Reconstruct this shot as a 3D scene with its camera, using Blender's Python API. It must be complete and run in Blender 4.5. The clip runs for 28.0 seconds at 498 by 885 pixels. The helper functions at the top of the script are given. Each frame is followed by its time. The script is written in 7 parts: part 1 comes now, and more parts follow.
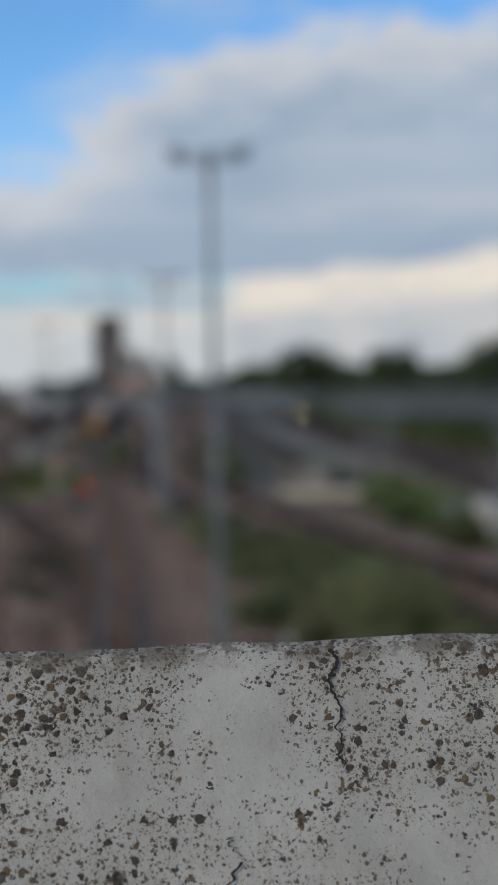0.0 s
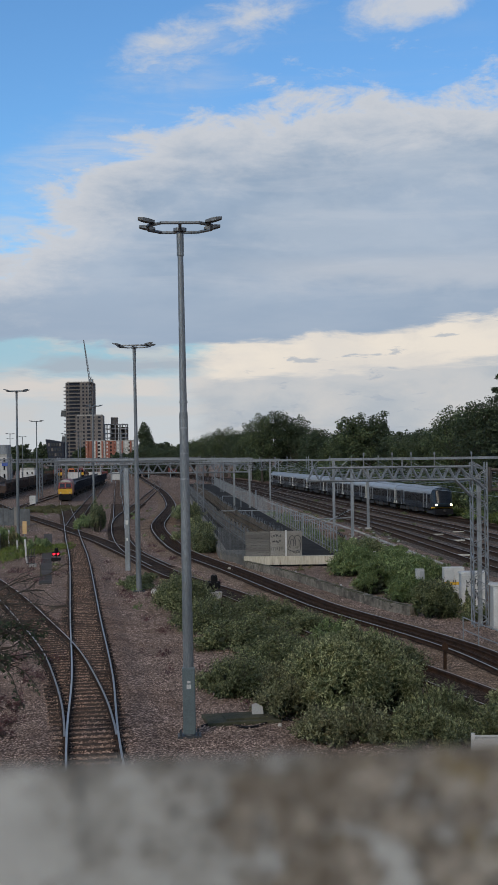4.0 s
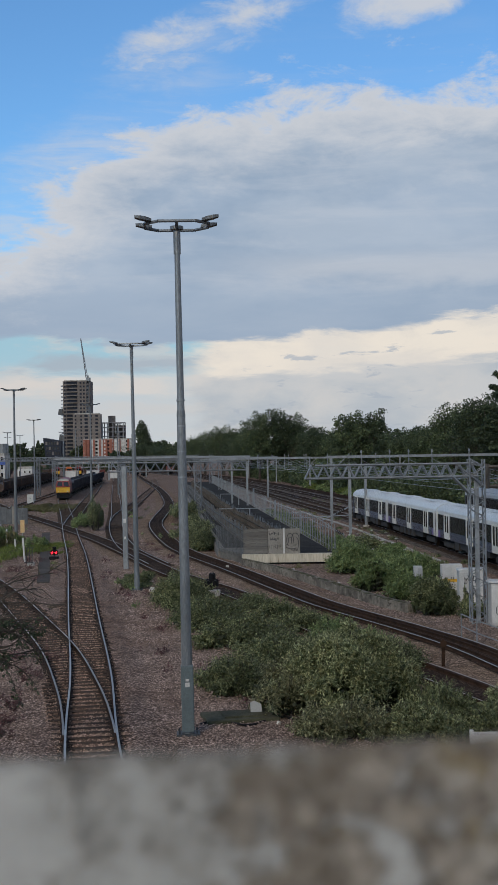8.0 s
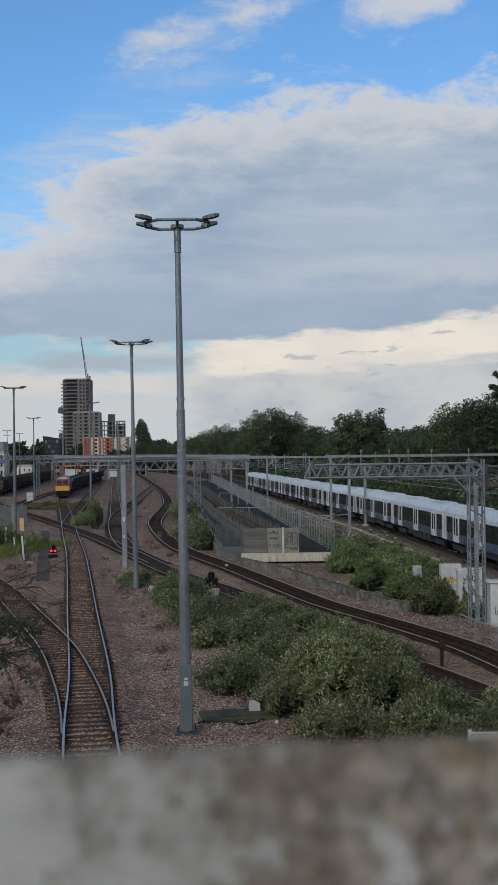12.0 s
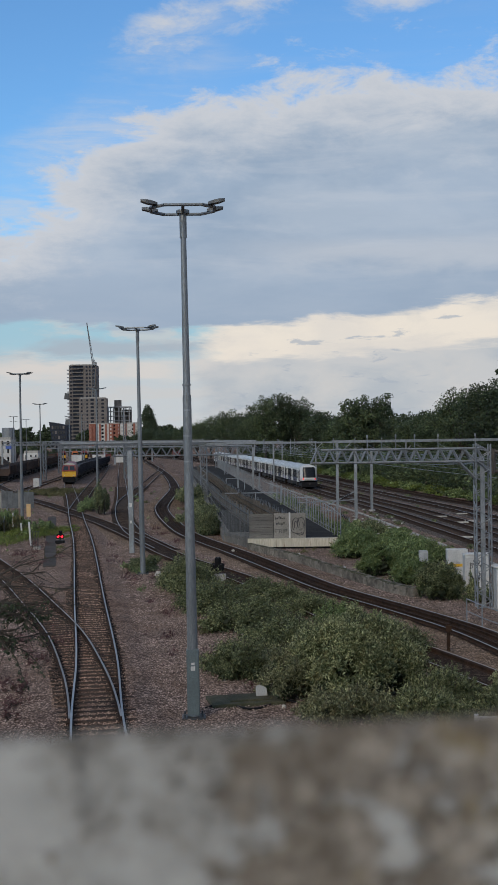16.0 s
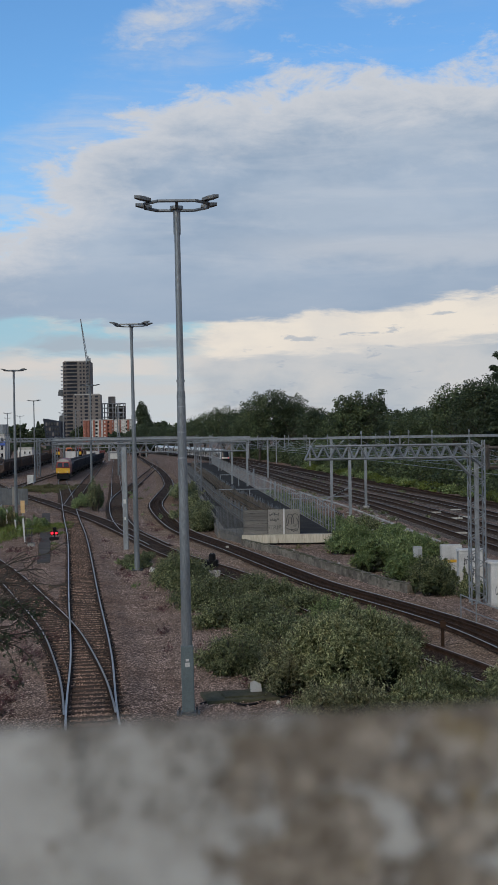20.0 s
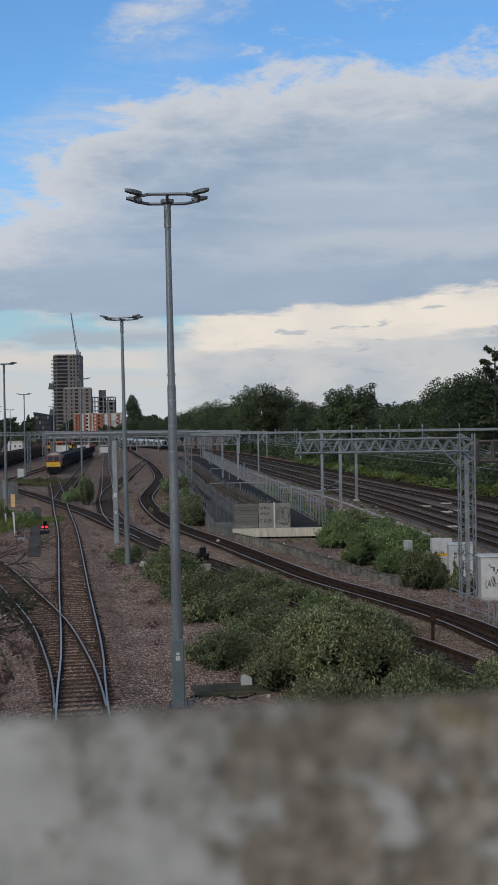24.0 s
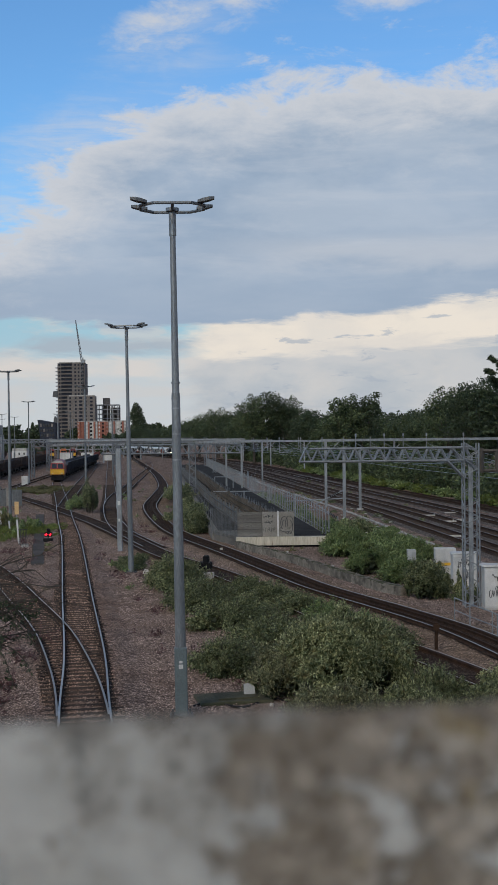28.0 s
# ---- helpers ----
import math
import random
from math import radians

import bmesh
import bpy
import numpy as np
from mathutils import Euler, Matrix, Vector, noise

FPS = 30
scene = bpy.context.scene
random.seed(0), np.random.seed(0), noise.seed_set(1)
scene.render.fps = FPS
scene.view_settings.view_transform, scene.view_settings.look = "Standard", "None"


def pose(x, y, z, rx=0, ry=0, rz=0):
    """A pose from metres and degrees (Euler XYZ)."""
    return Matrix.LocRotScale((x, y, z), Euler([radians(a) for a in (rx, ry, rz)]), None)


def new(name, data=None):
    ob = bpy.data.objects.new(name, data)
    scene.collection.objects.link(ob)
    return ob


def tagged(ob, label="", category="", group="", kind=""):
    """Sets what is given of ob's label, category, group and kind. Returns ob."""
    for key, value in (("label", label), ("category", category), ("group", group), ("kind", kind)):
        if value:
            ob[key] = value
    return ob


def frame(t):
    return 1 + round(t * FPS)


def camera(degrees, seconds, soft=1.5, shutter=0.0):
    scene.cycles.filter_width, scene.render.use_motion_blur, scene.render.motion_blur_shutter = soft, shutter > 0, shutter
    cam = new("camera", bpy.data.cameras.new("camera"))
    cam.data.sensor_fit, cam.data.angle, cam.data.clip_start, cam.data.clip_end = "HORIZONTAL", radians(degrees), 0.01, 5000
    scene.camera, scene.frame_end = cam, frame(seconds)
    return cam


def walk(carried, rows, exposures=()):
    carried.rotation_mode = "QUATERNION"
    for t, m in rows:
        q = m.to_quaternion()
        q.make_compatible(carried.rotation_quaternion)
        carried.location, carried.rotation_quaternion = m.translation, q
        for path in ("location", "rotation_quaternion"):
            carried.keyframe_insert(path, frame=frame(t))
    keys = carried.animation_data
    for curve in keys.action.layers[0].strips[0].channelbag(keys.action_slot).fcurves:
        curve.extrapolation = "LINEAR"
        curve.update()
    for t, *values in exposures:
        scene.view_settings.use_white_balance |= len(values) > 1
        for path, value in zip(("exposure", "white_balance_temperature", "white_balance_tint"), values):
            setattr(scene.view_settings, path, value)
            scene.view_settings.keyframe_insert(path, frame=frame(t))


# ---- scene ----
cam = camera(22.5, 28.0, soft=0.9)


# ---- camera path: the hand-held phone looks over the parapet of a bridge ----
EYE = 8.1
NEAR = 0.28
# seconds, yaw, pitch, roll, sideways, ahead, up
PATH = [
    (0.0, 1.830, -2.430, 0.950, -0.0438, 0.087, -0.0300),
    (0.5, 2.601, -1.602, 1.070, -0.0300, 0.000, -0.0344),
    (1.0, 2.399, -1.358, 1.119, -0.0262, 0.000, -0.0183),
    (1.5, 2.305, -1.027, 0.876, -0.0245, 0.000, -0.0124),
    (2.0, 2.211, -0.963, 0.785, -0.0225, 0.000, -0.0110),
    (2.5, 1.811, -0.962, 0.898, -0.0210, 0.000, -0.0064),
    (3.0, 1.023, -0.460, 1.111, 0.0042, 0.000, 0.0071),
    (3.5, 0.572, 0.460, 0.750, 0.0028, 0.000, -0.0007),
    (5.5, 0.442, 0.682, 0.673, 0.0022, 0.000, -0.0013),
    (6.0, 0.530, 0.518, 0.817, 0.0026, 0.000, -0.0016),
    (6.5, 0.530, 0.405, 0.803, 0.0026, 0.000, -0.0016),
    (7.0, 0.476, 0.381, 0.865, 0.0023, 0.000, -0.0017),
    (7.5, 0.425, 0.441, 0.889, 0.0021, 0.000, -0.0018),
    (8.0, 0.402, 0.490, 0.918, 0.0020, 0.000, -0.0019),
    (8.5, 0.376, 0.525, 0.950, 0.0018, 0.000, -0.0020),
    (9.0, 0.386, 0.525, 0.903, 0.0019, 0.000, -0.0020),
    (9.5, 0.431, 0.511, 0.890, 0.0021, 0.000, -0.0021),
    (10.0, 0.519, 0.446, 0.874, 0.0025, 0.000, -0.0021),
    (10.5, 0.548, 0.378, 0.821, 0.0027, 0.000, -0.0022),
    (11.0, 0.491, 0.413, 0.756, 0.0024, 0.000, -0.0022),
    (11.5, 0.412, 0.452, 0.753, 0.0020, 0.000, -0.0023),
    (12.0, 0.383, 0.447, 0.673, 0.0019, 0.000, -0.0023),
    (12.5, 0.374, 0.334, 0.754, 0.0018, 0.000, -0.0024),
    (14.5, 0.431, 0.226, 0.625, 0.0021, 0.000, -0.0029),
    (15.0, 0.482, 0.148, 0.660, 0.0024, 0.000, -0.0031),
    (15.5, 0.569, -0.012, 0.719, 0.0028, 0.000, -0.0032),
    (16.0, 0.673, -0.215, 0.810, 0.0033, 0.000, -0.0033),
    (16.5, 0.762, -0.323, 0.856, 0.0037, 0.000, -0.0034),
    (17.0, 0.751, -0.327, 0.838, 0.0037, 0.000, -0.0036),
    (17.5, 0.637, -0.284, 0.866, 0.0031, 0.000, -0.0038),
    (18.0, 0.520, -0.269, 0.888, 0.0025, 0.000, -0.0040),
    (18.5, 0.457, -0.273, 0.890, 0.0022, 0.000, -0.0042),
    (19.0, 0.454, -0.326, 0.886, 0.0022, 0.000, -0.0044),
    (19.5, 0.450, -0.362, 0.880, 0.0022, 0.000, -0.0046),
    (20.0, 0.403, -0.388, 0.888, 0.0020, 0.000, -0.0048),
    (20.5, 0.320, -0.407, 0.841, 0.0016, 0.000, -0.0049),
    (21.0, 0.230, -0.380, 0.805, 0.0011, 0.000, -0.0050),
    (21.5, 0.155, -0.378, 0.811, 0.0008, 0.000, -0.0051),
    (23.5, 0.000, -0.629, 0.840, 0.0000, 0.000, -0.0055),
    (24.0, -0.030, -0.681, 0.860, -0.0001, 0.000, -0.0056),
    (24.5, -0.035, -0.696, 0.809, -0.0002, 0.000, -0.0057),
    (25.0, 0.000, -0.659, 0.800, 0.0000, 0.000, -0.0058),
    (25.5, 0.023, -0.651, 0.847, 0.0001, 0.000, -0.0059),
    (26.0, -0.000, -0.620, 0.800, -0.0000, 0.000, -0.0059),
    (26.5, -0.117, -0.658, 0.804, -0.0006, 0.000, -0.0059),
    (27.0, -0.196, -0.659, 0.802, -0.0010, 0.000, -0.0059),
    (27.5, -0.148, -0.485, 0.672, -0.0007, 0.000, -0.0060),
    (28.0, 0.154, -0.293, 0.616, 0.0008, 0.000, -0.0060),
]


def eye_pose(x, y, z, yaw, pitch, roll):
    return pose(x, y, z, 90 + pitch, roll, yaw)


walk(cam, [(t, eye_pose(x, y, EYE + z, yaw, pitch, roll)) for t, yaw, pitch, roll, x, y, z in PATH],
     exposures=[(0, -0.04), (0.5, -0.05), (2.2, -0.08), (3.0, -0.12), (3.6, -0.04), (28, -0.03)])

# the lens: focus is pulled from the parapet to the yard
cam.data.dof.use_dof = True
focus = new("focus_mark")
cam.data.dof.focus_object = focus
cam.data.dof.aperture_fstop = 22.0

# ---- world and sun ----
world = bpy.data.worlds.new("sky")
scene.world = world
world.use_nodes = True


class Nodes:
    """Short hand for a node tree."""

    def __init__(self, tree):
        self.tree = tree
        tree.nodes.clear()

    def add(self, kind, **inputs):
        n = self.tree.nodes.new(kind)
        for key, value in inputs.items():
            self.put(n, key, value)
        return n

    def put(self, n, key, value):
        slot = n.inputs[int(key[1:])] if key[0] == "i" and key[1:].isdigit() else n.inputs[key.replace("_", " ")]
        if isinstance(value, bpy.types.NodeSocket):
            self.tree.links.new(value, slot)
        else:
            slot.default_value = value

    def math(self, op, a, b=0.0, clamp=False):
        n = self.add("ShaderNodeMath", i0=a, i1=b)
        n.operation, n.use_clamp = op, clamp
        return n.outputs[0]

    def span(self, v, a, b, c=0.0, d=1.0):
        n = self.add("ShaderNodeMapRange", Value=v)
        n.interpolation_type = "SMOOTHSTEP"
        for k, x in (("From Min", a), ("From Max", b), ("To Min", c), ("To Max", d)):
            self.put(n, k, x)
        return n.outputs[0]

    def mix(self, f, a, b, how="MIX"):
        n = self.tree.nodes.new("ShaderNodeMix")
        n.data_type, n.blend_type = "RGBA", how
        for slot, v in ((0, f), (6, a), (7, b)):
            if isinstance(v, bpy.types.NodeSocket):
                self.tree.links.new(v, n.inputs[slot])
            else:
                n.inputs[slot].default_value = v if slot == 0 else (*v, 1)
        return n.outputs[2]

    def noise(self, vec, scale, detail=4.0, rough=0.55, dist=0.0):
        n = self.add("ShaderNodeTexNoise", Vector=vec, Scale=scale, Detail=detail, Roughness=rough, Distortion=dist)
        return n.outputs["Fac"]

    def stretch(self, vec, s):
        n = self.add("ShaderNodeMapping", Vector=vec)
        n.inputs["Scale"].default_value = s
        return n.outputs[0]


SUN_UP, SUN_TURN = 32.0, 205.0


def build_sky():
    n = Nodes(world.node_tree)
    way = n.add("ShaderNodeTexCoord").outputs["Generated"]
    part_of = n.add("ShaderNodeSeparateXYZ", Vector=way)
    u, v = part_of.outputs[0], part_of.outputs[2]
    sky = n.tree.nodes.new("ShaderNodeTexSky")
    sky.sky_type, sky.sun_disc = "NISHITA", False
    sky.sun_elevation, sky.sun_rotation = radians(SUN_UP), radians(SUN_TURN)
    blue = n.mix(1.0, sky.outputs[0], (0.076, 0.122, 0.16), "MULTIPLY")
    flat = n.stretch(way, (1.0, 1.0, 3.2))
    big = n.noise(flat, 5.5, 8, 0.62, 0.25)
    fine = n.noise(n.stretch(way, (1.0, 1.0, 2.2)), 17.0, 9, 0.66, 0.35)
    streak = n.noise(n.stretch(way, (1.0, 1.0, 8.0)), 7.0, 8, 0.62, 0.4)
    soft = n.noise(n.stretch(way, (1.0, 1.0, 2.6)), 9.0, 6, 0.55, 0.3)
    # the upper edge of the cloud sheet, ragged
    edge = n.math("ADD", n.span(u, -0.25, -0.03, 0.16, 0.272), n.span(u, -0.04, 0.24, 0.0, 0.016))
    rag = n.math("MULTIPLY", n.math("SUBTRACT", big, 0.5), 0.13)
    rag2 = n.math("MULTIPLY", n.math("SUBTRACT", fine, 0.5), 0.10)
    above = n.math("SUBTRACT", n.math("ADD", n.math("ADD", v, rag), rag2), edge)
    sheet = n.span(above, -0.02, 0.010, 1.0, 0.0)
    # a thin veil in front of the sheet
    veil = n.math("MULTIPLY", n.span(above, 0.0, 0.075, 1.0, 0.0), n.math("MULTIPLY", n.span(streak, 0.40, 0.68, 0.12, 0.62), n.span(u, -0.10, 0.02, 1.0, 0.12)))
    cover = n.math("MAXIMUM", sheet, veil)

    def scrap(u0, v0, ru, rv, tilt):
        """A torn cloud in the blue."""
        du = n.math("SUBTRACT", u, u0)
        dv = n.math("SUBTRACT", n.math("SUBTRACT", v, v0), n.math("MULTIPLY", du, tilt))
        a, c = n.math("DIVIDE", du, ru), n.math("DIVIDE", dv, rv)
        near = n.math("SUBTRACT", 1.0, n.math("ADD", n.math("MULTIPLY", a, a), n.math("MULTIPLY", c, c)))
        tear = n.math("ADD", n.math("MULTIPLY", n.math("SUBTRACT", big, 0.5), 1.6), n.math("MULTIPLY", n.math("SUBTRACT", fine, 0.5), 3.6))
        return n.span(n.math("ADD", near, tear), -0.2, 1.3, 0.0, 0.92)

    for spot in ((-0.032, 0.321, 0.075, 0.023, 0.30), (0.120, 0.340, 0.058, 0.024, 0.30), (-0.24, 0.30, 0.04, 0.01, 0.1), (0.27, 0.37, 0.09, 0.02, 0.1), (-0.36, 0.33, 0.12, 0.03, 0.1)):
        cover = n.math("MAXIMUM", cover, scrap(*spot))
    grey = n.mix(n.span(big, 0.35, 0.65), (0.305, 0.40, 0.53), (0.385, 0.475, 0.60))
    grey = n.mix(n.span(soft, 0.40, 0.66, 0.0, 0.55), grey, (0.475, 0.545, 0.64))
    grey = n.mix(n.span(streak, 0.48, 0.70, 0.0, 0.32), grey, (0.54, 0.585, 0.66))
    pale = n.math("MULTIPLY", n.span(n.math("ADD", v, n.math("MULTIPLY", n.math("SUBTRACT", soft, 0.5), 0.05)), 0.125, 0.14), n.span(n.math("ADD", v, n.math("MULTIPLY", n.math("SUBTRACT", soft, 0.5), 0.05)), 0.142, 0.165, 1.0, 0.0))
    grey = n.mix(n.math("MULTIPLY", pale, n.span(u, -0.08, 0.08, 0.0, 0.5)), grey, (0.60, 0.62, 0.66))
    grey = n.mix(n.span(v, 0.105, 0.15, 0.65, 0.0), grey, (0.335, 0.42, 0.54))
    lit = n.mix(n.span(above, -0.075, -0.008, 0.0, 0.9), grey, (0.62, 0.64, 0.68))
    # the brighter gap under the sheet, with pale cream cumulus
    torn = n.math("MULTIPLY", n.math("SUBTRACT", n.noise(n.stretch(way, (1.0, 1.0, 5.0)), 14.0, 8, 0.62, 0.3), 0.5), 0.03)
    slope = n.math("MULTIPLY", n.math("MAXIMUM", u, -0.03), 0.075)
    low = n.span(n.math("SUBTRACT", n.math("ADD", v, torn), slope), 0.088, 0.095, 1.0, 0.0)
    teal = n.mix(n.span(n.math("ADD", v, torn), 0.035, 0.085), (0.57, 0.61, 0.64), (0.36, 0.57, 0.68))
    east = n.span(n.math("ADD", u, n.math("MULTIPLY", torn, 2.2)), -0.058, -0.03)
    puff = n.span(n.math("SUBTRACT", n.math("ADD", v, n.math("MULTIPLY", torn, 0.9)), n.math("MULTIPLY", u, 0.06)), 0.058, 0.065, 0.0, 1.0)
    cream = n.mix(puff, n.mix(n.span(soft, 0.4, 0.6), (0.45, 0.495, 0.545), (0.56, 0.575, 0.59)), (0.85, 0.775, 0.68))
    cream = n.mix(n.span(fine, 0.45, 0.7, 0.0, 0.5), cream, (0.66, 0.63, 0.60))
    cream = n.mix(n.span(soft, 0.45, 0.7, 0.0, 0.35), cream, (0.60, 0.60, 0.61))
    wisps = n.span(n.noise(n.stretch(way, (1.0, 1.0, 4.0)), 24.0, 6, 0.6, 0.4), 0.585, 0.66, 0.0, 0.7)
    cream = n.mix(wisps, cream, (0.40, 0.45, 0.52))
    lowcloud = n.span(n.noise(n.stretch(way, (1.0, 1.0, 4.0)), 11.0, 7, 0.6, 0.3), 0.48, 0.62, 0.0, 0.7)
    teal = n.mix(lowcloud, teal, (0.60, 0.60, 0.60))
    dim = n.math("MULTIPLY", n.span(n.math("ADD", v, torn), 0.062, 0.07), n.span(n.math("ADD", v, torn), 0.074, 0.084, 1.0, 0.0))
    teal = n.mix(n.math("MULTIPLY", dim, n.span(soft, 0.42, 0.6, 0.0, 0.85)), teal, (0.40, 0.46, 0.53))
    glowing = n.math("MULTIPLY", n.span(n.math("ADD", v, torn), 0.044, 0.052), n.span(n.math("ADD", v, torn), 0.058, 0.066, 1.0, 0.0))
    teal = n.mix(n.math("MULTIPLY", glowing, n.span(soft, 0.4, 0.6, 0.25, 0.85)), teal, (0.70, 0.655, 0.62))
    under = n.mix(n.math("MULTIPLY", east, 0.97), teal, cream)
    colour = n.mix(cover, blue, lit)
    colour = n.mix(low, colour, under)
    colour = n.mix(n.span(v, 0.38, 0.75, 0.0, 0.75), colour, n.mix(big, (0.20, 0.20, 0.21), (0.38, 0.385, 0.40)))
    back = n.add("ShaderNodeBackground", Color=colour, Strength=1.0)
    out = n.add("ShaderNodeOutputWorld", Surface=back.outputs[0])


build_sky()
sun = new("sun", bpy.data.lights.new("sun", "SUN"))
sun.data.energy, sun.data.angle, sun.data.color = 1.62, radians(20), (1.0, 0.84, 0.65)
sun.matrix_world = pose(0, 0, 60, 90 - SUN_UP, 0, 180 - SUN_TURN)


# ---- materials ----
def surface(name, dark, light, scale=1.5, fine=30.0, rough=0.85, metal=0.0, bump=0.3, depth=0.01, contrast=0.5, streak=None, stain=None, gloss=0.5):
    m = bpy.data.materials.new(name)
    m.use_nodes = True
    n = Nodes(m.node_tree)
    at = n.add("ShaderNodeTexCoord").outputs["Object"]
    if streak:
        at = n.stretch(at, streak)
    one = n.span(n.noise(at, scale, 5, 0.6), 0.5 - 0.5 * contrast, 0.5 + 0.5 * contrast)
    two = n.noise(at, fine, 4, 0.65)
    colour = n.mix(one, dark, light)
    colour = n.mix(n.span(two, 0.3, 0.7, 0.0, 0.55), colour, tuple(c * 0.55 for c in dark))
    if stain:
        colour = n.mix(n.span(n.noise(at, scale * 2.7, 6, 0.7), 0.55, 0.68, 0.0, 0.8), colour, stain)
    each = n.add("ShaderNodeObjectInfo").outputs["Random"]
    colour = n.mix(1.0, colour, n.add("ShaderNodeCombineColor", i0=n.span(each, 0, 1, 0.88, 1.08), i1=n.span(each, 0, 1, 0.88, 1.08),
                                    i2=n.span(each, 0, 1, 0.88, 1.08)).outputs[0], "MULTIPLY")
    bs = n.add("ShaderNodeBsdfPrincipled", Base_Color=colour, Roughness=n.span(two, 0.2, 0.8, max(rough - 0.12, 0.05), min(rough + 0.1, 1.0)), Metallic=metal)
    bs.inputs["Specular IOR Level"].default_value = gloss
    if bump:
        b = n.add("ShaderNodeBump", Strength=bump, Distance=depth, Height=two)
        n.put(bs, "Normal", b.outputs[0])
    n.add("ShaderNodeOutputMaterial", Surface=bs.outputs[0])
    return m


def leafy(name, dark, light, dry=None):
    m = bpy.data.materials.new(name)
    m.use_nodes = True
    n = Nodes(m.node_tree)
    geo = n.add("ShaderNodeNewGeometry")
    at = n.add("ShaderNodeTexCoord").outputs["Object"]
    each = geo.outputs["Random Per Island"]
    colour = n.mix(n.math("POWER", each, 1.9), dark, light)
    own = n.add("ShaderNodeObjectInfo").outputs["Random"]
    colour = n.mix(n.span(own, 0.0, 1.0, 0.0, 0.25), colour, tuple(c * 0.55 for c in dark))
    colour = n.mix(n.span(n.noise(at, 0.35, 3), 0.35, 0.65, 0.0, 0.6), colour, tuple(c * 0.6 for c in dark))
    if dry:
        colour = n.mix(n.span(n.noise(at, 2.6, 4), 0.58, 0.70, 0.0, 0.4), colour, dry)
    bs = n.add("ShaderNodeBsdfPrincipled", Base_Color=colour, Roughness=0.55)
    bs.inputs["Specular IOR Level"].default_value = 0.3
    thin = n.add("ShaderNodeBsdfTranslucent", Color=colour)
    both = n.add("ShaderNodeMixShader", i0=0.25, i1=bs.outputs[0], i2=thin.outputs[0])
    n.add("ShaderNodeOutputMaterial", Surface=both.outputs[0])
    return m


def loose_stone(name, dark, light):
    m = bpy.data.materials.new(name)
    m.use_nodes = True
    n = Nodes(m.node_tree)
    each = n.add("ShaderNodeNewGeometry").outputs["Random Per Island"]
    at = n.add("ShaderNodeTexCoord").outputs["Object"]
    colour = n.mix(n.math("POWER", each, 1.3), dark, light)
    colour = n.mix(n.span(n.noise(at, 0.25, 5, 0.65), 0.45, 0.65, 0.0, 0.6), colour, tuple(c * 0.6 for c in dark))
    bs = n.add("ShaderNodeBsdfPrincipled", Base_Color=colour, Roughness=0.95)
    bs.inputs["Specular IOR Level"].default_value = 0.1
    n.add("ShaderNodeOutputMaterial", Surface=bs.outputs[0])
    return m


def glow(name, colour, power):
    m = bpy.data.materials.new(name)
    m.use_nodes = True
    n = Nodes(m.node_tree)
    e = n.add("ShaderNodeEmission", Color=(*colour, 1), Strength=power)
    n.add("ShaderNodeOutputMaterial", Surface=e.outputs[0])
    return m


def gravel(name, dark, light, brown, stone=13.0):
    """Broken stone: each stone has its own tone, and the shade of the gap round it is painted in."""
    m = bpy.data.materials.new(name)
    m.use_nodes = True
    n = Nodes(m.node_tree)
    at = n.add("ShaderNodeTexCoord").outputs["Object"]
    cell = n.add("ShaderNodeTexVoronoi", Vector=at, Scale=stone)
    tone = n.add("ShaderNodeSeparateColor", Color=cell.outputs["Color"]).outputs[0]
    colour = n.mix(tone, dark, light)
    patch = n.math("ADD", n.math("MULTIPLY", n.noise(at, 0.22, 6, 0.65), 0.6), n.math("MULTIPLY", n.noise(at, 0.06, 5, 0.6), 0.4))
    colour = n.mix(n.span(patch, 0.44, 0.62, 0.0, 0.85), colour, brown)
    mid = n.noise(at, 1.7, 4, 0.65)
    colour = n.mix(n.span(mid, 0.5, 0.75, 0.0, 0.5), colour, tuple(c * 0.6 for c in brown))
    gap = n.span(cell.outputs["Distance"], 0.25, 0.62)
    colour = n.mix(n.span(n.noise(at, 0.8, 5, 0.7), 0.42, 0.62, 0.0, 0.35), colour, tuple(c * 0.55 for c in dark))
    # shade between the stones, mixed into the colour at the cell edges
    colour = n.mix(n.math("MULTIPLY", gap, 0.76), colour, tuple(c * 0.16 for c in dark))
    bs = n.add("ShaderNodeBsdfPrincipled", Base_Color=colour, Roughness=0.95)
    bs.inputs["Specular IOR Level"].default_value = 0.08
    high = n.math("SUBTRACT", n.math("MULTIPLY", tone, 0.5), cell.outputs["Distance"])
    bump = n.add("ShaderNodeBump", Strength=0.9, Distance=0.05, Height=high)
    n.put(bs, "Normal", bump.outputs[0])
    n.add("ShaderNodeOutputMaterial", Surface=bs.outputs[0])
    return m


def plain(name, c, **more):
    return surface(name, tuple(x * 0.82 for x in c), tuple(min(x * 1.1, 1) for x in c), **more)


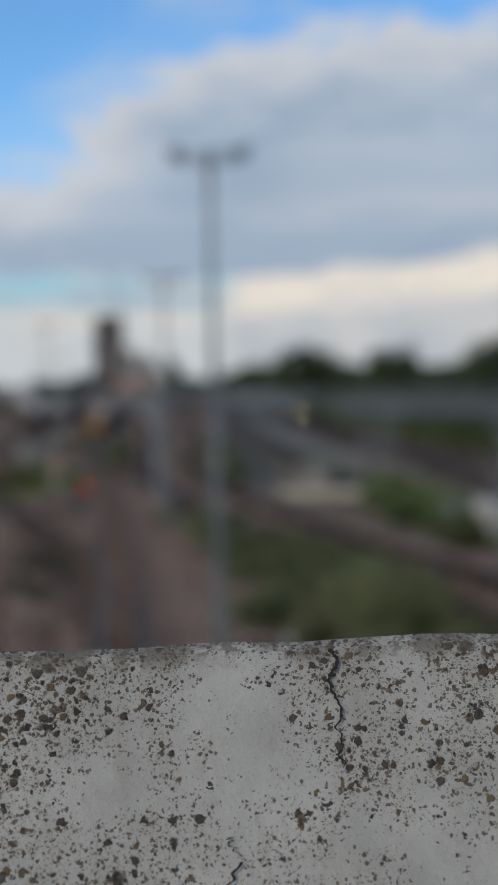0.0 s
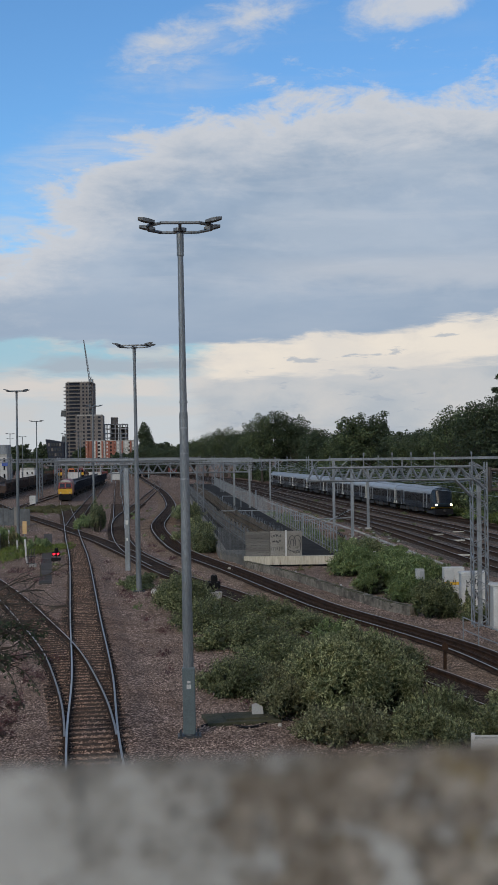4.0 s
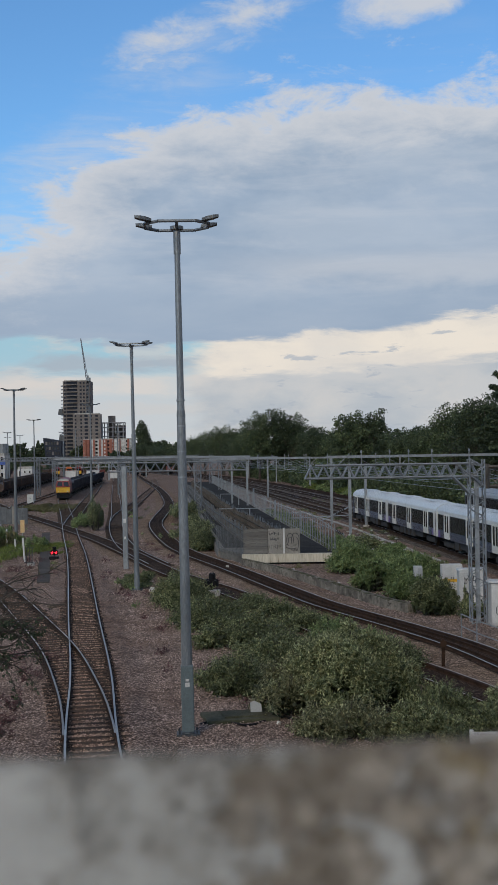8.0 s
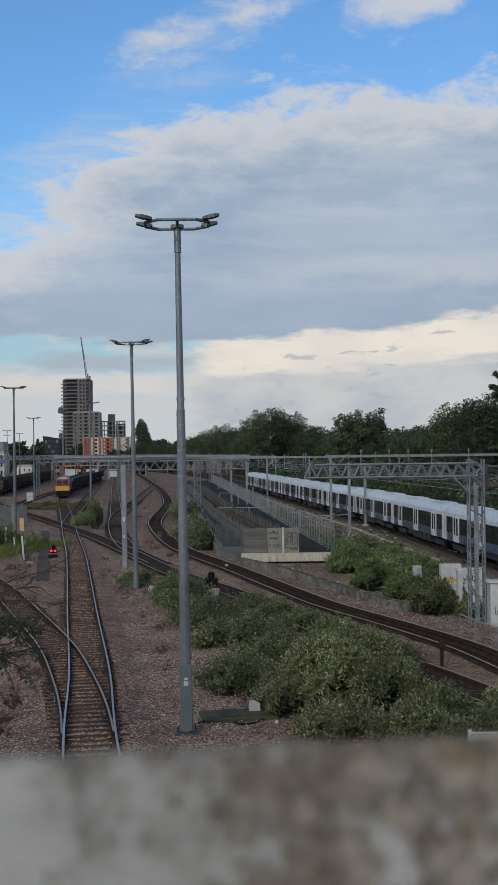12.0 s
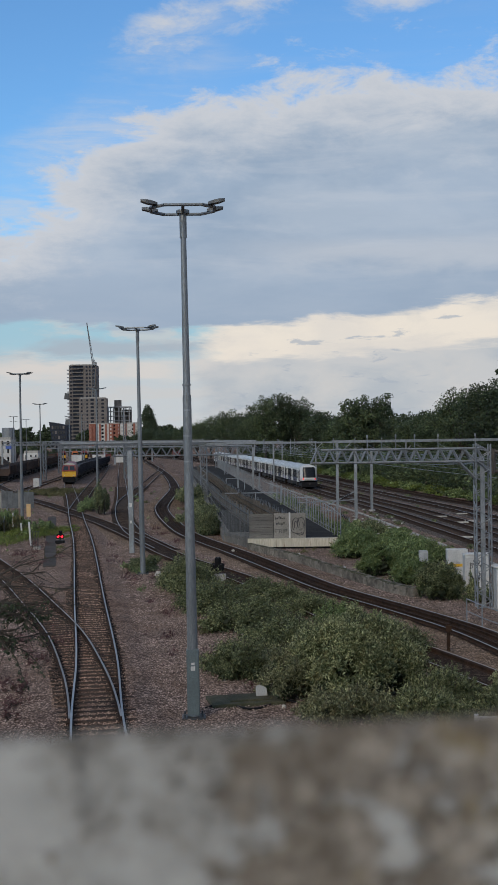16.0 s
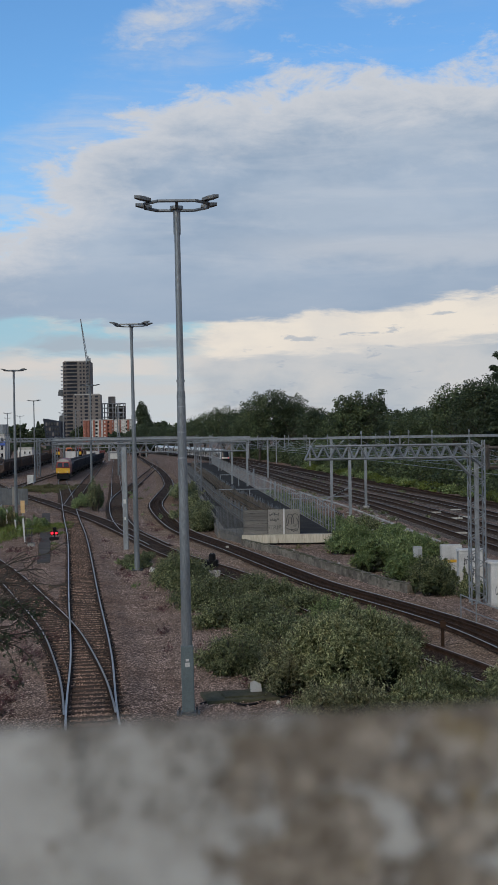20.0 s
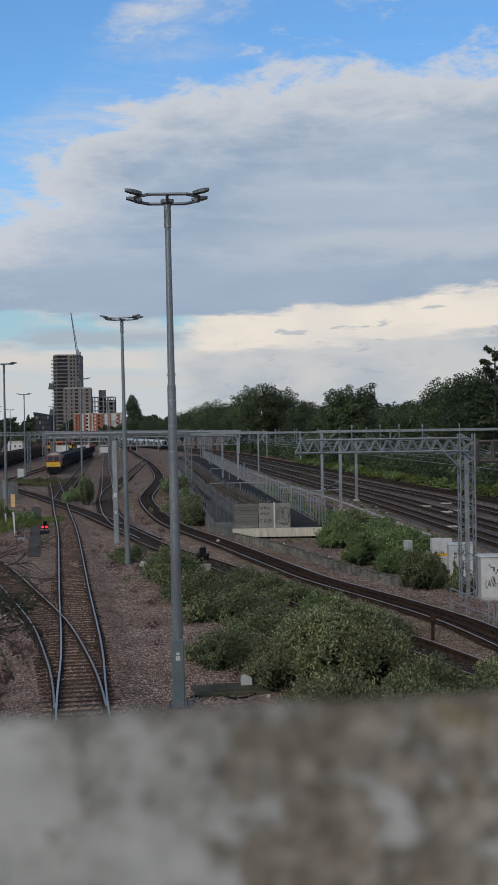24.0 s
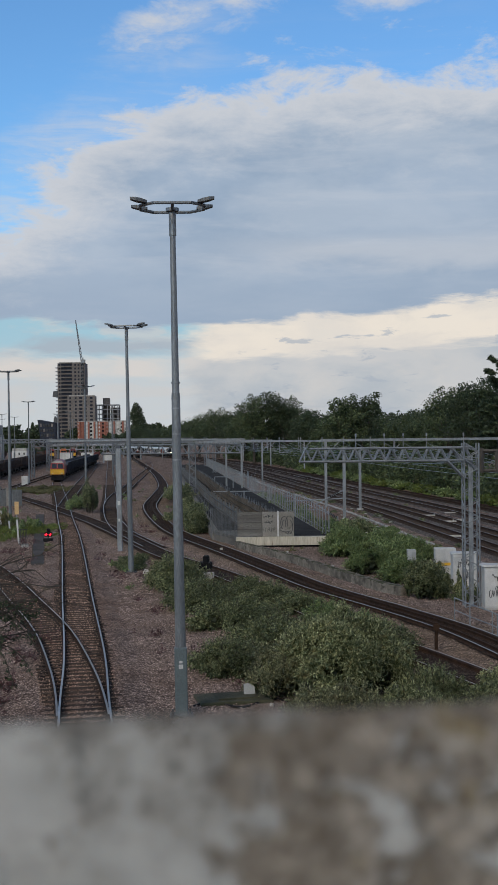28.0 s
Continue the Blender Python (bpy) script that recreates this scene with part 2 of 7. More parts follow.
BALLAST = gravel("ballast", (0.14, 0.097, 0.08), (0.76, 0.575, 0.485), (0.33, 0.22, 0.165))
STONE = loose_stone("ballast_stone", (0.12, 0.085, 0.07), (0.68, 0.525, 0.455))
DIRT = gravel("track_bed", (0.09, 0.063, 0.05), (0.52, 0.37, 0.29), (0.25, 0.165, 0.12))
MIDBED = gravel("dark_bed", (0.022, 0.016, 0.013), (0.20, 0.14, 0.108), (0.07, 0.047, 0.036))
# near black: grease and the painted shade beside the rails
BLACKBED = gravel("oily_shaded_bed", (0.009, 0.007, 0.006), (0.075, 0.05, 0.038), (0.022, 0.015, 0.012))
SPRAY = plain("spray_paint", (0.06, 0.06, 0.065), rough=0.7, bump=0)
OLDBED = gravel("old_ballast", (0.08, 0.068, 0.062), (0.46, 0.40, 0.365), (0.19, 0.15, 0.125))
SAND = gravel("sandy_ballast", (0.15, 0.105, 0.075), (0.72, 0.53, 0.40), (0.34, 0.225, 0.15))
WOODGREY = surface("grey_boards", (0.10, 0.095, 0.088), (0.19, 0.18, 0.165), 0.5, 10.0, 0.9, 0, 0.3, 0.01, streak=(0.3, 1, 5))
SLEEPER = surface("sleeper", (0.028, 0.021, 0.017), (0.105, 0.076, 0.06), 1.2, 14.0, 0.95, 0, 0.5, 0.01, gloss=0.12)
CRIBSTONE = loose_stone("crib_stone", (0.09, 0.058, 0.044), (0.52, 0.36, 0.28))
RUST = surface("rusty_rail", (0.022, 0.014, 0.010), (0.075, 0.042, 0.027), 2.0, 30.0, 0.9, 0.0, 0.3, 0.004, gloss=0.12)
SHINE = plain("rail_head", (0.50, 0.495, 0.485), rough=0.5, metal=0.75, bump=0)
DULL_HEAD = plain("worn_rail_head", (0.40, 0.355, 0.32), rough=0.5, metal=0.8, bump=0)
GALV = surface("galvanised_steel", (0.20, 0.22, 0.235), (0.34, 0.36, 0.38), 2.5, 25.0, 0.5, 0.45, 0.15, 0.004, streak=(1, 1, 0.25))
POLE = surface("mast_steel", (0.13, 0.148, 0.162), (0.245, 0.265, 0.28), 1.2, 18.0, 0.5, 0.4, 0.15, 0.004, streak=(2, 2, 0.3))
GREYBOX = plain("grey_paint", (0.10, 0.13, 0.14), rough=0.5, bump=0.1)
PANEL = surface("grey_panel", (0.19, 0.18, 0.16), (0.30, 0.285, 0.255), 0.8, 12.0, 0.9, 0, 0.2, 0.01, stain=(0.11, 0.10, 0.09))
PALEGREY = plain("pale_grey_paint", (0.36, 0.37, 0.37), rough=0.6, bump=0.05)
LAMPGREY = plain("lamp_grey", (0.13, 0.14, 0.15), rough=0.5, metal=0.3, bump=0)
DARKSTEEL = plain("dark_steel", (0.05, 0.055, 0.06), rough=0.5, metal=0.4)
CONCRETE = surface("concrete", (0.30, 0.29, 0.27), (0.46, 0.45, 0.42), 0.7, 14.0, 0.9, 0, 0.3, 0.01, streak=(1, 1, 0.35), stain=(0.12, 0.11, 0.10))
PALE = surface("pale_concrete", (0.42, 0.40, 0.36), (0.60, 0.57, 0.51), 0.6, 9.0, 0.9, 0, 0.2, 0.01, streak=(1.2, 1.2, 0.2), stain=(0.16, 0.13, 0.11))
CORRUGATED = surface("rusty_sheet", (0.05, 0.044, 0.038), (0.135, 0.118, 0.10), 0.8, 12.0, 0.85, 0, 0.2, 0.01, streak=(1, 1, 0.2))
BROWNDARK = surface("dark_rusty_sheet", (0.035, 0.026, 0.021), (0.075, 0.055, 0.044), 0.8, 12.0, 0.9, 0, 0.2, 0.01, streak=(1, 1, 0.2))
DAMP = surface("damp_concrete", (0.10, 0.095, 0.085), (0.24, 0.225, 0.20), 0.6, 9.0, 0.9, 0, 0.3, 0.01, streak=(1, 1, 0.4), stain=(0.05, 0.05, 0.04))
ASPHALT = surface("asphalt", (0.02, 0.02, 0.021), (0.05, 0.049, 0.048), 0.5, 20.0, 0.95, 0, 0.4, 0.01, gloss=0.06)
WHITE = plain("white_paint", (0.55, 0.55, 0.535), rough=0.5, bump=0.05, stain=(0.45, 0.42, 0.38))
YELLOW = plain("yellow_paint", (0.75, 0.42, 0.03), rough=0.45, bump=0)
SIGNFACE = plain("faded_orange", (0.72, 0.48, 0.22), rough=0.6, bump=0, stain=(0.7, 0.68, 0.6))
DOORFRAME = plain("pale_door_frame", (0.66, 0.66, 0.62), rough=0.4, bump=0)
CREAM = surface("cream_concrete", (0.44, 0.40, 0.32), (0.60, 0.55, 0.44), 0.9, 9.0, 0.9, 0, 0.2, 0.01, streak=(1.6, 1.6, 0.15), stain=(0.17, 0.12, 0.08))
MOSS = surface("moss", (0.03, 0.035, 0.016), (0.08, 0.075, 0.045), 3.0, 30.0, 1.0, 0, 0.4, 0.02)
MOSSY = surface("mossy_concrete", (0.07, 0.064, 0.054), (0.36, 0.325, 0.275), 1.0, 7.0, 0.95, 0, 0.3, 0.01, contrast=0.5, streak=(1, 0.6, 0.8), stain=(0.03, 0.027, 0.022), gloss=0.15)
WORN = surface("worn_asphalt", (0.06, 0.055, 0.052), (0.13, 0.118, 0.11), 0.5, 12.0, 0.95, 0, 0.4, 0.01, gloss=0.1)
SCREEN = plain("black_windscreen", (0.01, 0.011, 0.013), rough=0.3, bump=0, gloss=0.25)
DIMFENCE = surface("old_fence_steel", (0.07, 0.078, 0.085), (0.15, 0.16, 0.17), 2.0, 20.0, 0.7, 0.2, 0.1, 0.004)
ORANGE = plain("orange_paint", (0.55, 0.16, 0.05), rough=0.5, bump=0)
RED = plain("red_paint", (0.24, 0.028, 0.03), rough=0.45, bump=0)
BLACK = plain("black", (0.012, 0.012, 0.014), rough=0.6, bump=0, gloss=0.15)
WAGON = surface("wagon_paint", (0.018, 0.02, 0.03), (0.05, 0.05, 0.06), 0.6, 8.0, 0.7, 0, 0.2, 0.01, streak=(1, 1, 0.3))
RUSTWAGON = surface("rusty_wagon", (0.035, 0.022, 0.018), (0.09, 0.055, 0.04), 0.6, 8.0, 0.85, 0, 0.2, 0.01)
REDWAGON = surface("faded_red_wagon", (0.10, 0.03, 0.028), (0.20, 0.06, 0.05), 0.6, 8.0, 0.8, 0, 0.2, 0.01)
PURPLE = plain("indigo_paint", (0.075, 0.098, 0.15), rough=0.3, bump=0, gloss=0.3)
VIOLET = plain("violet_paint", (0.13, 0.08, 0.28), rough=0.35, bump=0)
TRAINGLASS = plain("black_train_glass", (0.012, 0.013, 0.015), rough=0.25, bump=0, gloss=0.2)
GLASS = plain("dark_glass", (0.012, 0.014, 0.018), rough=0.08, bump=0, gloss=0.8)
TRAINWHITE = plain("train_white", (0.56, 0.60, 0.62), rough=0.3, bump=0)
TRAINGREEN = plain("train_dark_green", (0.016, 0.026, 0.038), rough=0.3, bump=0)
TRAINROOF = plain("train_grey_roof", (0.33, 0.36, 0.40), rough=0.45, bump=0)
TRAINNOSE = plain("train_nose_white", (0.72, 0.72, 0.70), rough=0.3, bump=0)
UNDER = plain("underframe_dirt", (0.035, 0.032, 0.03), rough=0.8, bump=0.1)
BARK = surface("bark", (0.03, 0.025, 0.02), (0.09, 0.075, 0.06), 3.0, 30.0, 0.95, 0, 0.6, 0.02)
LEAF_FAR = leafy("oak_leaves", (0.046, 0.068, 0.034), (0.20, 0.25, 0.11))
LEAF_DARK = leafy("dark_leaves", (0.036, 0.055, 0.03), (0.125, 0.16, 0.075))
LEAF_SHRUB = leafy("buddleia_leaves", (0.058, 0.08, 0.032), (0.64, 0.665, 0.36), (0.34, 0.27, 0.12))
LEAF_DRY = leafy("drying_buddleia_leaves", (0.075, 0.085, 0.042), (0.58, 0.58, 0.33), (0.28, 0.21, 0.11))
# inner leaves darker than the rest: the bush's inner shade as colour
LEAF_HEART = leafy("painted_shade_leaves", (0.03, 0.04, 0.018), (0.08, 0.10, 0.045))
LEAF_DEEP = leafy("bramble_leaves", (0.052, 0.072, 0.031), (0.46, 0.485, 0.245))
LEAF_GREEN = leafy("weed_leaves", (0.09, 0.14, 0.05), (0.46, 0.55, 0.24))
LEAF_RED = leafy("red_leaves", (0.07, 0.034, 0.036), (0.21, 0.095, 0.095))
FLOWER = leafy("white_flowers", (0.45, 0.46, 0.40), (0.7, 0.7, 0.64))
LEAF_LIME = leafy("lime_leaves", (0.10, 0.14, 0.03), (0.26, 0.30, 0.08))
GRASS = leafy("dry_grass", (0.09, 0.09, 0.035), (0.22, 0.20, 0.10))


# ---- mesh tools ----
class Form:
    """Collects vertices and faces for one mesh."""

    def __init__(self):
        self.v, self.f = [], []

    def mesh(self, name, mat, smooth=False):
        me = bpy.data.meshes.new(name)
        me.from_pydata(self.v, [], self.f)
        me.materials.append(mat)
        if smooth:
            me.shade_smooth()
        me.update()
        return me

    def add(self, verts, faces):
        k = len(self.v)
        self.v += [tuple(p) for p in verts]
        self.f += [tuple(i + k for i in f) for f in faces]

    def box(self, x, y, z, sx, sy, sz, turn=0.0, slim=1.0):
        """A box on its base centre (x, y, z), tapered to slim at its top."""
        c, s = math.cos(radians(turn)), math.sin(radians(turn))
        pts = []
        for dz, k in ((0, 1.0), (sz, slim)):
            for ax, ay in ((-1, -1), (1, -1), (1, 1), (-1, 1)):
                px, py = ax * sx / 2 * k, ay * sy / 2 * k
                pts.append((x + c * px - s * py, y + s * px + c * py, z + dz))
        self.add(pts, [(3, 2, 1, 0), (4, 5, 6, 7), (0, 1, 5, 4), (1, 2, 6, 5), (2, 3, 7, 6), (3, 0, 4, 7)])

    def block(self, x, y, z, sx, sy, sz, r=0.02):
        """A box with bevelled upright edges and a bevelled top."""
        ring = []
        for ax, ay in ((-1, -1), (1, -1), (1, 1), (-1, 1)):
            a, b = ax * sx / 2, ay * sy / 2
            two = [(a, b - ay * r), (a - ax * r, b)]
            ring += two if ax * ay > 0 else two[::-1]
        pts = [(x + a, y + b, z) for a, b in ring] + [(x + a, y + b, z + sz - r) for a, b in ring]
        pts += [(x + a * (1 - 2 * r / sx), y + b * (1 - 2 * r / sy), z + sz) for a, b in ring]
        faces = [tuple(range(7, -1, -1)), tuple(range(16, 24))]
        for k in (0, 8):
            faces += [(k + i, k + (i + 1) % 8, k + 8 + (i + 1) % 8, k + 8 + i) for i in range(8)]
        self.add(pts, faces)

    def rod(self, a, b, r, r2=None, sides=8, caps=True):
        a, b = Vector(a), Vector(b)
        d = (b - a).normalized()
        p = d.orthogonal().normalized()
        q = d.cross(p)
        pts = []
        for c, rr in ((a, r), (b, r if r2 is None else r2)):
            pts += [c + rr * (math.cos(t) * p + math.sin(t) * q) for t in (2 * math.pi * (i + 0.5) / sides for i in range(sides))]
        faces = [(i, (i + 1) % sides, sides + (i + 1) % sides, sides + i) for i in range(sides)]
        if caps:
            faces += [tuple(range(sides - 1, -1, -1)), tuple(range(sides, 2 * sides))]
        self.add(pts, faces)

    def bar(self, a, b, w, h=None):
        """A square bar from a to b."""
        self.rod(a, b, w * 0.7071, None, 4)

    def sweep(self, line, profile, close=True):
        """A profile [(side, up)] along a line of (x, y, tx, ty)."""
        k, m = len(self.v), len(profile)
        for x, y, tx, ty in line:
            for s, u in profile:
                self.v.append((x + ty * s, y - tx * s, u))
        for i in range(len(line) - 1):
            for j in range(m if close else m - 1):
                a, b = k + i * m + j, k + i * m + (j + 1) % m
                self.f.append((a, b, b + m, a + m))
        if close:
            self.f.append(tuple(k + j for j in range(m)))
            self.f.append(tuple(k + (len(line) - 1) * m + j for j in range(m - 1, -1, -1)))


def part(name, form, mat, parent, label="", smooth=False):
    ob = new(name, form if isinstance(form, bpy.types.Mesh) else form.mesh(name, mat, smooth))
    ob.parent = parent
    if label:
        ob["label"] = label
    return ob


def thing(name, label, category, group="", at=None, kind="", form=None, mat=None, smooth=False):
    ob = new(name, form.mesh(name, mat, smooth) if form else None)
    if at is not None:
        ob.matrix_basis = at
    return tagged(ob, label, category, group, kind)


class Line:
    """A smooth line through points on the ground, by length."""

    def __init__(self, pts, step=0.5):
        p = [Vector((*q, 0)) for q in pts]
        p = [2 * p[0] - p[1]] + p + [2 * p[-1] - p[-2]]
        out = []
        for i in range(1, len(p) - 2):
            n = max(2, int((p[i + 1] - p[i]).length / step))
            for k in range(n):
                t = k / n
                a, b, c, d = p[i - 1:i + 3]
                la, lb, lc = ((b - a).length ** 0.5, (c - b).length ** 0.5, (d - c).length ** 0.5)
                m1 = lb * ((b - a) / la - (c - a) / (la + lb) + (c - b) / lb)
                m2 = lb * ((c - b) / lb - (d - b) / (lb + lc) + (d - c) / lc)
                m1, m2 = m1 * 1.0, m2 * 1.0
                h = (2 * t ** 3 - 3 * t * t + 1, t ** 3 - 2 * t * t + t, -2 * t ** 3 + 3 * t * t, t ** 3 - t * t)
                out.append(b * h[0] + m1 * h[1] + c * h[2] + m2 * h[3])
        out.append(p[-2])
        self.p = np.array([(q.x, q.y) for q in out])
        self.s = np.concatenate([[0], np.cumsum(np.hypot(*np.diff(self.p, axis=0).T))])

    def at(self, s):
        x, y = np.interp(s, self.s, self.p[:, 0]), np.interp(s, self.s, self.p[:, 1])
        e = 1.5
        dx = np.interp(s + e, self.s, self.p[:, 0]) - np.interp(s - e, self.s, self.p[:, 0])
        dy = np.interp(s + e, self.s, self.p[:, 1]) - np.interp(s - e, self.s, self.p[:, 1])
        l = math.hypot(dx, dy) or 1
        return float(x), float(y), float(dx / l), float(dy / l)

    def where(self, y):
        return float(np.interp(y, self.p[:, 1], self.s))

    def run(self, a, b, step):
        n = max(1, int((b - a) / step))
        return [self.at(a + (b - a) * i / n) for i in range(n + 1)]


def leaves(rng, clumps, count, size, mat, name, shell=0.75, long=1.8, rise=0.0, stray=0.07):
    """Many small bent leaves round the given clumps (x, y, z, rx, ry, rz)."""
    c = np.array(clumps, float)
    wgt = c[:, 3] * c[:, 4] + c[:, 3] * c[:, 5] + 0.02 * c[:, 5]
    pick = rng.choice(len(c), count, p=wgt / wgt.sum())
    d = rng.normal(size=(count, 3))
    d /= np.linalg.norm(d, axis=1)[:, None]
    rad = shell + (1 - shell) * rng.random(count) + rng.normal(0, stray, count)
    pos = c[pick, :3] + d * c[pick, 3:6] * rad[:, None]
    up = d + rng.normal(0, 0.7, (count, 3)) + np.array([0, 0, 0.35])
    up /= np.linalg.norm(up, axis=1)[:, None]
    side = np.cross(up, rng.normal(size=(count, 3)))
    side /= np.linalg.norm(side, axis=1)[:, None] + 1e-9
    fore = np.cross(side, up)
    if rise:
        fore = rng.normal(0, 1, (count, 3)) * 0.45 + np.array([0, 0, rise])
        fore /= np.linalg.norm(fore, axis=1)[:, None]
        side = np.cross(up, fore)
        side /= np.linalg.norm(side, axis=1)[:, None] + 1e-9
    sz = size * (0.6 + 0.8 * rng.random(count))[:, None]
    v = np.stack([pos - fore * sz * long / 2, pos + side * sz / 2 - up * sz * 0.12, pos + fore * sz * long / 2 - up * sz * 0.25, pos - side * sz / 2 - up * sz * 0.12], 1).reshape(-1, 3)
    k = np.arange(count)[:, None] * 4
    tri = np.concatenate([k + [0, 1, 2], k + [0, 2, 3]], 1).reshape(-1, 3)
    me = bpy.data.meshes.new(name)
    me.vertices.add(len(v))
    me.vertices.foreach_set("co", v.astype(np.float32).ravel())
    me.loops.add(tri.size)
    me.loops.foreach_set("vertex_index", tri.astype(np.int32).ravel())
    me.polygons.add(len(tri))
    me.polygons.foreach_set("loop_start", np.arange(0, tri.size, 3, dtype=np.int32))
    me.update(calc_edges=True)
    me.materials.append(mat)
    return me


def leaf_mesh(pos, fore, up, size, long, mat, name):
    """Bent leaves at pos: fore is the way of the leaf, up its face."""
    side = np.cross(up, fore)
    side /= np.linalg.norm(side, axis=1)[:, None] + 1e-9
    sz = size[:, None]
    v = np.stack([pos, pos + fore * sz * long * 0.5 + side * sz * 0.5, pos + fore * sz * long - up * sz * 0.35, pos + fore * sz * long * 0.5 - side * sz * 0.5], 1).reshape(-1, 3)
    k = np.arange(len(pos))[:, None] * 4
    tri = np.concatenate([k + [0, 1, 2], k + [0, 2, 3]], 1).reshape(-1, 3)
    me = bpy.data.meshes.new(name)
    me.vertices.add(len(v))
    me.vertices.foreach_set("co", v.astype(np.float32).ravel())
    me.loops.add(tri.size)
    me.loops.foreach_set("vertex_index", tri.astype(np.int32).ravel())
    me.polygons.add(len(tri))
    me.polygons.foreach_set("loop_start", np.arange(0, tri.size, 3, dtype=np.int32))
    me.update(calc_edges=True)
    me.materials.append(mat)
    return me


def sprays(rng, lumps, canes, each, size, long, mat, name, lift=0.5, droop=0.25):
    """Leafy canes that grow out of the middle of each lump (x, y, z, rx, ry, rz), with leaves in pairs along them."""
    c = np.array(lumps, float)
    w = c[:, 3] * c[:, 4] + c[:, 3] * c[:, 5]
    pick = rng.choice(len(c), canes, p=w / w.sum())
    d = rng.normal(size=(canes, 3)) + np.array([0, 0, lift])
    d /= np.linalg.norm(d, axis=1)[:, None]
    reach = c[pick, 3:6] * (0.68 + 0.62 * rng.random(canes) ** 2.2)[:, None]
    t = np.linspace(0.3, 1.0, each)[None, :, None] * np.ones((canes, 1, 1))
    t = np.clip(t + rng.normal(0, 0.03, t.shape), 0.2, 1.05)
    pos = c[pick, None, :3] + d[:, None, :] * reach[:, None, :] * t
    pos[:, :, 2] -= (droop * t[:, :, 0] ** 2) * c[pick, 5][:, None] * (1 - d[:, 2:3].clip(0, 1))
    pos = pos.reshape(-1, 3)
    n = len(pos)
    way = np.repeat(d, each, 0)
    fore = way * 0.55 + rng.normal(0, 0.6, (n, 3)) + np.array([0, 0, -0.12])
    fore /= np.linalg.norm(fore, axis=1)[:, None]
    up = way * 0.6 + np.array([0, 0, 0.8]) + rng.normal(0, 0.35, (n, 3))
    up /= np.linalg.norm(up, axis=1)[:, None]
    keep = pos[:, 2] > 0.02
    return leaf_mesh(pos[keep], fore[keep], up[keep], (size * (0.65 + 0.7 * rng.random(n)))[keep], long, mat, name)


# ---- ground ----
def build_ground():
    f = Form()
    xs = [-3000, -600, -200, -90, -50, -30, -20, -12, -6, 0, 6, 12, 18, 24, 30, 36, 50, 90, 200, 600, 3000]
    ys = [-3000, -300, -60, -10, 10, 20, 30, 40, 50, 60, 75, 90, 110, 130, 160, 200, 260, 340, 480, 700, 1100, 1800, 4500]
    n = len(xs)
    for y in ys:
        for x in xs:
            f.v.append((x, y, -0.26))
    f.f = [(j * n + i, j * n + i + 1, (j + 1) * n + i + 1, (j + 1) * n + i) for j in range(len(ys) - 1) for i in range(n - 1)]
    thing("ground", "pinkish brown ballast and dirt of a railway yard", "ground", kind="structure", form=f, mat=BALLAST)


build_ground()

# ---- tracks ----
LINE_A = Line([(-1.0, 12), (-4.8, 35.3), (-6.3, 46.3), (-8.8, 62.4), (-14.8, 101.4), (-19, 126.5), (-25.8, 168.2), (-32.3, 207.1), (-36.6, 234), (-40.9, 275), (-46, 345), (-52, 420), (-62, 520)])
LINE_B = Line([(-4.6, 33), (-4.85, 35.3), (-5.8, 40.9), (-6.95, 46.3), (-8.2, 51.6), (-9.3, 55.6), (-11.3, 62.2), (-14.5, 72.6), (-16.7, 79.2), (-25, 103), (-38, 140)])
LINE_C = Line([(12.5, 25), (10.9, 38), (9.4, 47.7), (8.4, 52.5), (6.65, 58), (3.5, 67), (1.85, 73.4), (-1.75, 88), (-6.4, 106), (-8.8, 120), (-11.2, 138), (-12.35, 150), (-13.3, 172), (-14.6, 203), (-17.7, 240), (-23.8, 299), (-35, 392), (-51, 521), (-90, 800)])
LINE_D = Line([(10, 30), (8.6, 38), (7.5, 41.8), (6.4, 45.4), (4.9, 50), (-0.6, 70), (-2.3, 75.4), (-6, 86), (-11, 105), (-15.4, 121), (-21.3, 140), (-27.5, 159.5), (-32.6, 174.5), (-40, 198), (-60, 270), (-100, 420)])
LINE_E = Line([(-7.2, 92), (-10.9, 106.8), (-12.2, 113.6), (-14.1, 125.7), (-16.7, 146), (-18.9, 166.5), (-30.2, 264.6), (-54, 474)])
MAIN = [(260, -1700), (70, -560), (40, -180), (24.5, 0), (19.2, 65), (17.1, 91), (15.4, 113), (13.1, 141), (9.9, 170), (6.5, 203), (1.9, 250), (-3.6, 303), (-9, 350), (-18, 420), (-45, 555), (-110, 850)]


LINE_F = Line([(-17.0, 148), (-18.8, 169), (-20.8, 210), (-23.8, 267), (-27.6, 335), (-36, 430)])
LINE_G = Line([(-22.3, 147), (-26.2, 181), (-30.8, 223), (-38.8, 298), (-53.8, 432)])
LINE_H = Line([(-35, 165), (-38.6, 194), (-41.6, 230), (-45, 278), (-52, 350), (-62, 450)])


def beside(pts, near_off, far_off):
    return [(x + (near_off if y < 140 else far_off + (near_off - far_off) * max(0, (300 - y) / 160) if y < 300 else far_off), y) for x, y in pts]


LINE_M = [Line(beside(MAIN, a, b)) for a, b in ((0, 0), (3.5, 3.4), (8.0, 7.5), (12.6, 11.0))]


